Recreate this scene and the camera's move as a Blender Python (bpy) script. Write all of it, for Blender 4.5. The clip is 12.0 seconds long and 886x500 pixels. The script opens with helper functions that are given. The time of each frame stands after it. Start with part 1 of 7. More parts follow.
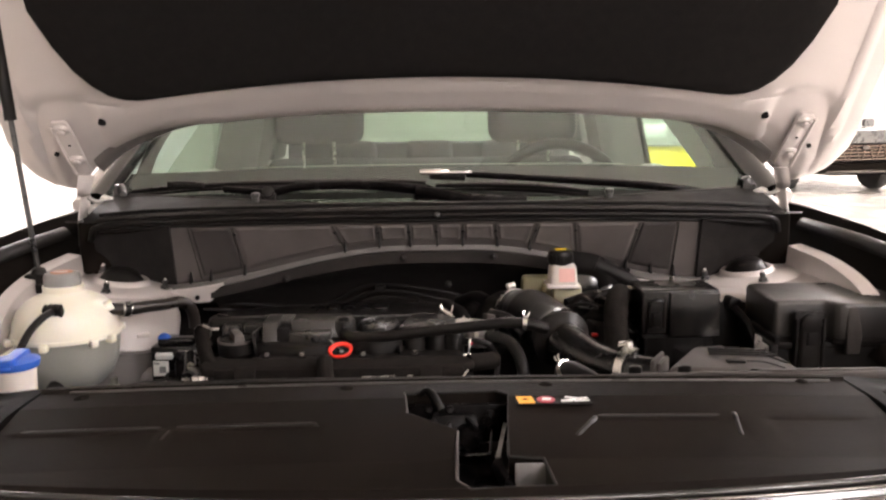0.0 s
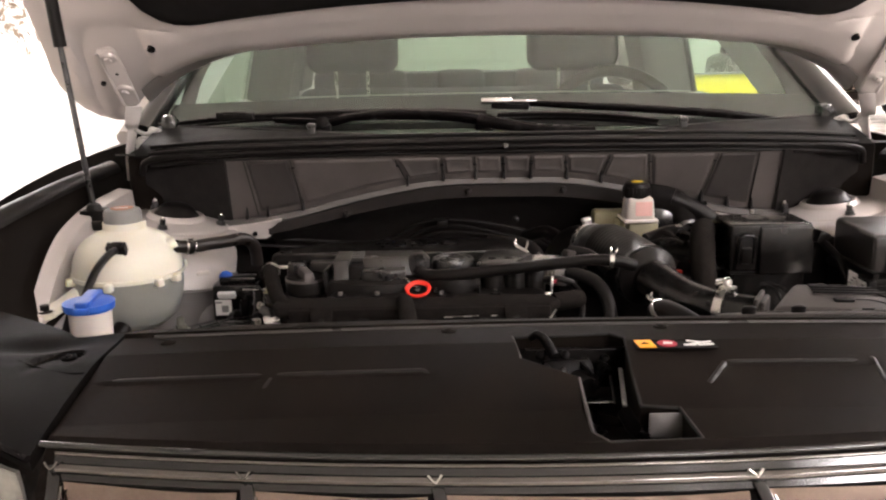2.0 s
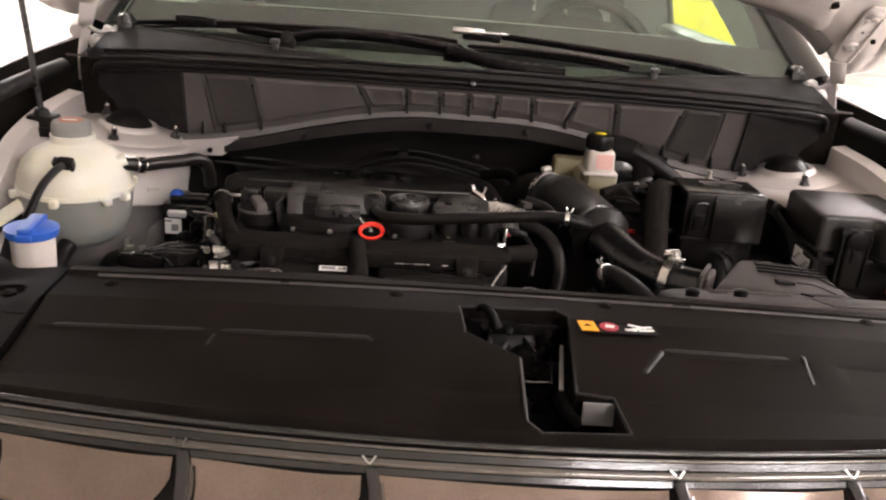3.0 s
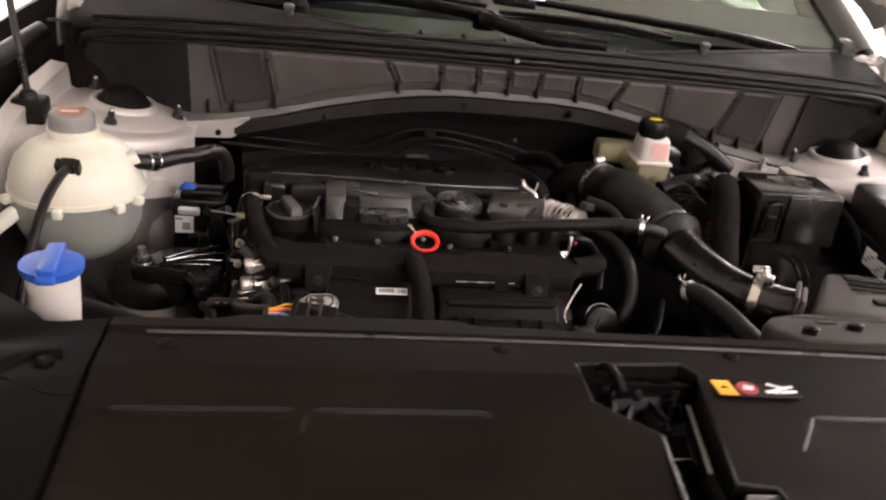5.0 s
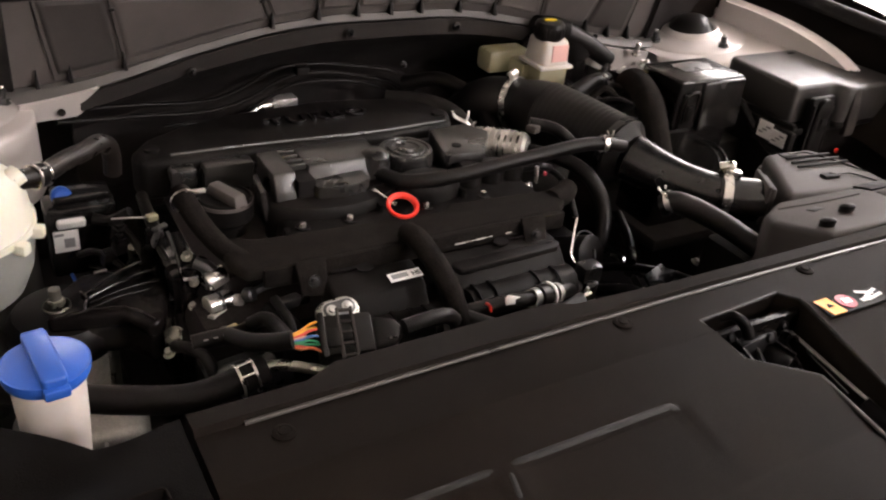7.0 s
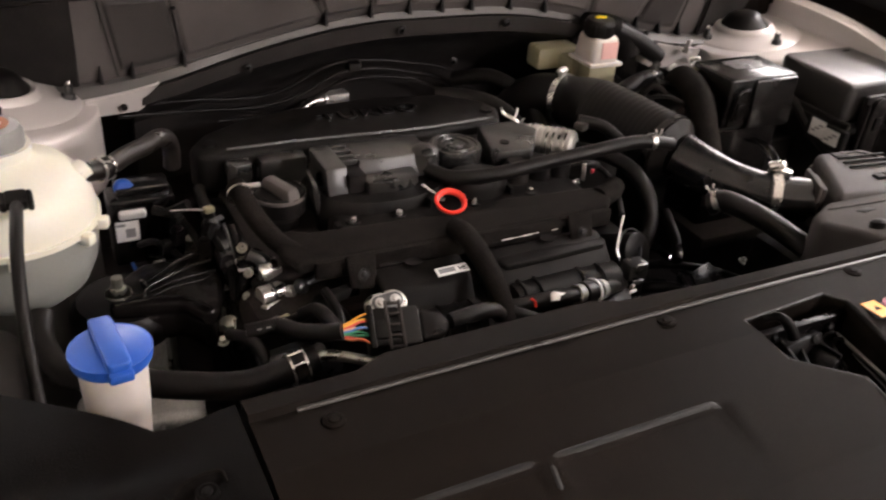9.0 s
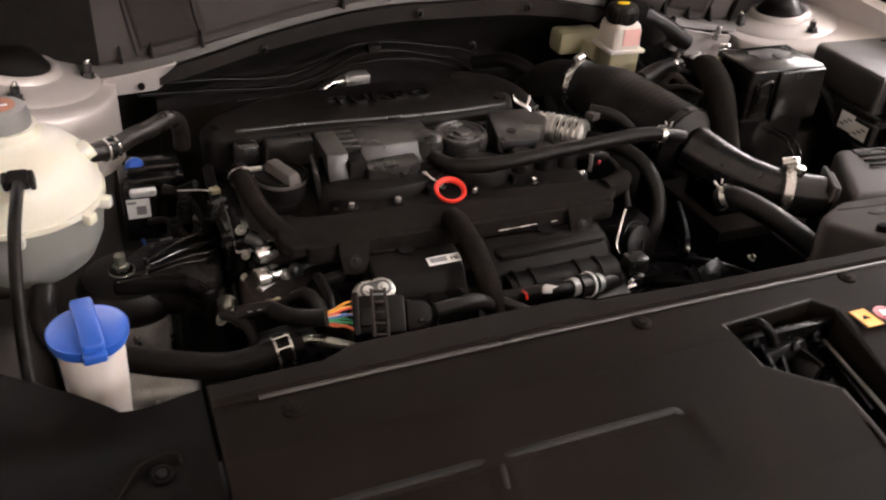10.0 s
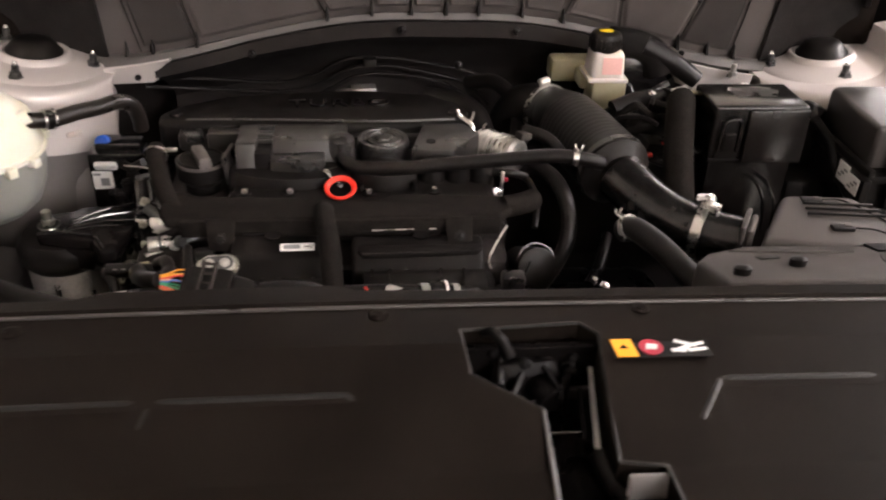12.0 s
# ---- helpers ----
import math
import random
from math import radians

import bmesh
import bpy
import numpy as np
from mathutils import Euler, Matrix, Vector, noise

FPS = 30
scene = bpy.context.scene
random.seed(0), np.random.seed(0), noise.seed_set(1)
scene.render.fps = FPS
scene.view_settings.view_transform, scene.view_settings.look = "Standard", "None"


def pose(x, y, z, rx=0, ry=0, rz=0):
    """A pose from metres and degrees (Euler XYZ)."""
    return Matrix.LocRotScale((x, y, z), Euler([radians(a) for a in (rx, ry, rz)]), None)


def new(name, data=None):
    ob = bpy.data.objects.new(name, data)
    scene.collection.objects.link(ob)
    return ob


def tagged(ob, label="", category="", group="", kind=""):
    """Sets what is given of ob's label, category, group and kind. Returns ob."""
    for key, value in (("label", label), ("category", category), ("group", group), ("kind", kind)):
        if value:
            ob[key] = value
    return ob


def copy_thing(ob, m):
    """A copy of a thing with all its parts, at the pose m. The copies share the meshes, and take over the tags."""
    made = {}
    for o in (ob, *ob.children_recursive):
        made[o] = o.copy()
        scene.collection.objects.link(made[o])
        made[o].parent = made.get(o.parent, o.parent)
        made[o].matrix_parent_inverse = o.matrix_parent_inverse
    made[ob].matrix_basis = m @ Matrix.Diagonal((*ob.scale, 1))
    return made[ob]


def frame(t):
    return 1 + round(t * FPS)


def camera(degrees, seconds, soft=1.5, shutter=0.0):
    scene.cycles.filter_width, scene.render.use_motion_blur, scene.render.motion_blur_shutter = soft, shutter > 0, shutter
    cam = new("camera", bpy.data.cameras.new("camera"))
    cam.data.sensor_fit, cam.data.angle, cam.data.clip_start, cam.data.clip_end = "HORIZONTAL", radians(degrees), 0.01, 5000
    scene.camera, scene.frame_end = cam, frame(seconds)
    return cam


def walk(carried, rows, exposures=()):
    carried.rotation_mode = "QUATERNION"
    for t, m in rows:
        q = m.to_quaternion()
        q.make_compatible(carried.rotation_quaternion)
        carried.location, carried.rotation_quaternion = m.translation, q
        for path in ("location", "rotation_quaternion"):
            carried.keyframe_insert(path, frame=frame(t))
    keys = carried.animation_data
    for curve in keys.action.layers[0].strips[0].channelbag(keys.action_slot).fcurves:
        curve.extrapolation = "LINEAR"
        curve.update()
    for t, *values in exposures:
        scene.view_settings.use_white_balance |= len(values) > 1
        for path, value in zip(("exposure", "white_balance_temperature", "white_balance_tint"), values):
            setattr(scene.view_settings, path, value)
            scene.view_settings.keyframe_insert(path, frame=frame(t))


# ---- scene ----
cam = camera(55.2, 12.0, soft=2.1, shutter=0.5)
PATH = [
    (0.0, 0.0000, 0.0000, 1.3000, 81.000, 0.600, -1.200),
    (0.5, -0.0029, 0.0006, 1.2913, 78.876, 0.323, 0.120),
    (1.0, -0.0616, 0.0420, 1.2958, 77.344, 1.196, 1.804),
    (1.5, -0.0942, 0.0610, 1.2879, 77.697, 1.650, 0.892),
    (2.0, -0.1019, 0.0693, 1.2919, 76.447, 0.958, -0.599),
    (2.5, -0.1017, 0.0758, 1.3166, 74.356, -3.193, -0.599),
    (2.7, -0.1076, 0.0814, 1.3417, 71.201, -4.661, -1.692),
    (4.3, -0.0223, 0.2134, 1.3891, 66.516, -4.323, -2.654),
    (4.5, -0.0507, 0.2340, 1.3929, 65.480, -5.411, -1.368),
    (5.0, -0.2559, 0.2717, 1.4045, 64.499, -6.319, -5.819),
    (5.5, -0.4102, 0.3391, 1.3989, 61.737, -5.820, -18.049),
    (6.0, -0.4604, 0.4737, 1.3818, 60.444, -3.998, -21.951),
    (6.5, -0.5007, 0.5185, 1.3839, 59.366, -4.891, -26.927),
    (7.0, -0.5304, 0.5162, 1.3905, 59.146, -5.515, -29.351),
    (7.2, -0.5359, 0.5156, 1.3943, 59.212, -5.648, -30.144),
    (8.8, -0.5459, 0.5072, 1.4013, 59.060, -5.127, -27.842),
    (9.0, -0.5377, 0.5052, 1.4019, 58.352, -4.639, -26.173),
    (9.5, -0.5125, 0.4984, 1.4035, 56.889, -3.834, -23.283),
    (10.0, -0.4768, 0.4828, 1.4261, 56.087, -4.212, -21.827),
    (10.5, -0.4215, 0.4512, 1.4377, 56.381, -3.988, -19.367),
    (11.0, -0.3547, 0.3852, 1.4213, 58.573, -3.759, -13.909),
    (11.5, -0.2559, 0.3059, 1.4322, 58.897, -3.791, -9.607),
    (12.0, -0.1011, 0.3450, 1.4184, 58.265, -1.976, -4.801),
]
walk(cam, [(t, pose(*row)) for t, *row in PATH], [(0.0, 0.08), (2.5, -0.05), (4.5, 0.16), (5.5, 0.16), (7.0, 0.13), (9.5, 0.06), (10.5, 0.20), (11.5, 0.34), (12.0, 0.28)])

# ---- world and lamps ----
world = bpy.data.worlds.new("world")
scene.world = world
world.use_nodes = True
world.node_tree.nodes["Background"].inputs[0].default_value = (1.0, 0.94, 0.95, 1)
world.node_tree.nodes["Background"].inputs[1].default_value = 0.05
PANEL_GLOW = 57.0

X0 = 0.02  # the car's centre line


# ---- materials ----
def mat(name, col, rough=0.5, metal=0.0, var=0.18, scale=18.0, bump=0.12, grain=420.0, coat=0.0, spec=0.5, sss=0.0, trans=0.0, rvar=0.12, emit=0.0):
    m = bpy.data.materials.new(name)
    m.use_nodes = True
    nt = m.node_tree
    b = nt.nodes["Principled BSDF"]
    co = nt.nodes.new("ShaderNodeTexCoord")
    n1 = nt.nodes.new("ShaderNodeTexNoise")
    n1.inputs["Scale"].default_value, n1.inputs["Detail"].default_value = scale, 6
    n2 = nt.nodes.new("ShaderNodeTexNoise")
    n2.inputs["Scale"].default_value, n2.inputs["Detail"].default_value = grain, 3
    for n in (n1, n2):
        nt.links.new(co.outputs["Object"], n.inputs["Vector"])
    mix = nt.nodes.new("ShaderNodeMath")
    mix.operation = "MULTIPLY_ADD"
    mix.inputs[1].default_value = 0.35
    nt.links.new(n2.outputs["Fac"], mix.inputs[0])
    sc = nt.nodes.new("ShaderNodeMath")
    sc.operation = "MULTIPLY"
    sc.inputs[1].default_value = 0.65
    nt.links.new(n1.outputs["Fac"], sc.inputs[0])
    nt.links.new(sc.outputs[0], mix.inputs[2])
    ramp = nt.nodes.new("ShaderNodeValToRGB")
    ramp.color_ramp.elements[0].position, ramp.color_ramp.elements[1].position = 0.3, 0.7
    ramp.color_ramp.elements[0].color = (*[c * (1 - var) for c in col], 1)
    ramp.color_ramp.elements[1].color = (*[min(1, c * (1 + var)) for c in col], 1)
    nt.links.new(mix.outputs[0], ramp.inputs["Fac"])
    nt.links.new(ramp.outputs["Color"], b.inputs["Base Color"])
    rr = nt.nodes.new("ShaderNodeMapRange")
    rr.inputs["From Min"].default_value, rr.inputs["From Max"].default_value = 0.3, 0.7
    rr.inputs["To Min"].default_value, rr.inputs["To Max"].default_value = max(0.02, rough - rvar), min(1, rough + rvar)
    nt.links.new(n1.outputs["Fac"], rr.inputs["Value"])
    nt.links.new(rr.outputs["Result"], b.inputs["Roughness"])
    b.inputs["Metallic"].default_value = metal
    b.inputs["Specular IOR Level"].default_value = spec
    b.inputs["Coat Weight"].default_value = coat
    b.inputs["Coat Roughness"].default_value = 0.06
    b.inputs["Subsurface Weight"].default_value = sss
    b.inputs["Subsurface Radius"].default_value = (0.03, 0.025, 0.015)
    b.inputs["Transmission Weight"].default_value = trans
    if emit:
        b.inputs["Emission Color"].default_value, b.inputs["Emission Strength"].default_value = (*col, 1), emit
    if bump:
        bp = nt.nodes.new("ShaderNodeBump")
        bp.inputs["Strength"].default_value, bp.inputs["Distance"].default_value = bump, 0.0008
        nt.links.new(n2.outputs["Fac"], bp.inputs["Height"])
        nt.links.new(bp.outputs["Normal"], b.inputs["Normal"])
    return m


PAINT = mat("silver_paint", (0.63, 0.583, 0.562), 0.38, 0.25, 0.06, 6, 0.03, 900, coat=0.4, rvar=0.06)
# Darker copy of the silver paint, standing for panels in shade.
PAINT_SHADED = mat("shaded_silver_paint", (0.22, 0.203, 0.195), 0.45, 0.2, 0.10, 7, 0.05, 700, rvar=0.08)
PLASTIC = mat("black_grained_plastic", (0.0096, 0.0074, 0.0061), 0.44, 0, 0.4, 9, 0.45, 1400, rvar=0.05, spec=0.018)
PLASTIC_D = mat("dark_engine_plastic", (0.0085, 0.0071, 0.0065), 0.46, 0, 0.5, 25, 0.3, 700, rvar=0.12, spec=0.13)
PLASTIC_G = mat("grey_engine_plastic", (0.019, 0.0170, 0.0160), 0.32, 0, 0.3, 25, 0.2, 900, rvar=0.1, spec=0.7)
GLOSS = mat("glossy_black_metal", (0.0080, 0.0068, 0.0066), 0.14, 0, 0.3, 30, 0.08, 500, coat=0.0, rvar=0.06, spec=0.8)
SATIN = mat("satin_black_metal", (0.0075, 0.0062, 0.0060), 0.22, 0, 0.4, 30, 0.15, 400, rvar=0.1, spec=0.08)
MAT = mat("moulded_dark_felt", (0.0175, 0.0145, 0.0135), 0.7, 0, 0.4, 40, 0.5, 400, spec=0.2)
SHINY = mat("shiny_black_rubber", (0.009, 0.0080, 0.0075), 0.22, 0, 0.3, 30, 0.12, 700, rvar=0.07, spec=0.42)
LIDGREY = mat("satin_grey_black_plastic", (0.044, 0.0380, 0.0346), 0.52, 0, 0.2, 22, 0.3, 1100, rvar=0.05, spec=0.11)
FUSELID = mat("smooth_grey_black_plastic", (0.024, 0.0212, 0.0198), 0.36, 0, 0.2, 22, 0.25, 1100, rvar=0.05, spec=0.62)
LATCH = mat("near_black_steel", (0.0034, 0.0028, 0.0027), 0.30, 0, 0.4, 30, 0.15, 400, rvar=0.12, spec=0.07)
BATTERY = mat("polished_black_plastic", (0.009, 0.0078, 0.0072), 0.22, 0, 0.3, 20, 0.05, 600, rvar=0.07, spec=0.38)
MATTBLACK = mat("coarse_black_plastic", (0.0038, 0.0031, 0.0028), 0.55, 0, 0.45, 11, 0.5, 900, rvar=0.06, spec=0.04)
# Two edge plastics, made paler to stand for light caught along edges.
EDGE = mat("edge_sheen_plastic", (0.012, 0.0110, 0.0105), 0.45, 0, 0.4, 30, 0.2, 900, spec=0.2)
RIDGE = mat("pale_edge_glint", (0.050, 0.045, 0.043), 0.36, 0, 0.2, 30, 0.05, 900, spec=0.5)
COWLTOP = mat("black_cowl_plastic", (0.0105, 0.0092, 0.0087), 0.55, 0, 0.3, 14, 0.25, 900, spec=0.05)
COWL = mat("brown_grey_plastic", (0.084, 0.0735, 0.0700), 0.5, 0, 0.25, 14, 0.25, 900, spec=0.25)
# Darker copy of the cowl plastic for the shaded ends of the wall.
COWLEND = mat("shaded_cowl_plastic", (0.044, 0.0385, 0.0368), 0.5, 0, 0.3, 14, 0.25, 900, spec=0.2)
BROWNRUBBER = mat("aged_brown_black_rubber", (0.013, 0.0100, 0.0085), 0.34, 0, 0.35, 50, 0.3, 500, rvar=0.12, spec=0.5)
POCKET = mat("mid_grey_plastic", (0.096, 0.0845, 0.0800), 0.5, 0, 0.25, 30, 0.2, 900, spec=0.3)
# The beam's silver darkened for its shade; the hood seal shares this grey.
BEAM = mat("shaded_beam_and_seal_grey", (0.12, 0.111, 0.106), 0.5, 0.1, 0.08, 12, 0.05, 600)
VOID = mat("dirty_dark_metal", (0.026, 0.0214, 0.0204), 0.6, 0, 0.6, 14, 0.3, 200, spec=0.15)
RUBBER = mat("black_rubber", (0.0090, 0.0075, 0.0070), 0.38, 0, 0.2, 40, 0.15, 800, rvar=0.06, spec=0.18)
FOAM = mat("black_foam", (0.0125, 0.0104, 0.0092), 0.9, 0, 0.5, 60, 0.9, 500, spec=0.05)
FELT = mat("black_felt", (0.0105, 0.0092, 0.0088), 0.95, 0, 0.4, 60, 0.8, 500, spec=0.1)
STEEL = mat("bright_steel", (0.62, 0.60, 0.57), 0.28, 1.0, 0.15, 60, 0.1, 600, rvar=0.12)
CAST = mat("cast_aluminium", (0.55, 0.535, 0.51), 0.48, 0.75, 0.3, 50, 0.5, 350)
ZINC = mat("zinc_plated_steel", (0.34, 0.335, 0.29), 0.32, 0.95, 0.3, 80, 0.2, 600, rvar=0.12)
DARKSTEEL = mat("dark_steel", (0.10, 0.10, 0.10), 0.35, 0.9, 0.3, 50, 0.2, 500)
CREAM = mat("cream_translucent_plastic", (0.80, 0.77, 0.66), 0.35, 0, 0.05, 8, 0.05, 300, sss=0.35, rvar=0.06)
CREAM_D = mat("greyish_cream_plastic", (0.27, 0.272, 0.25), 0.35, 0, 0.07, 8, 0.05, 300, sss=0.2, rvar=0.06)
AMBER = mat("yellowed_clear_plastic", (0.34, 0.31, 0.20), 0.35, 0, 0.1, 20, 0.05, 300, sss=0.2)
MILK = mat("milky_plastic", (0.62, 0.565, 0.52), 0.4, 0, 0.05, 12, 0.05, 300, sss=0.25)
PINK = mat("pink_label", (0.72, 0.42, 0.38), 0.5, 0, 0.1, 60, 0)
BLUE = mat("blue_plastic", (0.018, 0.088, 0.42), 0.42, 0, 0.12, 30, 0.15, 700)
RED = mat("red_plastic", (0.75, 0.035, 0.02), 0.38, 0, 0.1, 40, 0.05)
ORANGE = mat("orange_print", (0.85, 0.36, 0.02), 0.5, 0, 0.06, 60, 0)
REDPRINT = mat("red_print", (0.35, 0.02, 0.04), 0.5, 0, 0.1, 60, 0)
FADED = mat("faded_orange_print", (0.42, 0.16, 0.085), 0.5, 0, 0.15, 60, 0)
WHITE = mat("white_print", (0.78, 0.77, 0.75), 0.5, 0, 0.05, 60, 0)
GREYPRINT = mat("grey_print", (0.22, 0.22, 0.22), 0.5, 0, 0.1, 60, 0)
BLACKPRINT = mat("black_print", (0.0085, 0.0070, 0.0068), 0.6, 0, 0.2, 60, 0, spec=0.12)
YELLOW = mat("yellow_paint", (0.85, 0.62, 0.02), 0.4, 0, 0.06, 6, 0)
GREYCAP = mat("grey_plastic_cap", (0.24, 0.235, 0.225), 0.5, 0, 0.12, 40, 0.2)
LEVER = mat("pale_grey_plastic", (0.13, 0.122, 0.118), 0.4, 0, 0.1, 40, 0.2)
CHROME = mat("dark_chrome", (0.16, 0.150, 0.143), 0.10, 1.0, 0.1, 30, 0.0, rvar=0.04)
BRIGHTCHROME = mat("bright_chrome", (0.75, 0.73, 0.70), 0.08, 1.0, 0.05, 30, 0.0, rvar=0.03)
SEAT = mat("dark_seat_cloth", (0.06, 0.062, 0.062), 0.85, 0, 0.2, 30, 0.1, 300)
PILLAR = mat("grey_cabin_trim", (0.17, 0.168, 0.155), 0.7, 0, 0.1, 20, 0.2)
PALETRIM = mat("pale_pillar_trim", (0.80, 0.81, 0.76), 0.7, 0, 0.04, 20, 0.1)
TRIM = mat("light_grey_trim", (0.50, 0.51, 0.48), 0.7, 0, 0.06, 20, 0.2)
WALLPAINT = mat("white_wall_paint", (0.80, 0.78, 0.75), 0.75, 0, 0.03, 1.2, 0.1, 60)
TILE = mat("cream_floor_tile", (0.58, 0.54, 0.49), 0.22, 0, 0.07, 1.5, 0.03, 60)
GROUT = mat("floor_grout", (0.40, 0.36, 0.31), 0.7, 0, 0.1, 8, 0.2, 80)
CEIL = mat("ceiling_paint", (0.74, 0.73, 0.71), 0.8, 0, 0.03, 1.5, 0.1, 60)
TYRE = mat("tyre_rubber", (0.02, 0.02, 0.02), 0.75, 0, 0.3, 20, 0.3)
GREYPAINT = mat("dark_grey_car_paint", (0.20, 0.20, 0.195), 0.3, 0.5, 0.1, 8, 0.0, coat=0.8)
# Dark chrome with the warm floor's reflection put into the base colour.
WARMCHROME = mat("dark_chrome_warm_tint", (0.26, 0.205, 0.175), 0.13, 1.0, 0.2, 20, 0.0, rvar=0.05)
# Near-black colour standing for the shadow over the cowl wall's ends.
COWLSHADE = mat("shaded_cowl_end", (0.020, 0.0175, 0.0168), 0.9, 0, 0.45, 30, 0.8, 500, spec=0.1)
STRAW = mat("dry_brown_leaf", (0.25, 0.20, 0.145), 0.8, 0, 0.35, 12, 0.2)
LAMPGLOW = mat("lamp_diffuser", (1.0, 0.925, 0.925), 0.6, 0, 0.0, 5, 0, emit=PANEL_GLOW)


def glass(name, tint, rough=0.01, gloss=0.07):
    m = bpy.data.materials.new(name)
    m.use_nodes = True
    nt = m.node_tree
    nt.nodes.remove(nt.nodes["Principled BSDF"])
    t, g, mx = [nt.nodes.new(k) for k in ("ShaderNodeBsdfTransparent", "ShaderNodeBsdfGlossy", "ShaderNodeMixShader")]
    t.inputs[0].default_value = (*tint, 1)
    g.inputs["Roughness"].default_value = rough
    mx.inputs[0].default_value = gloss
    nt.links.new(t.outputs[0], mx.inputs[1])
    nt.links.new(g.outputs[0], mx.inputs[2])
    nt.links.new(mx.outputs[0], nt.nodes["Material Output"].inputs[0])
    return m


GLASS = glass("tinted_glass", (0.80, 0.88, 0.82))
SCREEN = glass("tinted_windscreen", (0.76, 0.85, 0.79), 0.02, 0.095)
LENS = glass("clear_lens", (0.9, 0.9, 0.88), 0.03)


# ---- mesh helpers ----
def bevel(bm, off, seg=2, angle=25):
    if off <= 0:
        return bm
    es = [e for e in bm.edges if len(e.link_faces) == 2 and e.calc_face_angle(0) > radians(angle)]
    bmesh.ops.bevel(bm, geom=es, offset=off, segments=seg, profile=0.5, affect="EDGES", clamp_overlap=True)
    return bm


def box(c, s, bev=0.003, rot=(0, 0, 0), seg=2, taper=1.0):
    """A bevelled block with centre c and size s; taper scales its top."""
    bm = bmesh.new()
    bmesh.ops.create_cube(bm, size=1)
    for v in bm.verts:
        k = taper if v.co.z > 0 else 1
        v.co = Vector((v.co.x * s[0] * k, v.co.y * s[1] * k, v.co.z * s[2]))
    bevel(bm, bev, seg)
    bm.transform(pose(*c, *rot))
    return bm


def prism(poly, z0, z1, bev=0.003, m=None, seg=2):
    """A flat outline in x and y, drawn out from z0 to z1."""
    bm = bmesh.new()
    vs = [bm.verts.new((x, y, z0)) for x, y in poly]
    f = bm.faces.new(vs)
    if f.normal.z > 0 or sum((poly[i][0] * poly[(i + 1) % len(poly)][1] - poly[(i + 1) % len(poly)][0] * poly[i][1]) for i in range(len(poly))) > 0:
        f.normal_flip()
    r = bmesh.ops.extrude_face_region(bm, geom=[f])
    for v in r["geom"]:
        if isinstance(v, bmesh.types.BMVert):
            v.co.z = z1
    bmesh.ops.recalc_face_normals(bm, faces=bm.faces)
    bevel(bm, bev, seg)
    if m is not None:
        bm.transform(m)
    return bm


def lathe(profile, c=(0, 0, 0), rot=(0, 0, 0), n=32, squash=1.0):
    """Rings of (radius, height) round an upright axis through c, closed at both ends."""
    bm = bmesh.new()
    rings = []
    for r, z in profile:
        rings.append([bm.verts.new((max(r, 1e-5) * math.cos(2 * math.pi * i / n), max(r, 1e-5) * squash * math.sin(2 * math.pi * i / n), z)) for i in range(n)])
    for a, b in zip(rings, rings[1:]):
        for i in range(n):
            bm.faces.new((a[i], a[(i + 1) % n], b[(i + 1) % n], b[i]))
    bm.faces.new(rings[0][::-1])
    bm.faces.new(rings[-1])
    bmesh.ops.recalc_face_normals(bm, faces=bm.faces)
    bm.transform(pose(*c, *rot))
    return bm


def spline(pts, sub=8):
    pts = [Vector(p) for p in pts]
    if len(pts) == 2:
        return [pts[0].lerp(pts[1], i / sub) for i in range(sub + 1)]
    ex = [pts[0] * 2 - pts[1]] + pts + [pts[-1] * 2 - pts[-2]]
    out = []
    for i in range(1, len(ex) - 2):
        p0, p1, p2, p3 = ex[i - 1:i + 3]
        for k in range(sub):
            t = k / sub
            out.append(0.5 * ((2 * p1) + (p2 - p0) * t + (2 * p0 - 5 * p1 + 4 * p2 - p3) * t * t + (3 * p1 - p0 - 3 * p2 + p3) * t ** 3))
    return out + [pts[-1]]


def tube(pts, r, n=12, sub=8, shape=None, flat=1.0):
    """A round hose along a smooth line; shape(u) scales its radius from u = 0 to 1."""
    line = spline(pts, sub)
    bm = bmesh.new()
    up = None
    rings = []
    for i, p in enumerate(line):
        d = (line[min(i + 1, len(line) - 1)] - line[max(i - 1, 0)]).normalized()
        if up is None:
            up = d.orthogonal().normalized()
        up = (up - d * up.dot(d)).normalized()
        side = d.cross(up)
        k = r * (shape(i / (len(line) - 1)) if shape else 1)
        rings.append([bm.verts.new(p + (up * math.cos(a) * flat + side * math.sin(a)) * k) for a in [2 * math.pi * j / n for j in range(n)]])
    for a, b in zip(rings, rings[1:]):
        for i in range(n):
            bm.faces.new((a[i], a[(i + 1) % n], b[(i + 1) % n], b[i]))
    bm.faces.new(rings[0][::-1])
    bm.faces.new(rings[-1])
    bmesh.ops.recalc_face_normals(bm, faces=bm.faces)
    return bm


def ring_at(p, d, r, w, thick=0.0015, n=28):
    """A flat band of width w and radius r round the axis d at p."""
    bm = lathe([(r, -w / 2), (r + thick, -w / 2), (r + thick, w / 2), (r, w / 2)], n=n)
    for f in [f for f in bm.faces if len(f.verts) > 4]:
        bm.faces.remove(f)
    bm.transform(Matrix.Translation(p) @ Vector(d).to_track_quat("Z", "Y").to_matrix().to_4x4())
    return bm


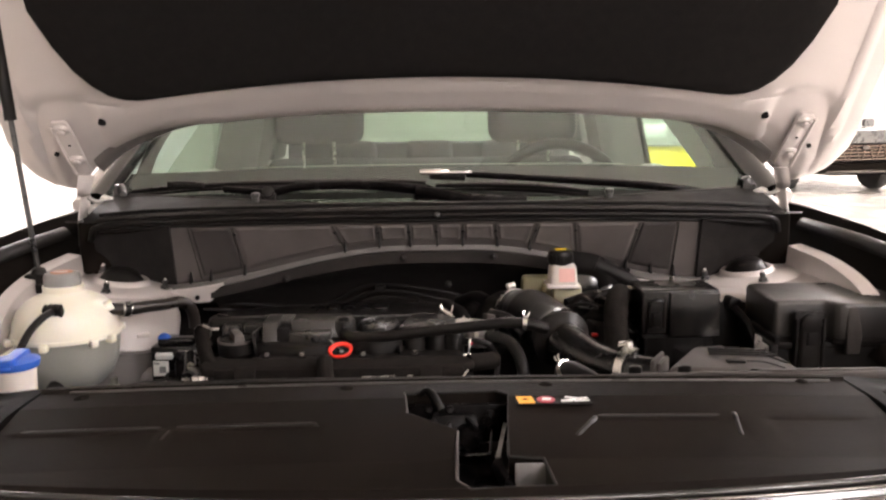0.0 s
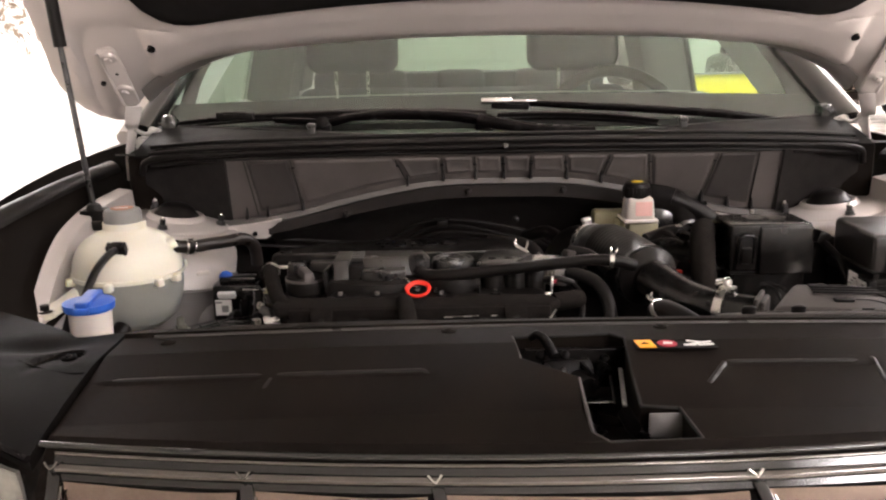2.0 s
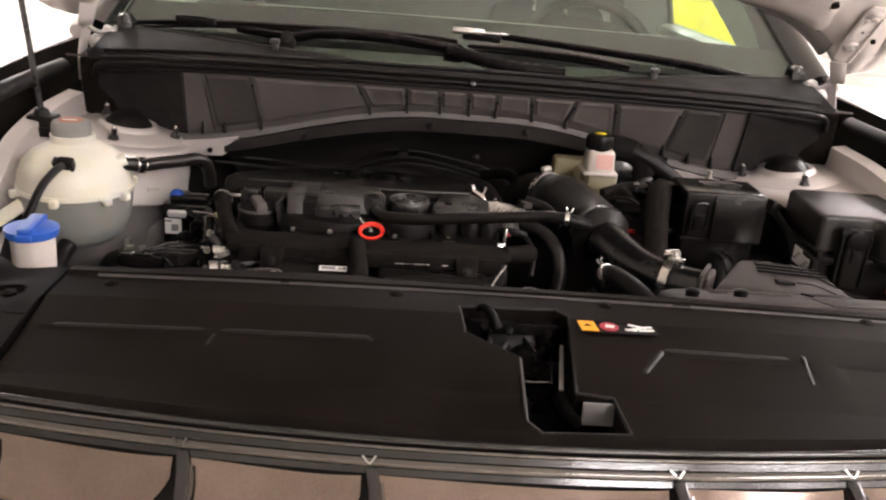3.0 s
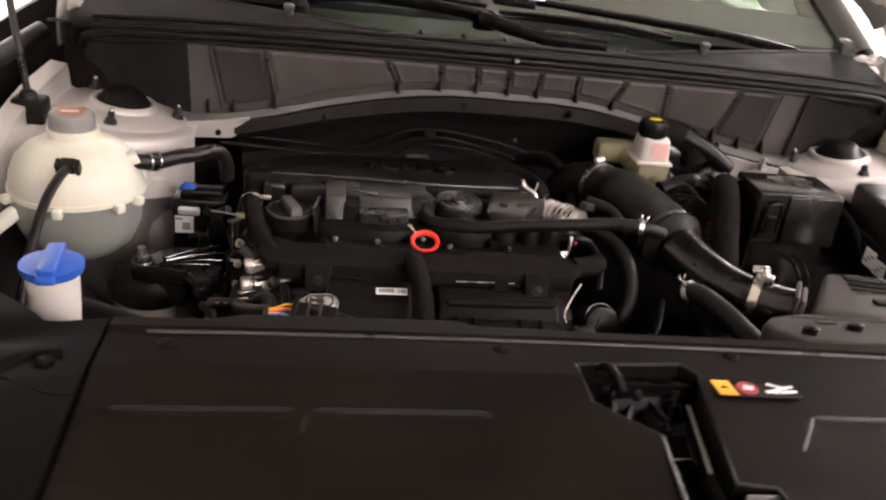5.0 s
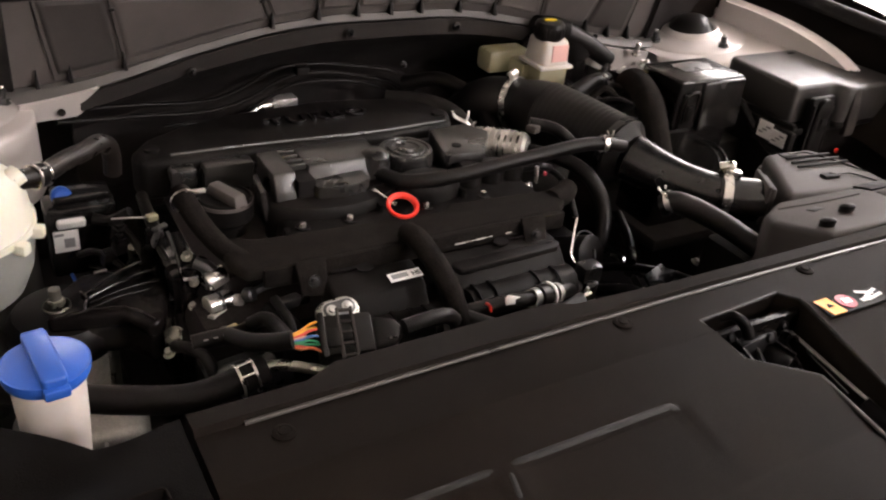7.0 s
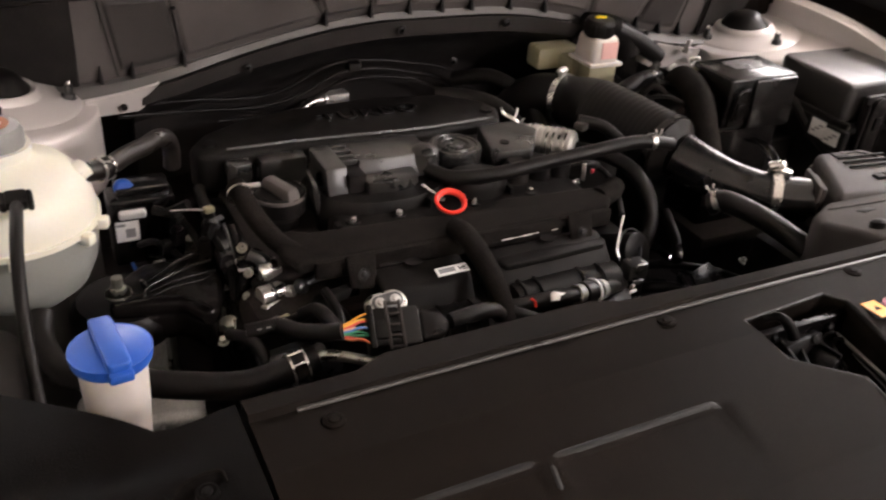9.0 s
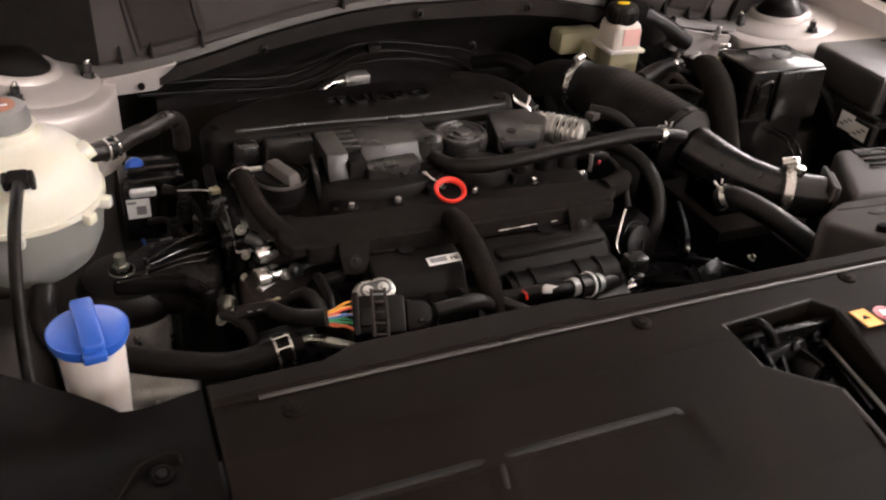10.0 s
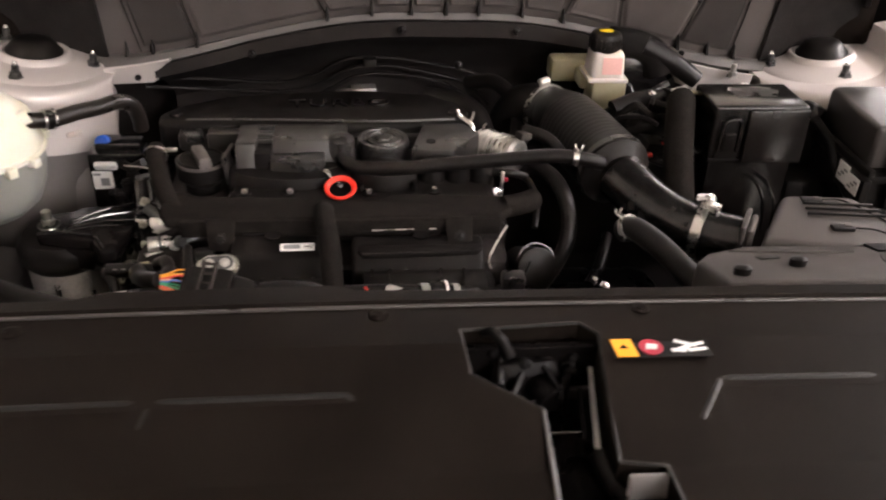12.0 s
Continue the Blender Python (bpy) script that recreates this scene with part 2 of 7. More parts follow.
def sheet(fn, us, vs, thick=0.0):
    """A skin of points fn(u, v), with an even thickness downwards along its normals."""
    bm = bmesh.new()
    g = [[bm.verts.new(fn(u, v)) for v in vs] for u in us]
    for i in range(len(us) - 1):
        for j in range(len(vs) - 1):
            bm.faces.new((g[i][j], g[i + 1][j], g[i + 1][j + 1], g[i][j + 1]))
    bmesh.ops.recalc_face_normals(bm, faces=bm.faces)
    if thick:
        bmesh.ops.solidify(bm, geom=bm.faces[:], thickness=thick)
    return bm


def joined(*bms):
    out = bmesh.new()
    tmp = bpy.data.meshes.new("tmp")
    for b in bms:
        b.to_mesh(tmp)
        out.from_mesh(tmp)
        b.free()
    bpy.data.meshes.remove(tmp)
    return out


def lin(a, b, n):
    return [a + (b - a) * i / (n - 1) for i in range(n)]


def thing(name, base, label, category, group="", kind=""):
    ob = new(name)
    ob.empty_display_size = 0.02
    ob.location = base
    return tagged(ob, label, category, group, kind)


def mesh_object(name, bm, material, smooth=38):
    me = bpy.data.meshes.new(name)
    bm.to_mesh(me)
    bm.free()
    me.materials.append(material)
    for p in me.polygons:
        p.use_smooth = True
    me.set_sharp_from_angle(angle=radians(smooth))
    return new(name, me)


def part(name, bm, material, parent, label="", smooth=38):
    """One mesh, given in the place's own metres, under a thing or a part of it."""
    ob = mesh_object(name, bm, material, smooth)
    ob.parent = parent
    if parent.parent is None and parent.data is None:
        ob.matrix_parent_inverse = Matrix.Translation(-parent.location)
    return tagged(ob, label)


def solid(name, bm, material, label, category="", group="", kind="", smooth=38):
    """A thing of one mesh."""
    return tagged(mesh_object(name, bm, material, smooth), label, category, group, kind)


def bolt(c, r=0.006, h=0.006, rot=(0, 0, 0)):
    return joined(lathe([(r * 1.5, 0), (r * 1.5, h * 0.25)], c, rot, 20), lathe([(r, h * 0.2), (r, h), (r * 0.8, h * 1.1)], c, rot, 6))


def stud(c, r, h, rot=(0, 0, 0)):
    return joined(lathe([(r * 2.1, 0), (r * 2.1, h * 0.12), (r * 1.6, h * 0.14), (r * 1.6, h * 0.45)], c, rot, 6), lathe([(r, h * 0.4), (r, h), (r * 0.7, h * 1.05)], c, rot, 12))


# ---- the showroom ----
RX0, RX1, RY0, RY1, RH = -5.2, 13.0, -10.0, 21.0, 3.6
solid("wall_west", box((RX0 - 0.1, (RY0 + RY1) / 2, RH / 2), (0.2, RY1 - RY0 + 0.4, RH), 0), WALLPAINT, "plain white painted showroom wall", "wall", kind="structure")
solid("wall_east", box((RX1 + 0.1, (RY0 + RY1) / 2, RH / 2), (0.2, RY1 - RY0 + 0.4, RH), 0), WALLPAINT, "plain white painted showroom wall", "wall", kind="structure")
solid("wall_north", box(((RX0 + RX1) / 2, RY1 + 0.1, RH / 2), (RX1 - RX0 - 0.01, 0.2, RH), 0), WALLPAINT, "plain white painted showroom wall", "wall", kind="structure")
solid("wall_south", box(((RX0 + RX1) / 2, RY0 - 0.1, RH / 2), (RX1 - RX0 - 0.01, 0.2, RH), 0), WALLPAINT, "plain white painted showroom wall", "wall", kind="structure")
solid("ceiling", box(((RX0 + RX1) / 2, (RY0 + RY1) / 2, RH + 0.1), (RX1 - RX0 + 0.4, RY1 - RY0 + 0.4, 0.2), 0), CEIL, "white painted showroom ceiling", "ceiling", kind="structure")
floor = solid("floor", box(((RX0 + RX1) / 2, (RY0 + RY1) / 2, -0.106), (RX1 - RX0 + 0.4, RY1 - RY0 + 0.4, 0.2), 0), GROUT, "cream polished showroom tile floor", "floor", kind="structure")


def ceiling_light(x, y):
    t = thing("ceiling_light", (x, y, RH), "flush white rectangular ceiling light panel, added out of view", "ceiling light", "showroom ceiling lights")
    fr = joined(box((x - 0.62, y, RH - 0.02), (0.04, 1.28, 0.04), 0.004), box((x + 0.62, y, RH - 0.02), (0.04, 1.28, 0.04), 0.004),
                box((x, y - 0.62, RH - 0.02), (1.2, 0.04, 0.04), 0.004), box((x, y + 0.62, RH - 0.02), (1.2, 0.04, 0.04), 0.004))
    part("frame", fr, WHITE, t)
    part("diffuser", box((x, y, RH - 0.02), (1.19, 1.19, 0.02), 0), LAMPGLOW, t)
    return t


# Unseen panels, added where hood, bay and walls need more light.
first_light = ceiling_light(2.2, -5.0)
for lx, ly in ((3.7, -3.2), (5.0, -6.6), (8.8, -3.4), (4.0, 1.3), (6.6, 6.0), (4.6, 3.4), (0.6, 7.0), (-3.6, 7.4), (-3.6, 12.0), (4.4, 7.4), (8.6, 13.5), (6.4, 17.2), (10.6, 16.4), (8.6, 4.0), (2.5, 13.0)):
    copy_thing(first_light, pose(lx, ly, RH))


# ---- the car: shell, glass and front ----
car = thing("car", (X0, 2.3, 0), "silver sport utility car with its hood propped open", "car")


def flipped(bm):
    """The other side of the car: a mirror image about its centre line."""
    c = bm.copy()
    for v in c.verts:
        v.co.x = 2 * X0 - v.co.x
    bmesh.ops.reverse_faces(c, faces=c.faces[:])
    return c


def both(name, bm, material, label=""):
    o = flipped(bm)
    return part(name, bm, material, car, label), part(name, o, material, car, label)


# floor pan of the engine bay and its dark sides
part("undertray", box((X0, 1.25, 0.50), (1.36, 1.22, 0.02), 0.004), VOID, car, "dark dirty tray below the engine")
part("bulkhead", box((X0, 1.80, 0.78), (1.36, 0.02, 0.56), 0.004), VOID, car, "black bulkhead behind the engine")
both("chassis_rail", box((X0 - 0.48, 1.15, 0.66), (0.09, 1.0, 0.12), 0.01), VOID)
part("radiator_support", box((X0, 0.90, 0.74), (1.24, 0.05, 0.42), 0.01), VOID, car)

# strut towers
TX, TY, TZ = 0.585, 1.555, 1.011


def strut_tower(sx):
    """A drum that leans inwards, with a rolled crown, a raised rim, a rubber cap and three studs."""
    c, tilt = (X0 + sx * TX, TY + (0.015 if sx > 0 else 0), TZ), (0, -8 * sx, 0)
    drum = lathe([(0.1095, -0.115), (0.110, -0.075), (0.108, -0.062), (0.104, -0.056), (0.103, -0.034), (0.099, -0.020), (0.090, -0.013), (0.056, -0.010), (0.051, -0.008), (0.048, -0.002), (0.044, 0.0), (0.040, -0.001), (0.036, -0.008)], c, tilt, 56)
    t = part("strut_tower", drum, PAINT, car, "silver painted suspension strut tower")
    # The skirt's falling shade is put into its darker grey.
    part("tower_skirt", lathe([(0.114, -0.40), (0.111, -0.16), (0.1092, -0.105)], c, tilt, 56), PAINT_SHADED, t, "lower wall of the strut tower, its shade put into the grey")
    part("bearing_cap", lathe([(0.038, -0.006), (0.038, -0.001), (0.034, 0.003), (0.030, 0.009), (0.024, 0.014), (0.016, 0.017), (0.006, 0.018)], c, tilt, 40), RUBBER, t, "black rubber strut bearing cap")
    lean = pose(*c, *tilt)
    for a in (180, 270, 45):
        ca = radians(a)
        foot = lean @ Vector((sx * 0.079 * math.cos(ca), 0.079 * math.sin(ca), -0.014))
        part("stud", stud(foot, 0.0050, 0.018, tilt), DARKSTEEL, t)
        part("stud_tip", lathe([(0.0032, 0.012), (0.0032, 0.021), (0.0022, 0.023)], foot, tilt, 14), STEEL, t)
    return t


for sx in (-1, 1):
    strut_tower(sx)
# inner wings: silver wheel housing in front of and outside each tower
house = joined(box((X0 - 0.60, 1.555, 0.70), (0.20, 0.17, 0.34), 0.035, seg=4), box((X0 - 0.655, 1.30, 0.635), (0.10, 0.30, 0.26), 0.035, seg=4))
# The housing's shade is put in with the darker paint copy.
both("wheel_housing", house, PAINT_SHADED, "silver painted inner wing panel")
part("inner_wing", box((X0 - 0.722, 1.26, 0.735), (0.008, 0.98, 0.46), 0.003), VOID, car, "dark inner wing panel")
part("inner_wing", box((X0 + 0.800, 1.26, 0.720), (0.008, 0.98, 0.42), 0.003), VOID, car, "dark inner wing panel")
RAIL = [(1.02, 0.850), (1.150, 0.898), (1.218, 0.942), (1.275, 0.990), (1.342, 1.026), (1.458, 1.046), (1.60, 1.050)]


def rail_at(u):
    p = spline([(0, *q) for q in RAIL], 8)
    f = u * (len(p) - 1)
    i = min(len(p) - 2, int(f))
    return p[i].lerp(p[i + 1], f - i)


apron = sheet(lambda u, v: (X0 - 0.700 + 0.024 * min(1, v * 6) + 0.006 * max(0, v - 0.16), rail_at(u).y, rail_at(u).z - 0.004 * min(1, v * 6) - 0.075 * max(0, v - 0.16)), lin(0, 1, 40), [0, 0.08, 0.14, 0.17, 0.2, 0.3, 0.5, 0.75, 1], 0.003)
part("apron_panel", apron.copy(), PAINT, car, "silver inner wing panel with a rolled edge")
far_apron = flipped(apron)
bmesh.ops.delete(far_apron, geom=[f for f in far_apron.faces if f.calc_center_median().y < 1.300], context="FACES")
part("apron_panel", far_apron, PAINT, car, "silver inner wing panel with a rolled edge")


def shelf_pt(u, v):
    """The pressed top of the wheel housing: it carries the tower, rises outwards and rolls over its front edge."""
    d = 0.478 + 0.215 * u
    r = 0.108 ** 2 - (d - TX) ** 2
    arc = TY - math.sqrt(max(0.0004, r))
    f = arc if d < TX + 0.03 else min(arc + 0.9 * max(0, d - TX - 0.09), TY - 0.104 - 0.22 * (d - TX - 0.03))
    z = TZ - 0.017 + 0.14 * (d - TX) + 0.012 * max(0, (d - 0.66) / 0.03) ** 2
    if v < 0.6:
        return (X0 - d, 1.672 + (f - 1.672) * v / 0.6, z)
    k = (v - 0.6) / 0.4
    return (X0 - d, f - 0.009 * math.sin(min(1, k * 3) * 1.57) - 0.012 * k, z - 0.009 * (1 - math.cos(min(1, k * 3) * 1.57)) - 0.11 * max(0, k - 0.3) - 0.003 * (0.42 < k < 0.56))


shelf = sheet(shelf_pt, lin(0, 1, 30), lin(0, 0.6, 10) + [0.64, 0.68, 0.72, 0.75, 0.765, 0.775, 0.82, 0.83, 0.9, 1.0], 0.003)
both("apron_shelf", shelf, PAINT, "silver pressed panel round the strut tower")
for x, y, z in ((0.452, 1.530, 0.982), (0.660, 1.640, 1.016), (-0.62, 1.640, 1.016)):
    part("panel_stud", stud((x, y, z), 0.0042, 0.020), STEEL, car, "small steel stud")
part("panel_hole", lathe([(0.0075, 0), (0.0075, 0.003), (0.001, 0.0032)], (-0.500, 1.4590, 0.938), (90, 0, 30), 16), BLACKPRINT, car, "small dark hole in the tower wall")
part("panel_tab", box((-0.499, 1.454, 0.926), (0.022, 0.010, 0.008), 0.002, (0, 0, 30)), MILK, car, "small pale plastic clip")
# outer wings with their black inner trim
wing = sheet(lambda u, v: (X0 - 0.765 - 0.13 * math.sin(v * 1.45), 0.80 + 1.25 * u, 1.060 + 0.050 * math.sin(min(1, u * 1.25) * 1.57) - 0.36 * (1 - math.cos(v * 1.5)) - 0.10 * (1 - u) ** 3), lin(0, 1, 26), lin(0, 1, 16), 0.004)
both("front_wing", wing, PAINT, "silver painted front wing")
gutter = sheet(lambda u, v: (X0 - 0.762 + 0.09 * v, 0.86 + 1.0 * u, 1.060 + 0.050 * math.sin(min(1, (u * 1.0 + 0.05) * 1.2) * 1.57) - 0.075 * (1 - u) ** 3 - (0.004 + 0.16 * v ** 0.7)), lin(0, 1, 22), lin(0, 1, 10), 0.005)
both("wing_trim", gutter, PLASTIC, "black plastic trim inside the wing edge")
both("wing_seal", tube([(X0 - 0.735, 1.00, 1.045), (X0 - 0.735, 1.2, 1.065), (X0 - 0.732, 1.45, 1.078), (X0 - 0.725, 1.66, 1.082)], 0.014, 12, 6, None, 0.45), RUBBER, "black rubber hood seal")
both("corner_post", box((X0 - 0.655, 1.655, 1.045), (0.07, 0.09, 0.14), 0.014, (0, 0, 8)), PLASTIC, "black plastic cowl corner")

# cross beam under the windscreen: arched silver flange, black mat below it, black ribbed cowl wall above it


def arch(x):
    """Height of the beam's flange at x."""
    d = abs(x - X0)
    return 0.990 + 0.068 * (0.5 + 0.5 * math.cos(math.pi * min(1, max(0, d - 0.06) / 0.46)))


def beam_width(u):
    """Depth of the flange: wide at its ends, a thin edge in the middle."""
    return 0.004 + 0.026 * min(1, max(0, abs(u + 0.02) - 0.27) / 0.16)


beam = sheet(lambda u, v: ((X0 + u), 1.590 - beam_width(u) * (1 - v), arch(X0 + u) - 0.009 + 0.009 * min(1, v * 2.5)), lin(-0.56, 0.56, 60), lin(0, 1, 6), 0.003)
# Shade on the flange is put into its grey.
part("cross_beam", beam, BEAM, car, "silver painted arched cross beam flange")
for sx in (-1, 1):
    pa, pw = (0.402, 0.090) if sx < 0 else (0.345, 0.125)
    def plate_pt(u, v):
        d = pa + pw * u
        top = arch(X0 + sx * d) - (0.003 if sx < 0 else 0.010)
        low = min(top - 0.002, 0.961 + 0.036 * max(0, (0.430 - d) / 0.028) ** 1.6) if sx < 0 else top - 0.034 - 0.022 * u
        return (X0 + sx * d, 1.556 + 0.01 * v - 0.012 * u, top + (low - top) * v)
    plate = sheet(plate_pt, lin(0, 1, 14), lin(0, 1, 6), 0.003)
    p = part("beam_plate", plate, PAINT, car, "silver plate with a small dark hole")
    for d, z in (((0.447, 0.971),) if sx < 0 else ((0.421, 0.985), (0.354, 1.012))):
        part("hole", lathe([(0.0045, 0), (0.0045, 0.003), (0.001, 0.0032)], (X0 + sx * d, 1.551, z), (90, 0, 0), 14), BLACKPRINT, p)
    if sx > 0:
        part("stud", stud((X0 + sx * 0.452, 1.535, 0.965), 0.0035, 0.018, (60, 0, 0)), STEEL, p)
firemat = sheet(lambda u, v: (X0 + 0.425 * u, 1.587 - beam_width(0.425 * u) + min(0.115, 0.25 * max(0, v - 0.08) ** 0.75), (arch(X0 + 0.425 * u) - 0.010) * (1 - v) + 0.80 * v + 0.006 * math.sin(9 * u + 2) * v), lin(-1, 1, 44), lin(0, 1, 14), 0.006)
fm = part("sound_mat", firemat, MAT, car, "black moulded sound mat on the bulkhead")
for x, z in ((-0.045, 1.037), (0.125, 1.037), (-0.265, 1.000), (0.30, 1.010), (0.04, 0.985)):
    part("mat_clip", joined(lathe([(0.0065, 0), (0.006, 0.002), (0.003, 0.003), (0.002, 0.009)], (x, 1.570, z), (80, 0, 0), 16)), RUBBER, fm)
cowl_wall = sheet(lambda u, v: (X0 + u, 1.596 - 0.028 * v - 0.02 * abs(u) ** 3, arch(X0 + u) - 0.002 + (1.112 - 0.012 * (abs(u) / 0.6) ** 4 - arch(X0 + u)) * v), lin(-0.50, 0.50, 60), lin(0, 1, 8), 0.004)
cw = part("cowl_wall", cowl_wall, COWL, car, "black ribbed plastic cowl wall")
# Dark sheets put in the shadow at both ends of the wall.
for sx in (-1, 1):
    part("cowl_side", sheet(lambda u, v: (X0 + sx * (0.492 + 0.160 * u), 1.586 - 0.028 * v + 0.045 * math.sin(u * 1.57), 0.975 + 0.13 * v), lin(0, 1, 14), lin(0, 1, 6), 0.004), COWLSHADE, car, "dark end of the cowl wall, its shade put into the colour")
SEAMS = [(-0.462, -0.446), (-0.380, -0.364), (-0.196, -0.174), (-0.112, -0.109), (-0.054, -0.051), (-0.003, 0.000), (0.048, 0.048), (0.108, 0.113), (0.188, 0.175), (0.257, 0.265), (0.380, 0.358), (0.452, 0.446)]


def wall_point(x, z, off=0.0):
    """A point on the face of the cowl wall, x from the middle."""
    k = (z - arch(X0 + x)) / (1.112 - arch(X0 + x))
    return Vector((X0 + x, 1.5895 - 0.028 * k - 0.02 * abs(x) ** 3 - off, z))


for i, ((t0, b0), (t1, b1)) in enumerate(zip(SEAMS, SEAMS[1:])):
    def cell_pt(u, v):
        z0, z1 = arch(X0 + b0 + (b1 - b0) * u) + 0.011, 1.099
        g = 0.0045
        xa, xb = b0 + g + (t0 - b0) * v, b1 - g + (t1 - b1) * v
        edge = min(u, 1 - u) * (b1 - b0), min(v, 1 - v) * (z1 - z0)
        rise = min(1, edge[0] / 0.004) * min(1, edge[1] / 0.004)
        dish = min(1, max(0, (min(edge) - 0.005) / 0.004))
        return wall_point(xa + (xb - xa) * u, z0 + (z1 - z0) * v, -0.001 + 0.0030 * rise - (0.0016 if 2 <= i <= 8 else 0.0004) * dish)
    n = max(9, int((b1 - b0) / 0.006))
    # End cells carry shade in their darker colour; middle cells are paler.
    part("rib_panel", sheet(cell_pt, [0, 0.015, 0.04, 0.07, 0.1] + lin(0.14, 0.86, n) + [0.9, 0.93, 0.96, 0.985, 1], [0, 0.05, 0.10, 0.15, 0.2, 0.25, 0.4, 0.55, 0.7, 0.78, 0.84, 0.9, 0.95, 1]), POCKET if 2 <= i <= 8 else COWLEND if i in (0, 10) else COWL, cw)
for t0, b0 in SEAMS:
    lo = arch(X0 + b0) + 0.004
    part("seam", tube([wall_point(b0, lo, 0.0015), wall_point((b0 + t0) / 2, (lo + 1.10) / 2, 0.0010), wall_point(t0, 1.100, 0.0010)], 0.0009, 6, 3), RUBBER, cw)
    if abs(b0) < 0.40:
        part("seam_notch", box(wall_point(t0 + (b0 - t0) * 0.25, 1.086, 0.002), (0.007, 0.004, 0.004), 0.001), RUBBER, cw)
for x in (-0.466, -0.428, -0.364, -0.174, -0.109, -0.051, 0.000, 0.048, 0.113, 0.175, 0.358, 0.406, 0.450):
    part("rib", box((X0 + x, 1.584, arch(X0 + x) + 0.010), (0.005, 0.018, 0.022), 0.001, taper=0.3), RUBBER, cw)
part("cowl_seal", tube([(X0 - 0.655, 1.60, 1.075), (X0 - 0.625, 1.572, 1.104), (X0 - 0.5, 1.560, 1.113), (X0 - 0.2, 1.560, 1.118), (X0 + 0.2, 1.560, 1.118), (X0 + 0.5, 1.560, 1.113), (X0 + 0.625, 1.572, 1.104), (X0 + 0.655, 1.60, 1.075)], 0.0060, 12, 8), RUBBER, car, "black rubber seal along the cowl")
for dy, dz in ((-0.004, 0.011), (0.004, -0.009), (0.012, 0.021)):
    part("cowl_seal_lip", tube([(X0 - 0.63, 1.576 + dy, 1.103 + dz), (X0 - 0.5, 1.561 + dy, 1.112 + dz), (X0 - 0.2, 1.561 + dy, 1.117 + dz), (X0 + 0.2, 1.561 + dy, 1.117 + dz), (X0 + 0.5, 1.561 + dy, 1.112 + dz), (X0 + 0.63, 1.576 + dy, 1.103 + dz)], 0.0042, 8, 8), RUBBER, car)
part("cowl_seal_lip", tube([(X0 - 0.62, 1.585, 1.118), (X0 - 0.3, 1.578, 1.127), (X0 + 0.3, 1.578, 1.127), (X0 + 0.62, 1.585, 1.118)], 0.006, 8, 8), RUBBER, car)
part("cowl_pin", lathe([(0.006, 0), (0.005, 0.004), (0.002, 0.005)], (X0 + 0.0, 1.552, 1.120), (60, 0, 0), 14), DARKSTEEL, car)


def cowl_rear(x):
    """Rear edge of the cowl top at x from the middle: low in the middle, rising towards the pillars."""
    k = min(1, max(0, abs(x) - 0.10) / 0.24)
    e = max(0, abs(x) - 0.34) / 0.31
    return 1.600 + 0.055 * k + 0.085 * e, 1.128 + 0.012 * k + 0.009 * e


def cowl_top(u, v):
    x = u * 0.660
    y, z = cowl_rear(x)
    return (X0 + x, 1.578 + (y - 1.578) * v, 1.121 - 0.012 * abs(u) ** 3 + (z - 1.121 + 0.012 * abs(u) ** 3) * v ** 0.7)


part("cowl_top", sheet(cowl_top, lin(-1, 1, 60), lin(0, 1, 8), 0.004), COWLTOP, car, "black plastic cowl top panel")
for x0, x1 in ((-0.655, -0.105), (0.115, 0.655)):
    # Light on the rear edge, put in as a pale tube.
    part("cowl_edge", tube([(X0 + x, cowl_rear(x)[0], cowl_rear(x)[1] + 0.001) for x in lin(x0, x1, 14)], 0.0016, 6, 2), RIDGE, car, "pale line for the light along the cowl panel's rear edge")
part("wiper_trough", sheet(lambda u, v: (X0 + 0.70 * u, 1.60 + 0.27 * v, 1.112 + 0.022 * v - 0.022 * math.sin(math.pi * v)), lin(-1, 1, 20), lin(0, 1, 10), 0.004), GLOSS, car, "black trough below the windscreen")
for x in lin(-0.58, 0.62, 17):
    part("trough_rib", box((X0 + x, 1.70, 1.104), (0.004, 0.13, 0.016), 0.001), PLASTIC_D, car)


def wiper(arm, r, blade, clip, lean):
    """An arm along a bent line, a blade with its steel spine, and the clip that joins them."""
    w = part("wiper_arm", tube(arm, r, 12, 10, lambda u: 1.25 - 0.5 * u, 0.7), SATIN, car, "black windscreen wiper arm")
    # Paler lines on arm and blade stand for their glints.
    part("arm_edge", tube([Vector(p) + Vector((0, -r * 0.75, r * 0.5)) for p in arm[:-1]], 0.0013, 6, 10), EDGE, w)
    part("pivot_cap", lathe([(0.020, -0.020), (0.020, 0.004), (0.014, 0.010), (0.004, 0.012)], arm[0], n=24), SATIN, w)
    part("blade", tube(blade, 0.0075, 10, 10, lambda u: 0.55 + 0.45 * math.sin(math.pi * min(1, max(0, u)) ) ** 0.4, 0.7), RUBBER, w, "black rubber wiper blade")
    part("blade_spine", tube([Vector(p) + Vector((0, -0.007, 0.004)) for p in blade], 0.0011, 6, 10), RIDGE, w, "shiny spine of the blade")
    part("rubber_lip", tube([Vector(p) + Vector((0, 0.004, -0.009)) for p in blade], 0.0035, 6, 10, None, 0.5), RUBBER, w)
    part("blade_clip", box(clip, (0.075, 0.018, 0.015), 0.004, (0, lean, 0)), PLASTIC_D, w)
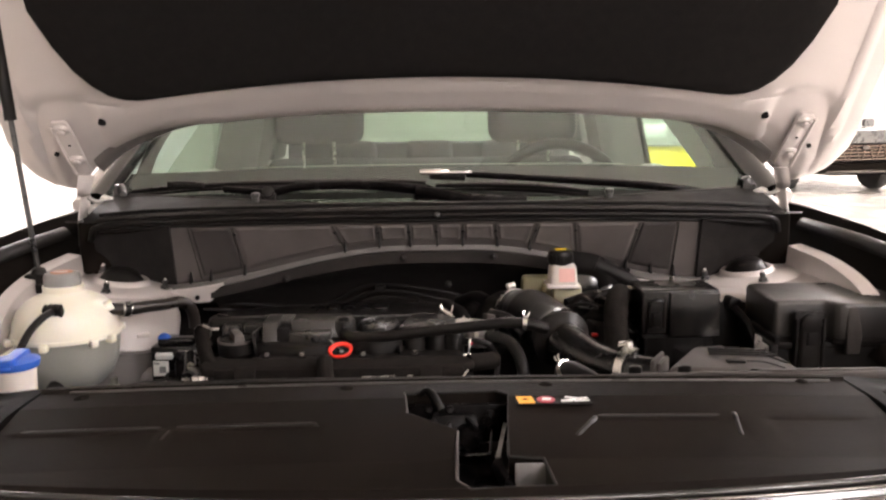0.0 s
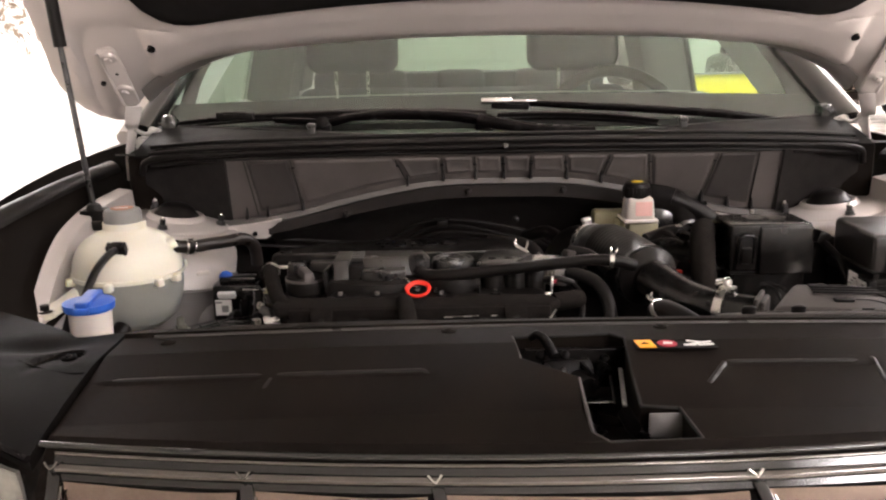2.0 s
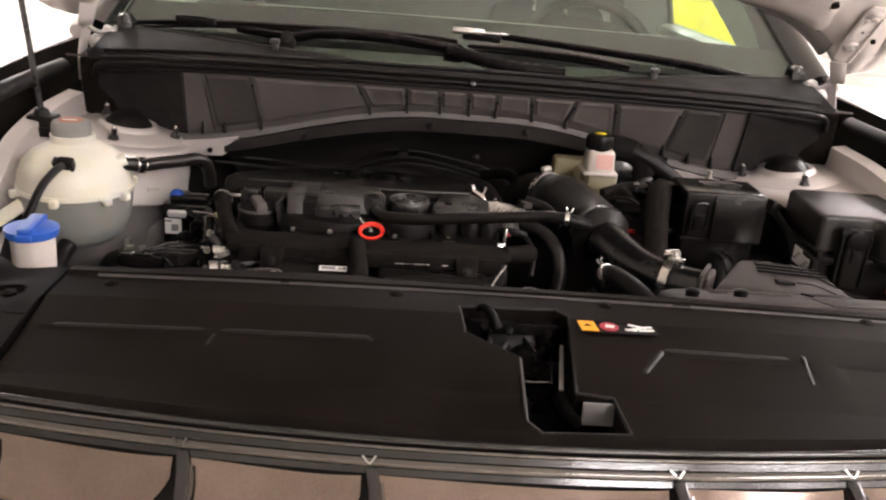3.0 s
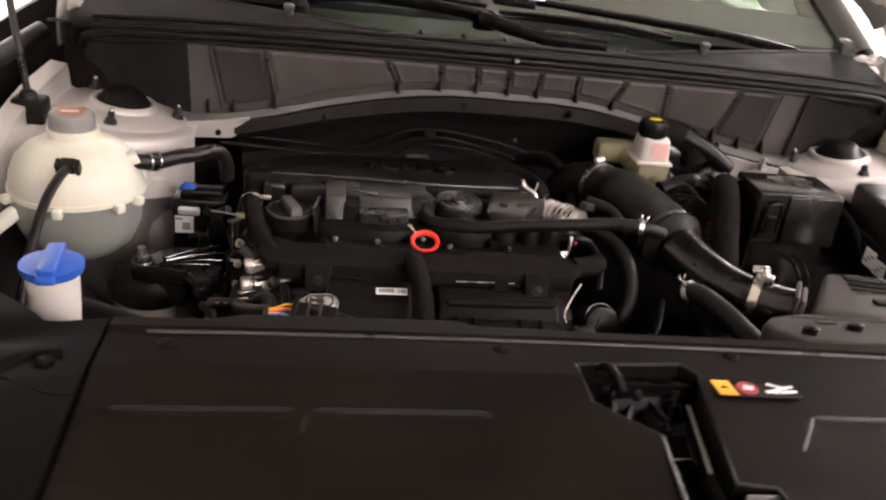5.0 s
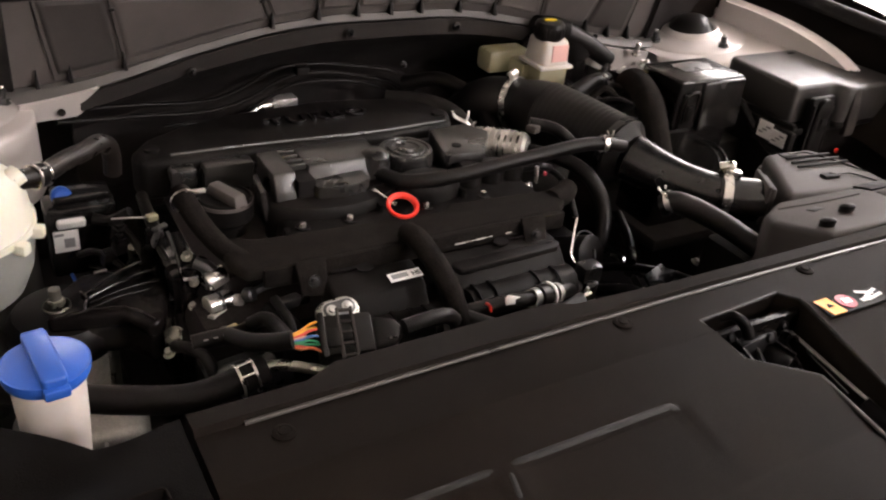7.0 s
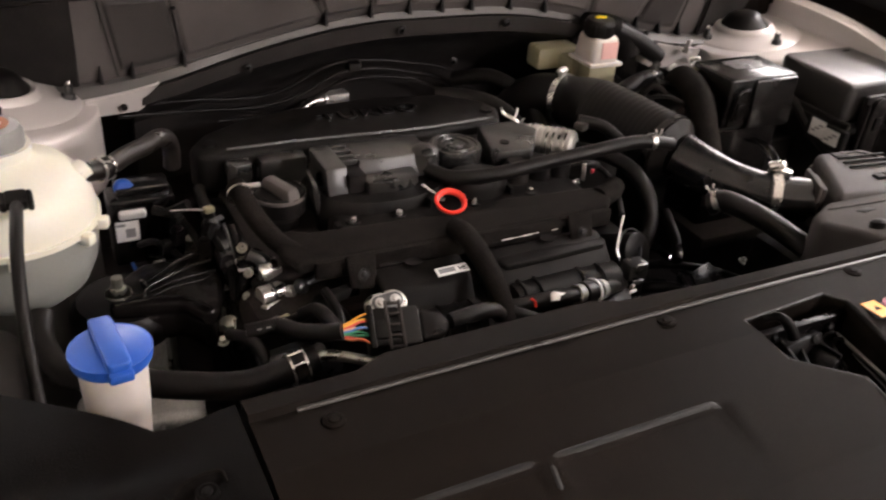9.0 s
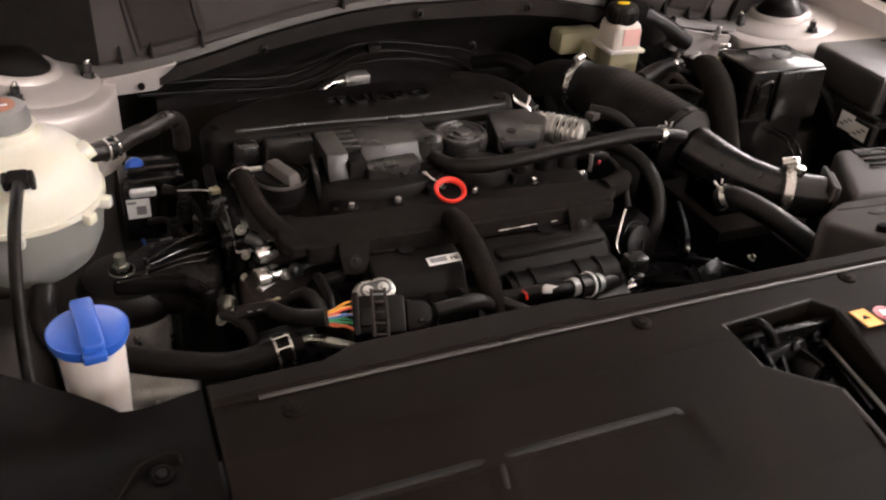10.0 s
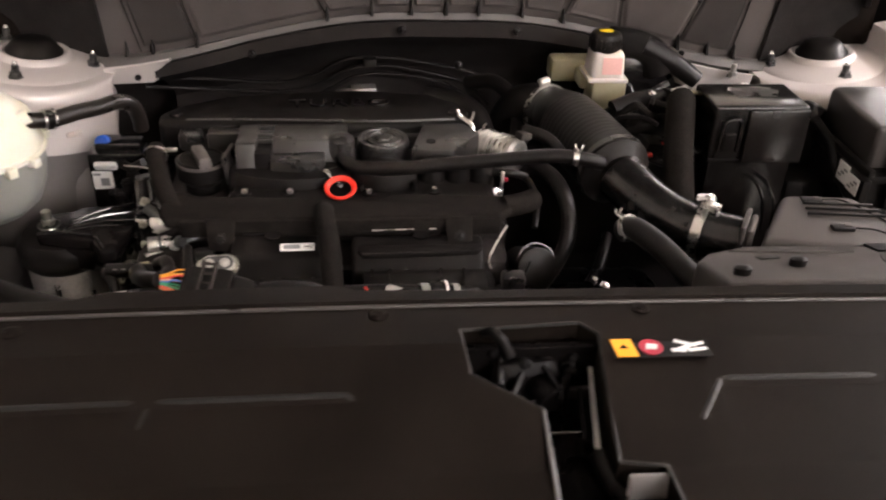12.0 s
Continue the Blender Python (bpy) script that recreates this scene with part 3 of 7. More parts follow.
    part("clip_wing", box(Vector(clip) + Vector((0.0, -0.008, 0.006)), (0.05, 0.006, 0.006), 0.002, (0, lean, 0)), RUBBER, w)
    return w


wiper([(-0.006, 1.735, 1.150), (-0.06, 1.730, 1.158), (-0.16, 1.735, 1.163), (-0.26, 1.735, 1.160), (-0.315, 1.74, 1.150), (-0.42, 1.77, 1.154)], 0.0115, [(-0.655, 1.79, 1.146), (-0.48, 1.785, 1.160), (-0.30, 1.782, 1.165), (-0.10, 1.775, 1.166), (0.0, 1.77, 1.162)], (-0.500, 1.775, 1.163), 2)
wiper([(0.620, 1.770, 1.126), (0.545, 1.755, 1.140), (0.455, 1.752, 1.153), (0.33, 1.752, 1.163), (0.20, 1.755, 1.172), (0.06, 1.760, 1.181)], 0.0100, [(0.335, 1.742, 1.142), (0.25, 1.742, 1.152), (0.13, 1.745, 1.158), (0.02, 1.75, 1.158)], (0.045, 1.752, 1.176), 3)
part("wiper_clip", joined(box((0.018, 1.744, 1.186), (0.062, 0.016, 0.012), 0.003), box((0.070, 1.744, 1.185), (0.05, 0.008, 0.005), 0.001)), BRIGHTCHROME, car, "shiny clip of the wiper blade")
part("wiper_link", tube([(-0.018, 1.715, 1.152), (0.03, 1.700, 1.144), (0.10, 1.690, 1.132), (0.20, 1.690, 1.128)], 0.0125, 12, 8), SATIN, car, "thick black wiper link")
part("link_joint", joined(lathe([(0.012, -0.006), (0.012, 0.008), (0.006, 0.011)], (-0.318, 1.712, 1.150), (60, 0, 0), 18), box((-0.318, 1.715, 1.140), (0.030, 0.016, 0.02), 0.004)), PLASTIC_D, car)
for x in (-0.331, 0.358):
    part("washer_jet", joined(box((x, 1.648, 1.152), (0.017, 0.016, 0.010), 0.004), box((x, 1.648, 1.138), (0.012, 0.012, 0.024), 0.002)), PLASTIC_G, car, "grey washer jet")


# windscreen, pillars, roof and the cabin behind it
def screen(u, v, off=0.0):
    half = 0.700 - 0.10 * v
    x = u * half
    return (X0 + x, 1.80 + 0.80 * v - 0.05 * (1 - u * u) + 0.03, 1.135 + 0.43 * v + 0.012 * (1 - u * u) + off)


ws = part("windscreen", sheet(screen, lin(-1, 1, 24), lin(0, 1, 14), 0.004), SCREEN, car, "raked tinted windscreen glass")
ws.visible_shadow = False
frit = sheet(lambda u, v: screen(u, v * 0.135, -0.016), lin(-1, 1, 24), lin(0, 1, 4), 0.001)
part("windscreen_border", frit, BLACKPRINT, car, "black printed lower border of the windscreen")
for sx in (-1, 1):
    part("side_border", sheet(lambda u, v: screen(sx * (0.955 + 0.05 * u + 0.03 * max(0, 0.22 - v) ** 2 * -20), 0.12 + 0.88 * v, -0.010), lin(0, 1, 4), lin(0, 1, 12), 0.001), BLACKPRINT, car, "black printed side border of the windscreen")
# Reflection at the border's upper edge, put in as a pale tube.
part("border_glint", tube([screen(u, 0.1365, -0.012) for u in lin(-0.62, 0.62, 16)], 0.0013, 6, 2), TRIM, car, "pale line for the reflection along the windscreen border")
for sx in (-1, 1):
    a, b, c = [Vector(screen(sx * 1.0, v)) for v in (-0.02, 0.5, 1.02)]
    off = Vector((sx * 0.022, 0, -0.004))
    part("windscreen_pillar", tube([a + off, b + off, c + off], 0.024, 12, 8, None, 1.3), GLOSS, car, "black windscreen pillar trim")
    part("pillar_trim", tube([a + off * 2.4, b + off * 2.4, c + off * 2.4], 0.020, 10, 8), PAINT, car)
    part("front_door", box((X0 + sx * 0.80, 2.75, 0.72), (0.10, 1.30, 0.80), 0.03), PAINT, car)
    part("rear_door", box((X0 + sx * 0.80, 3.85, 0.72), (0.10, 0.86, 0.80), 0.03), PAINT, car)
    cover = sheet(lambda u, v: Vector(screen(sx * 1.03, 0.04 + 0.96 * v, -0.014)).lerp(Vector((X0 + sx * (0.702 - 0.10 * v), 2.20 + 0.66 * v + 0.12 * v * v, 1.150 + 0.38 * v)), u), lin(0, 1, 8), lin(0, 1, 12), 0.006)
    part("pillar_cover", cover, PALETRIM, car, "pale inner trim of the windscreen pillar")
    part("centre_pillar", sheet(lambda u, v: (X0 + sx * (0.82 - 0.10 * v - 0.14 * min(1, u * 2.2)), 3.10 + 0.03 * min(1, u * 2.2) + 0.42 * max(0, u - 0.45) + 0.06 * v, 1.02 + 0.52 * v), [0, 0.1, 0.22, 0.34, 0.42, 0.46, 0.5, 0.7, 0.85, 1], lin(0, 1, 8), 0.02), PILLAR, car, "dark grey door pillar trim")
    part("pillar_seal", tube([(X0 + sx * 0.805, 3.085, 1.06), (X0 + sx * 0.758, 3.115, 1.30), (X0 + sx * 0.712, 3.14, 1.53)], 0.010, 8, 6), WALLPAINT if sx < 0 else RUBBER, car)
    part("seat_belt", sheet(lambda u, v: (X0 + sx * (0.66 - 0.05 * v), 3.20 + 0.03 * u, 1.02 + 0.46 * v), lin(0, 1, 2), lin(0, 1, 6), 0.002), SEAT, car, "dark seat belt")
    part("rear_pillar", box((X0 + sx * 0.70, 4.10, 1.36), (0.06, 0.30, 0.52), 0.02, (0, -sx * 10, 0)), PILLAR, car)
    part("roof_rail", box((X0 + sx * 0.63, 3.5, 1.585), (0.06, 1.9, 0.05), 0.015), TRIM, car)
    part("sill_panel", box((X0 + sx * 0.78, 3.0, 0.28), (0.14, 2.3, 0.16), 0.03), PLASTIC, car)
    part("side_glass", box((X0 + sx * 0.745, 2.75, 1.34), (0.005, 0.74, 0.44), 0, (0, -sx * 10, 0)), GLASS, car).visible_shadow = False
part("roof", sheet(lambda u, v: (X0 + 0.62 * u, 2.62 + 1.75 * v, 1.60 + 0.035 * (1 - u * u)), lin(-1, 1, 10), lin(0, 1, 6), 0.03), PAINT, car)
part("headliner", box((X0, 3.5, 1.575), (1.2, 1.7, 0.02), 0.004), TRIM, car)
gate = [box((X0, 4.40, 0.79), (1.44, 0.10, 0.76), 0.02), box((X0, 4.26, 1.575), (1.2, 0.10, 0.06), 0.01)]
for sx in (-1, 1):
    gate.append(prism([(sx * 0.400, 1.165), (sx * 0.72, 1.165), (sx * 0.66, 1.60), (sx * 0.53, 1.60), (sx * 0.455, 1.30)], -0.05, 0.05, 0.01, Matrix(((1, 0, 0, X0 + 0.03), (0, 0, -1, 4.33), (0, 1, 0, 0), (0, 0, 0, 1)))))
part("tailgate", joined(*gate), SEAT, car, "dark tailgate inner trim")
rg = part("rear_window", box((X0, 4.35, 1.38), (1.06, 0.006, 0.42), 0), GLASS, car)
rg.visible_shadow = False
part("dashboard", sheet(lambda u, v: (X0 + 0.66 * u, 2.05 + 0.62 * v, 1.085 + 0.055 * math.sin(v * 2.6) + 0.03 * math.exp(-((u - 0.55) / 0.22) ** 2) * (v > 0.3)), lin(-1, 1, 22), lin(0, 1, 12), 0.05), PLASTIC, car, "dark plastic dashboard top")
part("cabin_floor", box((X0, 3.1, 0.30), (1.5, 2.6, 0.04), 0), SEAT, car)


def front_seat(x):
    s = part("front_seat", box((x, 3.24, 0.84), (0.50, 0.14, 0.62), 0.05, (-14, 0, 0), 4, 0.82), SEAT, car, "dark cloth front seat")
    part("headrest", box((x, 3.31, 1.335), (0.34, 0.11, 0.28), 0.05, (-10, 0, 0), 4), SEAT, s)
    for d in (-0.058, 0.058):
        part("headrest_post", lathe([(0.006, 0), (0.006, 0.12)], (x + d, 3.25, 1.085), n=10), STEEL, s)
    part("cushion", box((x, 2.98, 0.66), (0.50, 0.52, 0.16), 0.05, seg=4), SEAT, s)
    return s


front_seat(X0 - 0.425)
front_seat(X0 + 0.392)
rear = part("rear_bench", box((X0, 3.95, 0.83), (1.30, 0.16, 0.56), 0.05, (-18, 0, 0), 4), SEAT, car)
for x in (-0.36, 0.0, 0.36):
    part("headrest", box((X0 + x, 4.05, 1.13), (0.22, 0.09, 0.11), 0.035, (-12, 0, 0), 4), SEAT, rear)
sw = part("steering_wheel", tube([(X0 + 0.345 + 0.18 * math.cos(a), 2.28 + 0.08 * math.sin(a), 1.055 + 0.165 * math.sin(a)) for a in lin(0, 2 * math.pi, 25)], 0.016, 10, 3), RUBBER, car, "black leather steering wheel")
part("hub", joined(box((X0 + 0.345, 2.29, 1.055), (0.15, 0.05, 0.10), 0.02, (-26, 0, 0)), box((X0 + 0.345, 2.29, 1.065), (0.33, 0.03, 0.04), 0.01, (-26, 0, 0))), PLASTIC, sw)
for sx in (-1, 1):
    for wy in (1.18, 3.86):
        w = part("wheel", lathe([(0.20, -0.10), (0.34, -0.11), (0.355, -0.07), (0.355, 0.07), (0.34, 0.11), (0.20, 0.10)], (X0 + sx * 0.79, wy, 0.355), (0, 90, 0), 40), TYRE, car, "black tyre")
        part("rim", lathe([(0.05, -0.10), (0.205, -0.095), (0.21, 0.095), (0.05, 0.10)], (X0 + sx * 0.79, wy, 0.355), (0, 90, 0), 30), CAST, w)

# ---- the hood, propped open ----
HP, HA = Vector((X0, 1.70, 1.13)), radians(54.8)
HU, HN = Vector((0, -math.cos(HA), math.sin(HA))), Vector((0, math.sin(HA), math.cos(HA)))


def hood_edge(x):
    """Distance of the hood's rear edge from the hinge line, at x from the middle."""
    d = abs(x)
    k = min(d, 0.66)
    e = 0.213 - 0.099 * k * k - 1.207 * k ** 6 + 0.12 * max(0, k - 0.40)
    return max(0.030, e - 1.1 * (d - k)) + 14 * max(0, d - 0.72) ** 2


def hood_press(x, d):
    """Pressed shapes round each hinge: a sunk pocket with soft walls and a short groove beside the grommet."""
    ax = abs(x)
    e = (abs((ax - 0.685 + 0.12 * (d - 0.15)) / 0.066) ** 4 + abs((d - 0.135) / 0.125) ** 4) ** 0.25
    pocket = 0.009 / (1 + math.exp((e - 1) / 0.045))
    k = min(1, max(0, (ax - 0.545) / 0.085))
    groove = 0.0045 * math.exp(-((d - 0.232 - 0.014 * k) / 0.0045) ** 2) * (0.53 < ax < 0.645) * min(1, (ax - 0.53) / 0.02) * min(1, max(0, (0.645 - ax) / 0.02))
    ridge = 0.004 * math.exp(-((ax - 0.752) / 0.006) ** 2)
    return pocket + groove - ridge


def hood_point(u, v, lift=0.0):
    x = u * (0.792 - 0.16 * max(0, v - 0.45) ** 2)
    d = hood_edge(x) + (1.02 - hood_edge(x)) * v
    bow = 0.045 * (1 - u * u) * math.sin(math.pi * v)
    roll = 0.030 * math.exp(-v / 0.012) + 0.006 * math.exp(-((1 - abs(u)) / 0.02))
    dip = 0.014 * (1 / (1 + math.exp(-(v - 0.055) / 0.008)))
    return HP + Vector((x, 0, 0)) + HU * d + HN * (bow * 0.3 + roll * 0.7 - dip * 0.5 + lift + hood_press(x, d))


us = sorted(set([round(a, 4) for a in lin(-0.66, 0.66, 45)] + [round(s1 * a, 4) for a in lin(0.665, 1, 52) for s1 in (-1, 1)]))
vs = sorted(set([0, 0.006, 0.012, 0.02, 0.03, 0.04, 0.05, 0.058, 0.066, 0.08] + [round(a, 4) for a in lin(0.09, 0.32, 40)] + [round(a, 4) for a in lin(0.34, 1, 18)]))
hood = part("hood", sheet(lambda u, v: hood_point(u, v, 0.018), us, vs, 0.018), PAINT, car, "silver painted inside of the raised hood")


lip = sheet(lambda u, v: HP + Vector((0.66 * u, 0, 0)) + HU * (hood_edge(0.66 * u) + 0.001 - (0.013 + 0.12 * max(0, abs(0.66 * u) - 0.40)) * v) + HN * (0.020 + 0.018 * v * v), lin(-1, 1, 50), lin(0, 1, 8), 0.003)
# The down-facing lip gets its shade from the darker paint copy.
part("outer_skin_edge", lip, PAINT_SHADED, hood, "folded edge of the hood's outer skin")
part("edge_seal", tube([HP + Vector((x, 0, 0)) + HU * (hood_edge(x) - 0.001) + HN * 0.018 for x in lin(-0.62, 0.62, 30)], 0.0035, 8, 2), BEAM, hood, "grey sealing strip along the hood's edge")


def pad_edge(x):
    d = abs(x)
    return 0.302 - 0.16 * d * d + (max(0, d - 0.50) / 0.165) ** 3 * 0.19


pad = sheet(lambda u, v: HP + Vector((0.665 * u * (1 - 0.12 * v * v), 0, 0)) + HU * (pad_edge(0.665 * u) + (0.95 - pad_edge(0.665 * u)) * v) + HN * (-0.014 + 0.012 * math.exp(-v / 0.01) + 0.013 * (1 - u * u) * math.sin(math.pi * min(1, v)) + 0.010 * abs(u) ** 30), lin(-1, 1, 61), [0, 0.004, 0.01, 0.02] + lin(0.04, 1, 20), 0.008)
part("hood_insulation", pad, FELT, hood, "black felt insulation pad under the hood")
for x in (-0.61, 0.61):
    part("grommet", lathe([(0.0070, -0.004), (0.0070, 0.004)], HP + Vector((x, 0, 0)) + HU * 0.205 + HN * -0.004, (-(90 - 54.8) , 0, 0), 20), BLACKPRINT, hood, "black rubber grommet")
for sx in (-1, 1):
    m = Matrix.Translation(HP + Vector((sx * 0.682, 0, 0)) + HU * 0.150 + HN * -0.004) @ Matrix((Vector((1, 0, 0)), HU, -HN)).transposed().to_4x4() @ pose(0, 0, 0, 0, 0, -sx * 8)
    br = prism([(-0.015, -0.062), (0.013, -0.066), (0.017, 0.020), (0.016, 0.052), (0.010, 0.060), (-0.012, 0.060), (-0.018, 0.050), (-0.018, -0.030)], -0.003, 0.004, 0.003, m)
    h = part("hinge", br, PAINT, hood, "silver hood hinge bracket")
    part("bracket_flange", tube([m @ Vector((sx * 0.016, y, 0.006)) for y in (-0.060, -0.02, 0.02, 0.052)], 0.0032, 8, 4), PAINT, h)
    for d in (-0.030, 0.040):
        part("bolt_pad", lathe([(0.016, 0.002), (0.014, 0.006), (0.012, 0.0065)], m @ Vector((0, d, 0.0)), (54.8 + 90, 0, 0), 24), PAINT, h)
        part("hinge_bolt", bolt(m @ Vector((0, d, 0.007)), 0.0075, 0.006, (54.8 + 90, 0, 0)), PAINT, h)
    for dx, dy in ((0.0, 0.006), (-0.034, -0.012)):
        part("hole", lathe([(0.0030 if dx == 0 else 0.0045, -0.002), (0.0030 if dx == 0 else 0.0045, 0.0048 if dx == 0 else 0.0035)], m @ Vector((dx * sx * -1, dy, 0.0)), (54.8 + 90, 0, 0), 12), BLACKPRINT, h)
    a0 = m @ Vector((0, -0.066, 0.004))
    line = spline([a0, a0 + Vector((sx * 0.012, 0.010, -0.035)), (X0 + sx * 0.702, 1.705, 1.150), (X0 + sx * 0.712, 1.700, 1.095), (X0 + sx * 0.716, 1.70, 1.05)], 8)

    def arm_pt(i, v):
        p, k = line[int(i)], i / (len(line) - 1)
        turn = 0.5 + 1.1 * k
        return p + Vector((sx * math.cos(turn), -math.sin(turn), 0)) * (0.026 - 0.008 * k) * (v - 0.5) + Vector((0, -0.004 * math.sin(math.pi * v), 0))
    part("hinge_arm", sheet(arm_pt, range(len(line)), lin(0, 1, 6), 0.004), PAINT, h, "twisted silver hinge arm")
    base = joined(box((X0 + sx * 0.672, 1.715, 1.110), (0.040, 0.030, 0.050), 0.006, (0, sx * 12, 0)), box((X0 + sx * 0.660, 1.705, 1.135), (0.026, 0.020, 0.026), 0.005, (10, -sx * 20, 12)), bolt((X0 + sx * 0.680, 1.694, 1.120), 0.009, 0.010, (80, 0, 0)), tube([(X0 + sx * 0.650, 1.700, 1.145), (X0 + sx * 0.672, 1.692, 1.138), (X0 + sx * 0.692, 1.694, 1.146)], 0.004, 8, 5))
    part("hinge_base", base, CAST, h, "bright metal hinge foot")
    part("pillar_foot", prism([(-0.018, -0.030), (0.012, -0.030), (0.018, 0.010), (0.004, 0.030), (-0.010, 0.026)], -0.02, 0.02, 0.005, pose(X0 + sx * 0.640, 1.74, 1.142, 90, 0, 0)), GLOSS, h, "glossy black foot of the pillar trim")
# prop strut on one side only
st = part("gas_strut", tube([(-0.655, 1.42, 1.045), (-0.671, 1.40, 1.315)], 0.0045, 12, 6), DARKSTEEL, car, "thin black gas strut holding the hood")
part("strut_cylinder", tube([(-0.670, 1.401, 1.30), (-0.692, 1.373, 1.70)], 0.0095, 14, 6), RUBBER, st)
part("strut_bracket", joined(box((-0.655, 1.425, 1.030), (0.044, 0.036, 0.030), 0.006), box((-0.648, 1.410, 1.020), (0.030, 0.014, 0.016), 0.003)), RUBBER, st, "black strut mounting bracket")
part("strut_ball", lathe([(0.003, -0.012), (0.010, -0.008), (0.013, 0), (0.010, 0.008), (0.003, 0.012)], (-0.655, 1.42, 1.045), n=14), RUBBER, st)


# ---- nose of the car: grille, lamps ----
def nose(x, k=0.20):
    """How far the nose stands back at x."""
    return 0.6755 + k * (x - X0) ** 2


bar = part("grille_bar", tube([(X0 + x, nose(X0 + x) - 0.0075, 0.9605) for x in lin(-0.437, 0.437, 13)], 0.0045, 12, 3), CHROME, car, "dark chrome upper grille bar")
part("grille_rim", tube([(X0 + x, nose(X0 + x) - 0.001, 0.9705) for x in lin(-0.44, 0.44, 13)], 0.0020, 10, 3), CHROME, car, "thin chrome line above the grille bar")
part("grille_back", sheet(lambda u, v: (X0 + 0.44 * u, nose(X0 + 0.44 * u) + 0.001 - 0.011 * v, 0.969 - 0.018 * v), lin(-1, 1, 20), lin(0, 1, 3), 0.003), GLOSS, car, "glossy black trough behind the grille bar")
part("grille_lip", tube([(X0 + x, nose(X0 + x) + 0.003, 0.9755) for x in lin(-0.455, 0.455, 13)], 0.0030, 10, 3), GLOSS, car, "glossy black lip above the grille")
gr = part("grille", sheet(lambda u, v: (X0 + 0.45 * u, nose(X0 + 0.45 * u) + 0.006 - 0.05 * v, 0.945 - 0.40 * v), lin(-1, 1, 20), lin(0, 1, 6), 0.01), BLACKPRINT, car, "black front grille")
for i in range(1, 4):
    for j in range(9):
        x = X0 - 0.40 + 0.10 * j + (0.05 if i % 2 else 0)
        if x > X0 + 0.42:
            continue
        z = 0.912 - 0.062 * i
        y = nose(x) - 0.022 - 0.008 * i
        cell = prism([(-0.046, 0.016), (-0.036, 0.024), (0.036, 0.024), (0.046, 0.016), (0.030, -0.020), (-0.030, -0.020)], -0.006, 0.012, 0.004, pose(x, y, z, 90, 0, math.degrees(math.atan(0.4 * (x - X0)))))
        part("grille_cell", cell, WARMCHROME, gr)
JOINTS = (-0.420, -0.258, -0.106, 0.145, 0.298, 0.46)
for x0, x1 in zip(JOINTS, JOINTS[1:]):
    def facet_pt(u, v):
        x = x0 + 0.006 + (x1 - x0 - 0.013) * u + (0.5 - u) * 0.050 * max(0, v - 0.3)
        return (x, nose(x) - 0.012 - 0.040 * v, 0.9515 - 0.030 * v - 0.006 * math.sin(math.pi * v) - 0.0035 * math.sin(math.pi * u) + 0.0015 * math.sin(5 * u + 3 * v))
    # The facets' warm reflection comes from their tinted colour.
    part("grille_cell", sheet(facet_pt, lin(0, 1, 16), lin(0, 1, 8), 0.003), WARMCHROME, gr, "polished dark chrome facet, warm reflection put into its colour")
for x in JOINTS[:-1]:
    part("grille_joint", prism([(-0.006, 0.010), (0.004, 0.012), (0.009, -0.012), (0.012, -0.046), (0.002, -0.048), (-0.001, -0.016)], -0.004, 0.002, 0.0015, pose(x, nose(x) - 0.012, 0.955, 36, 0, 0)), GLOSS, gr, "glossy black slanted grille joint")
    part("joint_curl", tube([(x - 0.007, nose(x) - 0.008, 0.966), (x - 0.001, nose(x) - 0.012, 0.962), (x + 0.004, nose(x) - 0.009, 0.967)], 0.0011, 8, 5), STEEL if x > -0.2 else CHROME, gr, "small bright chrome curl")
    part("joint_edge", tube([(x + 0.010, nose(x) - 0.020, 0.950), (x + 0.013, nose(x) - 0.040, 0.937), (x + 0.012, nose(x) - 0.052, 0.928)], 0.0012, 8, 4), CHROME, gr)
part("bumper", sheet(lambda u, v: (X0 + 0.86 * u, 0.66 + 0.34 * abs(u) ** 2.4 - 0.04 * math.sin(v * 3.1), 0.55 - 0.34 * v), lin(-1, 1, 30), lin(0, 1, 8), 0.01), PAINT, car, "silver front bumper")
for sx in (-1, 1):
    hl = sheet(lambda u, v: (X0 + sx * (0.475 + 0.36 * u), 0.714 + 0.19 * u + 0.15 * u ** 2 - 0.02 * v * (1 - v) - 0.03 * v, 0.950 + 0.006 * u - 0.14 * v), lin(0, 1, 14), lin(0, 1, 6), 0.006)
    p = part("headlight", hl, LENS, car, "clear headlight lens")
    p.visible_shadow = False
    part("reflector", sheet(lambda u, v: (X0 + sx * (0.485 + 0.34 * u), 0.730 + 0.19 * u + 0.15 * u ** 2 - 0.03 * v + 0.02 * math.sin(v * 3.1) * (0.7 + 0.3 * math.cos(u * 60)), 0.944 + 0.006 * u - 0.125 * v), lin(0, 1, 60), lin(0, 1, 10), 0.004), CAST, p, "silver headlight reflector")
    for u in (0.2, 0.55):
        part("lamp_bowl", lathe([(0.02, 0), (0.030, 0.02), (0.036, 0.03), (0.034, 0.034)], (X0 + sx * (0.485 + 0.34 * u), 0.768 + 0.19 * u + 0.15 * u * u, 0.868), (90, 0, 0), 24), BRIGHTCHROME, p)

# ---- radiator cover ----
cover = thing("radiator_cover", (X0, 0.82, 0.97), "large black grained plastic radiator cover panel", "engine bay cover")
HOLE = [(-0.027, 0.895), (0.074, 0.902), (0.087, 0.886), (0.075, 0.763), (0.108, 0.759), (0.112, 0.703), (0.035, 0.700), (0.024, 0.716), (0.028, 0.810), (-0.023, 0.846)]


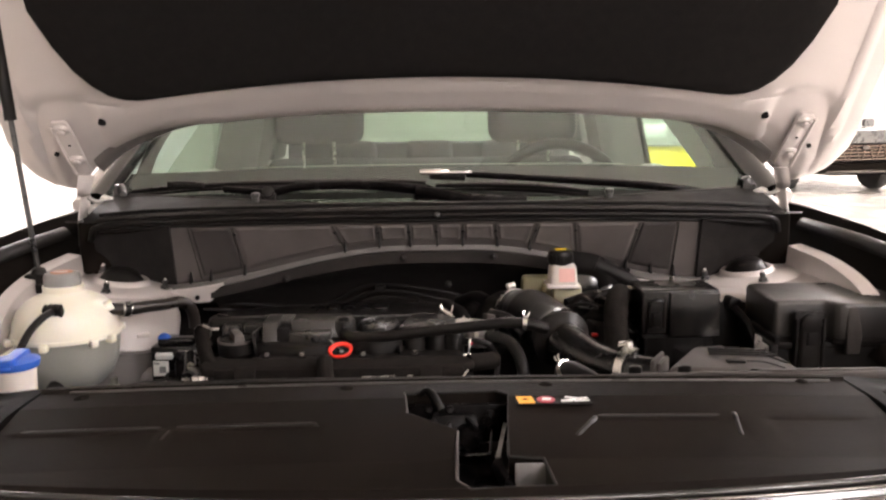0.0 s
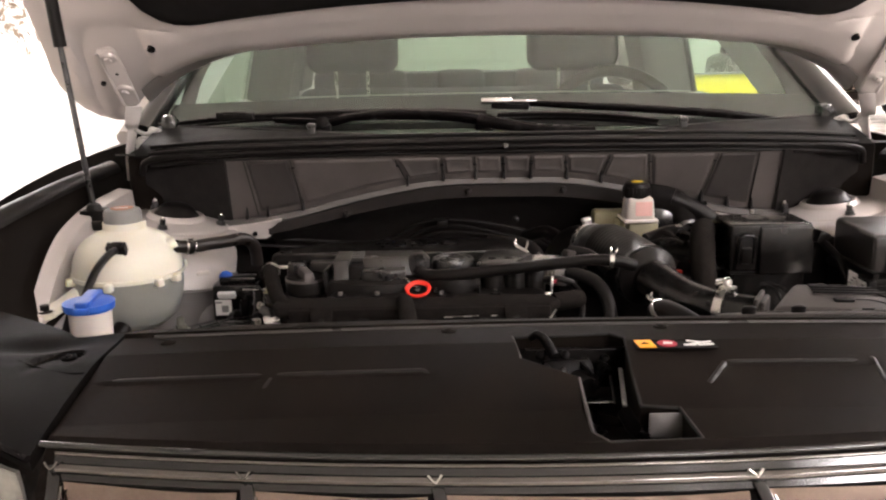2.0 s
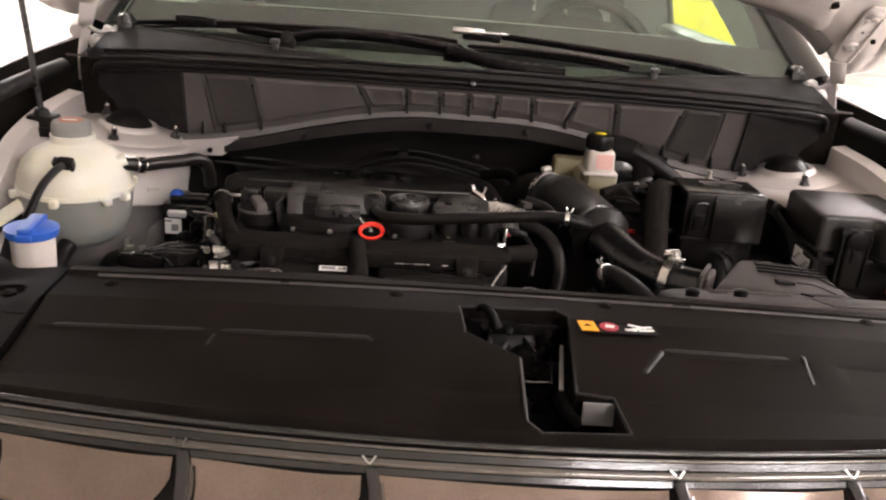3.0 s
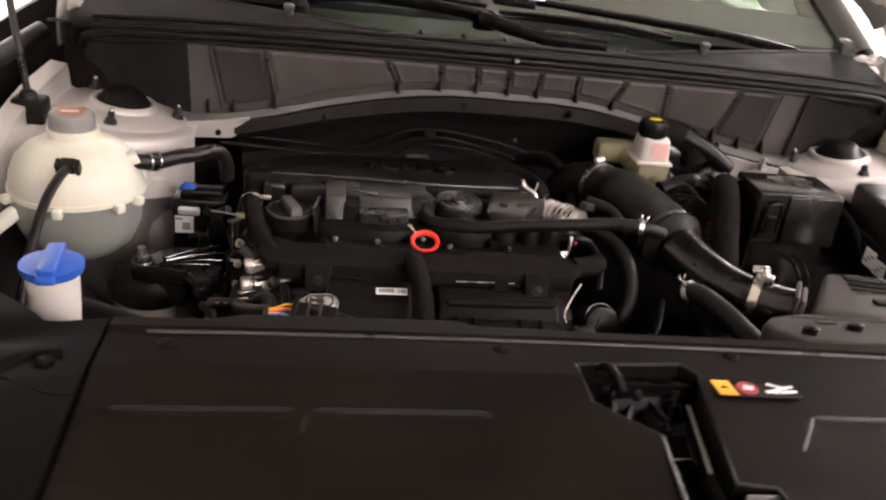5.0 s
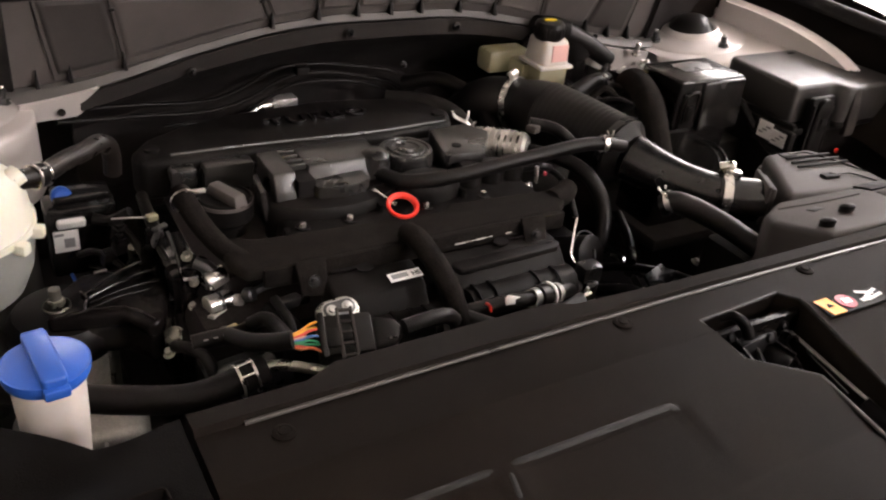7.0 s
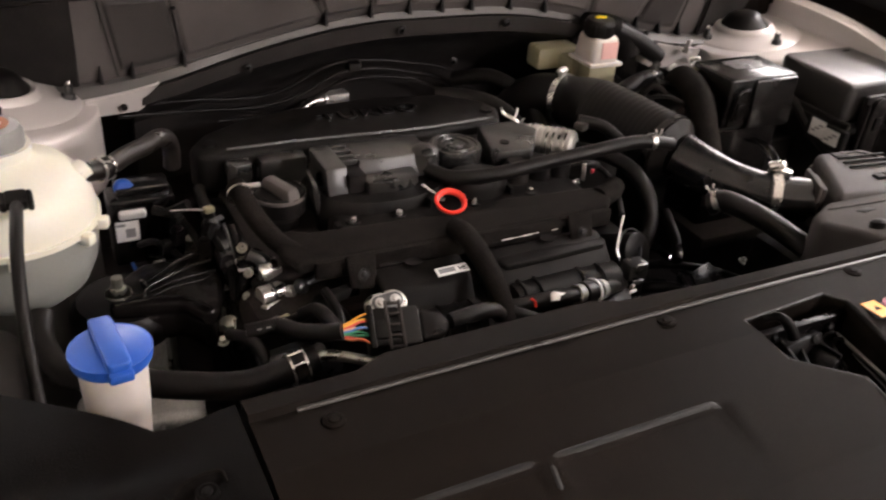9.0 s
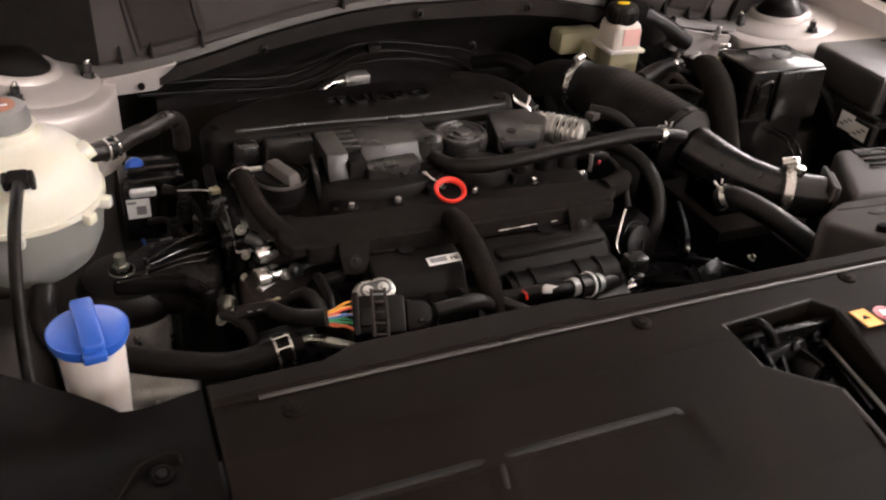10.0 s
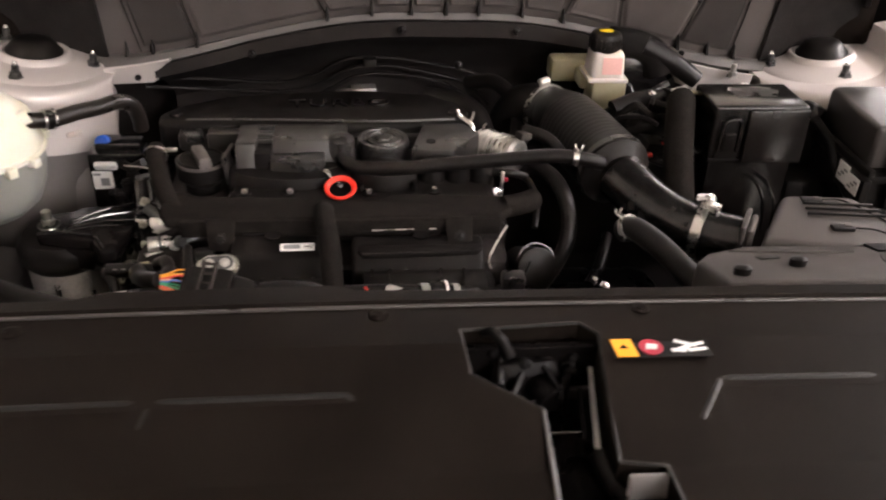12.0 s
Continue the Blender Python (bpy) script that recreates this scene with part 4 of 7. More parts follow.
def cover_z(x, y):
    d = abs(x - X0)
    z = 1.000 - 0.006 * (d / 0.45) ** 2
    if y > 0.929:
        z += 0.0042 * min(1, (y - 0.929) / 0.004) - 0.22 * max(0, y - 0.936)
    z -= 0.165 * min(0.122, max(0, 0.878 - y)) + 0.04 * max(0, 0.756 - y)
    # shallow sunk fields with a small step along their rear edge
    for a, b, yb in ((-0.43, -0.268, 0.828), (-0.256, -0.105, 0.829), (0.165, 0.325, 0.834), (0.345, 0.45, 0.834)):
        inx = min(1, max(0, (x - a) / 0.010)) * min(1, max(0, (b - x) / 0.010))
        if y < yb:
            z -= 0.0020 * inx * min(1, (yb - y) / 0.005) * max(0, 1 - max(0, yb - 0.008 - y) / 0.06)
    f = nose(x) + 0.006
    z -= 0.9 * max(0, f + 0.018 - y)
    return z


def rear_edge(x):
    if x < -0.352:
        return 0.952
    if x < -0.325:
        return 0.952 + 0.015 * (x + 0.352) / 0.027
    if x < -0.130:
        return 0.967
    if x < -0.112:
        return 0.967 - 0.012 * (x + 0.130) / 0.018
    return 0.955 - 0.06 * min(0.1, x + 0.112) + 0.02 * max(0, x - 0.15)


def cover_panel(x0, x1):
    marks = [-0.43, -0.424, -0.352, -0.325, -0.130, -0.112, -0.3, -0.274, -0.268, -0.256, -0.250, -0.120, -0.111, -0.105, -0.100, 0.165, 0.171, 0.319, 0.325, 0.345, 0.351]
    xs = sorted(set([x for x in marks if x0 < x < x1] + [round(v, 4) for v in lin(x0, x1, int((x1 - x0) / 0.02) + 2)]))
    ys = [0.0, 0.004, 0.012, 0.022]
    bm = bmesh.new()
    rows = []
    for x in xs:
        f, r = nose(x) + 0.002, rear_edge(x)
        yy = [f + d for d in ys] + [0.705, 0.72, 0.74, 0.755, 0.757, 0.76, 0.78, 0.80, 0.815, 0.823, 0.824, 0.828, 0.829, 0.834, 0.85, 0.8765, 0.8775, 0.8785, 0.8795, 0.90, 0.92, 0.927, 0.929, 0.933, r]
        yy = sorted(yy)
        rows.append([bm.verts.new((x, y, cover_z(x, y))) for y in yy])
    for a, b in zip(rows, rows[1:]):
        for j in range(len(a) - 1):
            bm.faces.new((a[j], b[j], b[j + 1], a[j + 1]))
    bmesh.ops.recalc_face_normals(bm, faces=bm.faces)
    if bm.faces[0].normal.z < 0:
        bmesh.ops.reverse_faces(bm, faces=bm.faces[:])
    return bm


def inside(p, poly):
    hit = False
    for (ax, ay), (bx, by) in zip(poly, poly[1:] + poly[:1]):
        if (ay > p[1]) != (by > p[1]) and p[0] < (bx - ax) * (p[1] - ay) / (by - ay) + ax:
            hit = not hit
    return hit


centre = cover_panel(-0.438, 0.478)
for (ax, ay), (bx, by) in zip(HOLE, HOLE[1:] + HOLE[:1]):
    bmesh.ops.bisect_plane(centre, geom=centre.verts[:] + centre.edges[:] + centre.faces[:], dist=1e-6, plane_co=(ax, ay, 0), plane_no=(by - ay, ax - bx, 0))
gone = [f for f in centre.faces if inside(f.calc_center_median(), HOLE)]
bmesh.ops.delete(centre, geom=gone, context="FACES")
rim = [e for e in centre.edges if len(e.link_faces) == 1]
ex = bmesh.ops.extrude_edge_only(centre, edges=rim)
for v in ex["geom"]:
    if isinstance(v, bmesh.types.BMVert):
        v.co.z -= 0.055 if -0.03 < v.co.x < 0.12 and 0.685 < v.co.y < 0.915 else 0.016
bmesh.ops.recalc_face_normals(centre, faces=centre.faces)
cp = part("centre_panel", centre, PLASTIC, cover, "black grained panel with a latch opening", 30)
wn = cp.modifiers.new("weighted_normal", "WEIGHTED_NORMAL")
wn.keep_sharp = True
wn.weight = 100


def side_z(x, y, sx):
    d = abs(x - X0) - 0.455
    t = max(0, 0.86 - y)
    z = 0.994 - 0.02 * d - 0.11 * d * d - 0.10 * t - 0.5 * t * t
    z -= 0.010 * math.exp(-((y - 0.925) / 0.02) ** 2 - ((d - 0.09) / 0.05) ** 2)
    # a pocket round the clip, steep at its rear and outer edges and running out forwards
    rear = 0.8955 - 0.9 * max(0, d - 0.055)
    if y < rear:
        z -= 0.0055 * min(1, (rear - y) / 0.004) * max(0, 1 - (rear - y) / 0.045) * min(1, max(0, (d - 0.028) / 0.004)) * min(1, max(0, (0.080 - d) / 0.01))
    return z


for sx in (-1, 1):
    def side_pt(u, v):
        d = 0.462 + 0.29 * u
        x = X0 + sx * d
        f = 0.710 + 0.16 * u + 0.10 * u * u
        r = 0.952 + 0.80 * max(0, d - 0.517) - 0.006 * math.exp(-((d - 0.50) / 0.03) ** 2)
        y = f + (r - f) * v
        return (x, y, side_z(x, y, sx))
    sp = sheet(side_pt, lin(0, 1, 64), lin(0, 1, 60), 0.014)
    p = part("side_panel", sp, MATTBLACK, cover, "black grained side panel above the headlight")

    def on_side(dx, y, up=0.0):
        x = X0 + sx * dx
        return Vector((x, y, side_z(x, y, sx) + up))
    c = on_side(0.497, 0.882, 0.001)
    part("recess_edge", tube([on_side(0.528, 0.866), on_side(0.515, 0.889), on_side(0.507, 0.8955), on_side(0.487, 0.8965), on_side(0.484, 0.886)], 0.0010, 8, 4), PLASTIC, p)
    part("clip", lathe([(0.0075, -0.001), (0.0075, 0.0022), (0.0055, 0.0030), (0.005, 0.0024), (0.003, 0.0024)], c, (4, sx * 4, 0), 22), MATTBLACK, p)
    part("clip_head", lathe([(0.0036, 0.002), (0.003, 0.0042), (0.0015, 0.0045)], c, (4, sx * 4, 0), 14), BLACKPRINT, p)
    part("panel_crease", tube([on_side(0.464, 0.838, -0.0004), on_side(0.480, 0.839, -0.0004), on_side(0.515, 0.856, -0.0004), on_side(0.545, 0.876, -0.0006)], 0.0013, 8, 5), MATTBLACK, p)
    part("front_lip", tube([side_pt(u, -0.004) for u in lin(0, 1, 14)], 0.0035, 8, 3), SATIN, p, "satin black front lip")


def bead(points, r=0.0012, material=EDGE):
    """A fine rounded edge moulded into the cover."""
    part("moulded_edge", tube([(x, y, cover_z(x, y) + 0.0005 - max(0, r - 0.0018)) for x, y in points], r, 12, 2), material, cover)


def ribbon(points, w=0.0068, rise=0.0007):
    """A low, broad swelling along a line of the cover, fading out at both ends."""
    line = [Vector((x, y, 0)) for x, y in points]
    total = sum((b - a).length for a, b in zip(line, line[1:]))
    fine, run = [], 0
    for a, b in zip(line, line[1:]):
        for k in range(8):
            fine.append((a.lerp(b, k / 8), (run + (b - a).length * k / 8) / total, (b - a).normalized()))
        run += (b - a).length
    fine.append((line[-1], 1, (line[-1] - line[-2]).normalized()))

    def pt(i, v):
        p, u, d = fine[int(i)]
        q = p + Vector((-d.y, d.x, 0)) * w * (v - 0.5)
        fade = min(1, u / 0.06, (1 - u) / 0.06)
        return (q.x, q.y, cover_z(q.x, q.y) - 0.0004 + (rise * fade + 0.0004) * math.sin(math.pi * v))
    part("moulded_edge", sheet(pt, range(len(fine)), lin(0, 1, 7)), EDGE, cover)


# The ridge's highlight is put into this bead's pale colour.
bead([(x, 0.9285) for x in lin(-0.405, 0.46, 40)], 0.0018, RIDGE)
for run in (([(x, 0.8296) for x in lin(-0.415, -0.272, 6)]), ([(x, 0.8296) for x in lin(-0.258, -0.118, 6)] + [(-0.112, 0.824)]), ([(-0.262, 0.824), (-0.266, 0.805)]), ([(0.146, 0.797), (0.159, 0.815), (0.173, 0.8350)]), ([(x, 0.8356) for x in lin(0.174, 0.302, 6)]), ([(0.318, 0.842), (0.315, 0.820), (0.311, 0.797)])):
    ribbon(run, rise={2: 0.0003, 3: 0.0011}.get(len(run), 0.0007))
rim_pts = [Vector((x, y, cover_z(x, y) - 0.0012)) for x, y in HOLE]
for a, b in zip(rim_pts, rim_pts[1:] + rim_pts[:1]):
    # Short left edges are paler, for the light on the rim.
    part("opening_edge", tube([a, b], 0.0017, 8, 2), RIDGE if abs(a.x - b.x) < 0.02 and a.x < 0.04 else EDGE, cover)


def push_pin(x, y, z):
    p = part("push_pin", lathe([(0.0082, 0), (0.0080, 0.0010), (0.0060, 0.0020), (0.0052, 0.0022), (0.0048, 0.0018)], (x, y, z), n=28), PLASTIC, cover, "round black push pin")
    part("pin_head", lathe([(0.0046, 0.0012), (0.0038, 0.0026), (0.002, 0.003)], (x, y, z), n=20), PLASTIC, p)


for x, y in ((-0.092, 0.917), (0.132, 0.919), (-0.385, 0.910), (0.427, 0.927)):
    push_pin(x, y, cover_z(x, y))
# caution label
zl = lambda x, y: cover_z(x, y) + 0.0008
LX, LY = 0.1025, 0.8665
tag = part("caution_label", prism([(-0.010, -0.012), (0.071, -0.012), (0.071, 0.011), (-0.010, 0.011)], 0, 0.0006, 0, pose(LX, LY, zl(LX + 0.04, LY), 0, 0.2, 0)), BLACKPRINT, cover, "caution label with orange, red and white fields")
part("orange_field", prism([(-0.007, -0.0115), (0.010, -0.0115), (0.008, 0.0105), (-0.009, 0.0105)], 0.0008, 0.0014, 0, pose(LX, LY, zl(LX, LY))), ORANGE, tag, "orange warning field")
part("warning_mark", prism([(-0.004, -0.002), (0.004, -0.002), (0.0, 0.003)], 0.0016, 0.0020, 0, pose(LX, LY, zl(LX, LY))), BLACKPRINT, tag)
part("red_disc", lathe([(0.0098, 0.0008), (0.0098, 0.0014)], (LX + 0.0225, LY, zl(LX + 0.02, LY)), n=28), REDPRINT, tag, "dark red disc")
part("white_mark", prism([(-0.005, -0.003), (0.004, -0.004), (0.006, 0.002), (-0.003, 0.004)], 0.0016, 0.0020, 0, pose(LX + 0.0225, LY, zl(LX + 0.02, LY))), WHITE, tag)
for dx, dy, a, l in ((0.048, -0.002, 22, 0.020), (0.052, 0.004, -24, 0.018), (0.060, -0.004, 8, 0.016), (0.044, -0.005, -8, 0.012), (0.062, 0.003, 14, 0.011), (0.053, 0.0, 75, 0.009)):
    part("white_mark", prism([(-l / 2, -0.0016), (l / 2, -0.0016), (l / 2, 0.0016), (-l / 2, 0.0016)], 0.0008, 0.0016, 0, pose(LX + dx, LY + dy, zl(LX + dx, LY), 0, 0, a)), WHITE, tag)
# hood latch in the opening
latch = thing("hood_latch", (0.03, 0.87, 0.93), "black hood latch with release lever in the cover's opening", "latch")
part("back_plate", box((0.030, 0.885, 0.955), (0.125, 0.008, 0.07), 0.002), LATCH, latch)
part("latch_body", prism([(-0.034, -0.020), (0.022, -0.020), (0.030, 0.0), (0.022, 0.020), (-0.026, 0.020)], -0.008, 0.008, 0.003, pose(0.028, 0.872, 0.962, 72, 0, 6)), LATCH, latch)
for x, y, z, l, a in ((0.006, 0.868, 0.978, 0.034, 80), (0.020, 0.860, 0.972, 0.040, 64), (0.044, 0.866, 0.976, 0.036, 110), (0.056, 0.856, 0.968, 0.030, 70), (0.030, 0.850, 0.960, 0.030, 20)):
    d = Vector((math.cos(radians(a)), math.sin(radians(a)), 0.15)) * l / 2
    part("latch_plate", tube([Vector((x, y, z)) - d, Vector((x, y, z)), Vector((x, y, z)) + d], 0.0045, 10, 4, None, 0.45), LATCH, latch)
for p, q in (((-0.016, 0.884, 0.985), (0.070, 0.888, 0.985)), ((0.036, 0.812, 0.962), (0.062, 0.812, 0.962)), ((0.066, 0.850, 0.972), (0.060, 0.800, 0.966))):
    part("latch_edge", tube([p, q], 0.0013, 8, 3), GLOSS, latch, "thin shiny edge")
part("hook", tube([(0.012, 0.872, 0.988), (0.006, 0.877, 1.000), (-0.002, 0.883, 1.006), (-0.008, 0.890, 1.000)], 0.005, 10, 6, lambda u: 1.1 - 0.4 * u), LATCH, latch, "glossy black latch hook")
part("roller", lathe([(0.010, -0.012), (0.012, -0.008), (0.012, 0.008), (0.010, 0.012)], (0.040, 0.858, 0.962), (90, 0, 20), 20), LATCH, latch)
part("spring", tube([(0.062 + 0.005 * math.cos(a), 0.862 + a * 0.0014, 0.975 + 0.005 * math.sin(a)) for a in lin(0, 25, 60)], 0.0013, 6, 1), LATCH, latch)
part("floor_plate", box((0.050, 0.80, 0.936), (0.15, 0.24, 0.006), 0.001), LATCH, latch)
# Plain grey stands for the bright glint along the lever.
part("lever", box((0.075, 0.8365, 0.968), (0.0045, 0.098, 0.002), 0.0006, (0, 12, -9.6)), GREYCAP, latch, "thin release lever, its glint put in as grey")
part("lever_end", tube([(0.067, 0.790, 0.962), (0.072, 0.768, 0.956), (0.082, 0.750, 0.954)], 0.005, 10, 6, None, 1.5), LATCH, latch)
# Front light reflected by the handle is put into its pale grey.
part("lever_handle", box((0.095, 0.752, 0.966), (0.030, 0.004, 0.022), 0.0015, (-8, 0, 0)), LEVER, latch, "release handle, pale grey for the light it reflects")
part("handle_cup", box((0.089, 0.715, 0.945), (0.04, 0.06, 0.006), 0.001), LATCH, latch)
for x, y, z in ((0.0, 0.881, 0.985), (0.066, 0.879, 0.980), (0.022, 0.86, 0.992)):
    part("rivet", lathe([(0.005, 0), (0.004, 0.003), (0.001, 0.004)], (x, y, z), (60, 0, 0), 14), LATCH, latch)


# ---- engine ----
engine = thing("engine", (-0.14, 1.28, 0.60), "black turbocharged petrol engine with plastic covers", "engine")
part("engine_block", box((-0.15, 1.30, 0.74), (0.44, 0.26, 0.30), 0.02), VOID, engine, "dark metal engine block")
part("cylinder_head", box((-0.14, 1.32, 0.885), (0.42, 0.20, 0.06), 0.012), VOID, engine)
# rear cover with the word on it
rear_poly = [(-0.370, 1.400), (-0.376, 1.428), (-0.352, 1.460), (-0.300, 1.490), (-0.240, 1.508), (-0.115, 1.520), (-0.010, 1.506), (0.034, 1.468), (0.045, 1.438), (0.028, 1.400), (-0.09, 1.392), (-0.235, 1.398), (-0.31, 1.396)]
rc = part("rear_cover", prism(rear_poly, 0.915, 0.966, 0.009, pose(0, 0, 0), 3), PLASTIC_D, engine, "matt black rear engine cover")
part("cover_skirt", box((-0.14, 1.386, 0.932), (0.34, 0.014, 0.044), 0.004), PLASTIC_D, rc)
part("cover_block", box((-0.277, 1.386, 0.944), (0.058, 0.022, 0.034), 0.005), PLASTIC_G, rc)
part("cover_block", box((-0.328, 1.388, 0.946), (0.030, 0.020, 0.026), 0.005), PLASTIC_G, rc)
part("cover_rim", tube([(-0.335, 1.408, 0.9655), (-0.235, 1.407, 0.9665), (-0.09, 1.401, 0.9665), (0.020, 1.408, 0.9665)], 0.0022, 8, 6), PLASTIC_G, rc)
for x, y in ((-0.352, 1.425), (0.022, 1.430)):
    part("cover_boss", lathe([(0.010, 0.960), (0.009, 0.969), (0.005, 0.970)], (x, y, 0), n=18), PLASTIC_D, rc)
word = bpy.data.curves.new("word", "FONT")
word.body, word.size, word.extrude, word.align_x, word.align_y = "TURBO", 0.036, 0.0020, "CENTER", "CENTER"
word.space_character = 1.12
tmp = new("word", word)
bpy.context.view_layer.update()
wm = bpy.data.meshes.new_from_object(tmp.evaluated_get(bpy.context.evaluated_depsgraph_get()))
bpy.data.objects.remove(tmp)
wb = bmesh.new()
wb.from_mesh(wm)
wb.transform(pose(-0.136, 1.461, 0.9675, 0, 0, 2) @ Matrix.Diagonal((1.10, 0.85, 1, 1)))
part("lettering", wb, GLOSS, rc, "raised black word TURBO")

# cam cover with its blocks, disc and wells
vc = part("cam_cover", box((-0.103, 1.290, 0.922), (0.316, 0.16, 0.045), 0.012, seg=3), PLASTIC_D, engine, "black plastic cam cover")
def block(name, x0, x1, y0, y1, z0, z1, slope, material, bev=0.005):
    """A block with a front face that leans back by slope."""
    pr = prism([(y0, z0), (y1, z0), (y1, z1), (y0 + slope, z1)], x0, x1, bev, Matrix(((0, 0, 1, 0), (1, 0, 0, 0), (0, 1, 0, 0), (0, 0, 0, 1))))
    return part(name, pr, material, vc)


block("coil_cover", -0.257, -0.232, 1.276, 1.349, 0.953, 0.985, 0.014, PLASTIC_G, 0.0025)
block("coil_cover", -0.214, -0.124, 1.288, 1.349, 0.953, 0.985, 0.012, PLASTIC_G, 0.0025)
part("coil_wedge", prism([(-0.217, 1.290), (-0.150, 1.300), (-0.150, 1.276), (-0.172, 1.266), (-0.214, 1.270)], 0.950, 0.972, 0.003), PLASTIC_G, vc)
part("coil_step", prism([(-0.172, 1.300), (-0.126, 1.306), (-0.126, 1.284), (-0.148, 1.272), (-0.170, 1.276)], 0.940, 0.960, 0.003), PLASTIC_D, vc)
part("coil_bridge", box((-0.2235, 1.312, 0.958), (0.020, 0.070, 0.040), 0.001), BLACKPRINT, vc)
for i in range(4):
    part("vent_slat", box((-0.2235, 1.344 - 0.0125 * i, 0.9815), (0.020, 0.0050, 0.007), 0.001), PLASTIC_G, vc)
part("side_plate", box((-0.266, 1.302, 0.953), (0.006, 0.046, 0.036), 0.002, (0, -8, -8)), PLASTIC_G, vc)
part("lower_well", lathe([(0.077, 0.910), (0.078, 0.940), (0.076, 0.952), (0.071, 0.957), (0.055, 0.958)], (-0.190, 1.284, 0), n=48, squash=0.50), PLASTIC_D, vc)
part("lower_well", lathe([(0.040, 0.915), (0.041, 0.940), (0.040, 0.956), (0.036, 0.963), (0.026, 0.964)], (-0.079, 1.270, 0), n=36, squash=0.72), PLASTIC_D, vc)
for x in (-0.020, 0.012, 0.040):
    part("lower_well", lathe([(0.015, 0.905), (0.0165, 0.945), (0.0155, 0.964), (0.012, 0.969)], (x, 1.276, 0), n=24), PLASTIC_D, vc)
for a, b in (((-0.262, 1.246), (-0.120, 1.243)), ((-0.115, 1.243), (0.045, 1.248))):
    part("cam_flange", box(((a[0] + b[0]) / 2, (a[1] + b[1]) / 2, 0.937), (b[0] - a[0], 0.012, 0.012), 0.003), PLASTIC_D, vc)
for x in (-0.150, -0.106, -0.044):
    part("cover_web", box((x, 1.262, 0.940), (0.004, 0.040, 0.026), 0.001), PLASTIC_D, vc)
disc = part("round_cap", lathe([(0.033, 0.935), (0.033, 0.970), (0.031, 0.976), (0.0275, 0.9765), (0.0265, 0.9745), (0.0225, 0.9745), (0.0215, 0.977), (0.017, 0.977), (0.016, 0.975), (0.011, 0.975), (0.010, 0.9775), (0.003, 0.978)], (-0.079, 1.327, 0), n=48), PLASTIC_G, vc, "round grey-black cap with concentric rings")
part("valve_plate", prism([(-0.046, 1.290), (0.006, 1.284), (0.022, 1.308), (0.046, 1.340), (0.027, 1.370), (-0.027, 1.367)], 0.940, 0.978, 0.005), PLASTIC_G, vc, "flat angular plate on the cam cover")
part("plate_dimple", lathe([(0.006, 0.978), (0.006, 0.9792)], (-0.020, 1.310, 0), n=18), BLACKPRINT, vc)
part("breather_post", lathe([(0.018, 0.930), (0.018, 0.972), (0.0165, 0.984), (0.011, 0.989), (0.003, 0.991)], (-0.131, 1.306, 0), n=28), PLASTIC_G, vc, "rounded breather stub")
for x, y in ((-0.243, 1.240), (-0.190, 1.238), (-0.098, 1.237), (-0.02, 1.240)):
    part("cover_bolt", bolt((x, y, 0.944), 0.0036, 0.006), STEEL, vc, "small steel bolt")
    part("bolt_boss", lathe([(0.009, 0.915), (0.008, 0.946)], (x, y, 0), n=18), PLASTIC_D, vc)
cap = part("oil_cap", lathe([(0.022, 0.86), (0.022, 0.925), (0.030, 0.934), (0.0305, 0.948), (0.0295, 0.955), (0.027, 0.957), (0.0255, 0.9545), (0.016, 0.954)], (-0.303, 1.312, 0), n=44), PLASTIC_D, engine, "round black oil filler cap")
part("cap_grip", box((-0.302, 1.308, 0.960), (0.017, 0.052, 0.014), 0.003, (0, 0, 22), taper=0.85), POCKET, cap)
part("cap_rim", ring_at((-0.303, 1.312, 0.9530), (0, 0, 1), 0.0275, 0.004, 0.0030, 44), POCKET, cap)

# dipstick with its red loop
dip = thing("oil_dipstick", (-0.131, 1.235, 0.93), "red plastic loop handle of the oil dipstick", "dipstick")
loop = tube([(0.0158 * math.cos(a), 0.0158 * math.sin(a) * 0.95, 0) for a in lin(0, 2 * math.pi, 25)], 0.0024, 10, 2, None, 1.5)
loop.transform(pose(-0.131, 1.231, 0.955, 24, 0, -8))
part("loop", loop, RED, dip, "bright red loop")
part("stem", tube([(-0.131, 1.248, 0.950), (-0.138, 1.262, 0.945), (-0.140, 1.270, 0.90)], 0.003, 8, 6), STEEL, dip)
part("spring_clip", tube([(-0.136, 1.250, 0.953), (-0.146, 1.258, 0.960), (-0.152, 1.262, 0.962), (-0.148, 1.268, 0.961), (-0.143, 1.262, 0.957)], 0.0012, 6, 6), STEEL, dip, "thin steel spring clip")

# foam strip across the front with the elbow at its end
strip = part("foam_strip", prism([(-0.324, 1.178), (-0.334, 1.200), (-0.333, 1.232), (-0.318, 1.246), (-0.296, 1.234), (-0.085, 1.222), (-0.070, 1.236), (0.065, 1.228), (0.068, 1.198), (0.052, 1.182), (-0.15, 1.176)], 0.932, 0.946, 0.005, None, 3), FOAM, engine, "matt black foam-faced strip")
part("strip_lip", box((-0.128, 1.177, 0.934), (0.360, 0.008, 0.022), 0.004), FOAM, strip)
part("elbow", tube([(-0.352, 1.302, 0.972), (-0.350, 1.287, 0.970), (-0.341, 1.258, 0.953), (-0.326, 1.225, 0.940), (-0.305, 1.200, 0.934)], 0.0115, 16, 8, lambda u: 1 - 0.1 * u), FOAM, strip, "black foam-wrapped elbow hose")
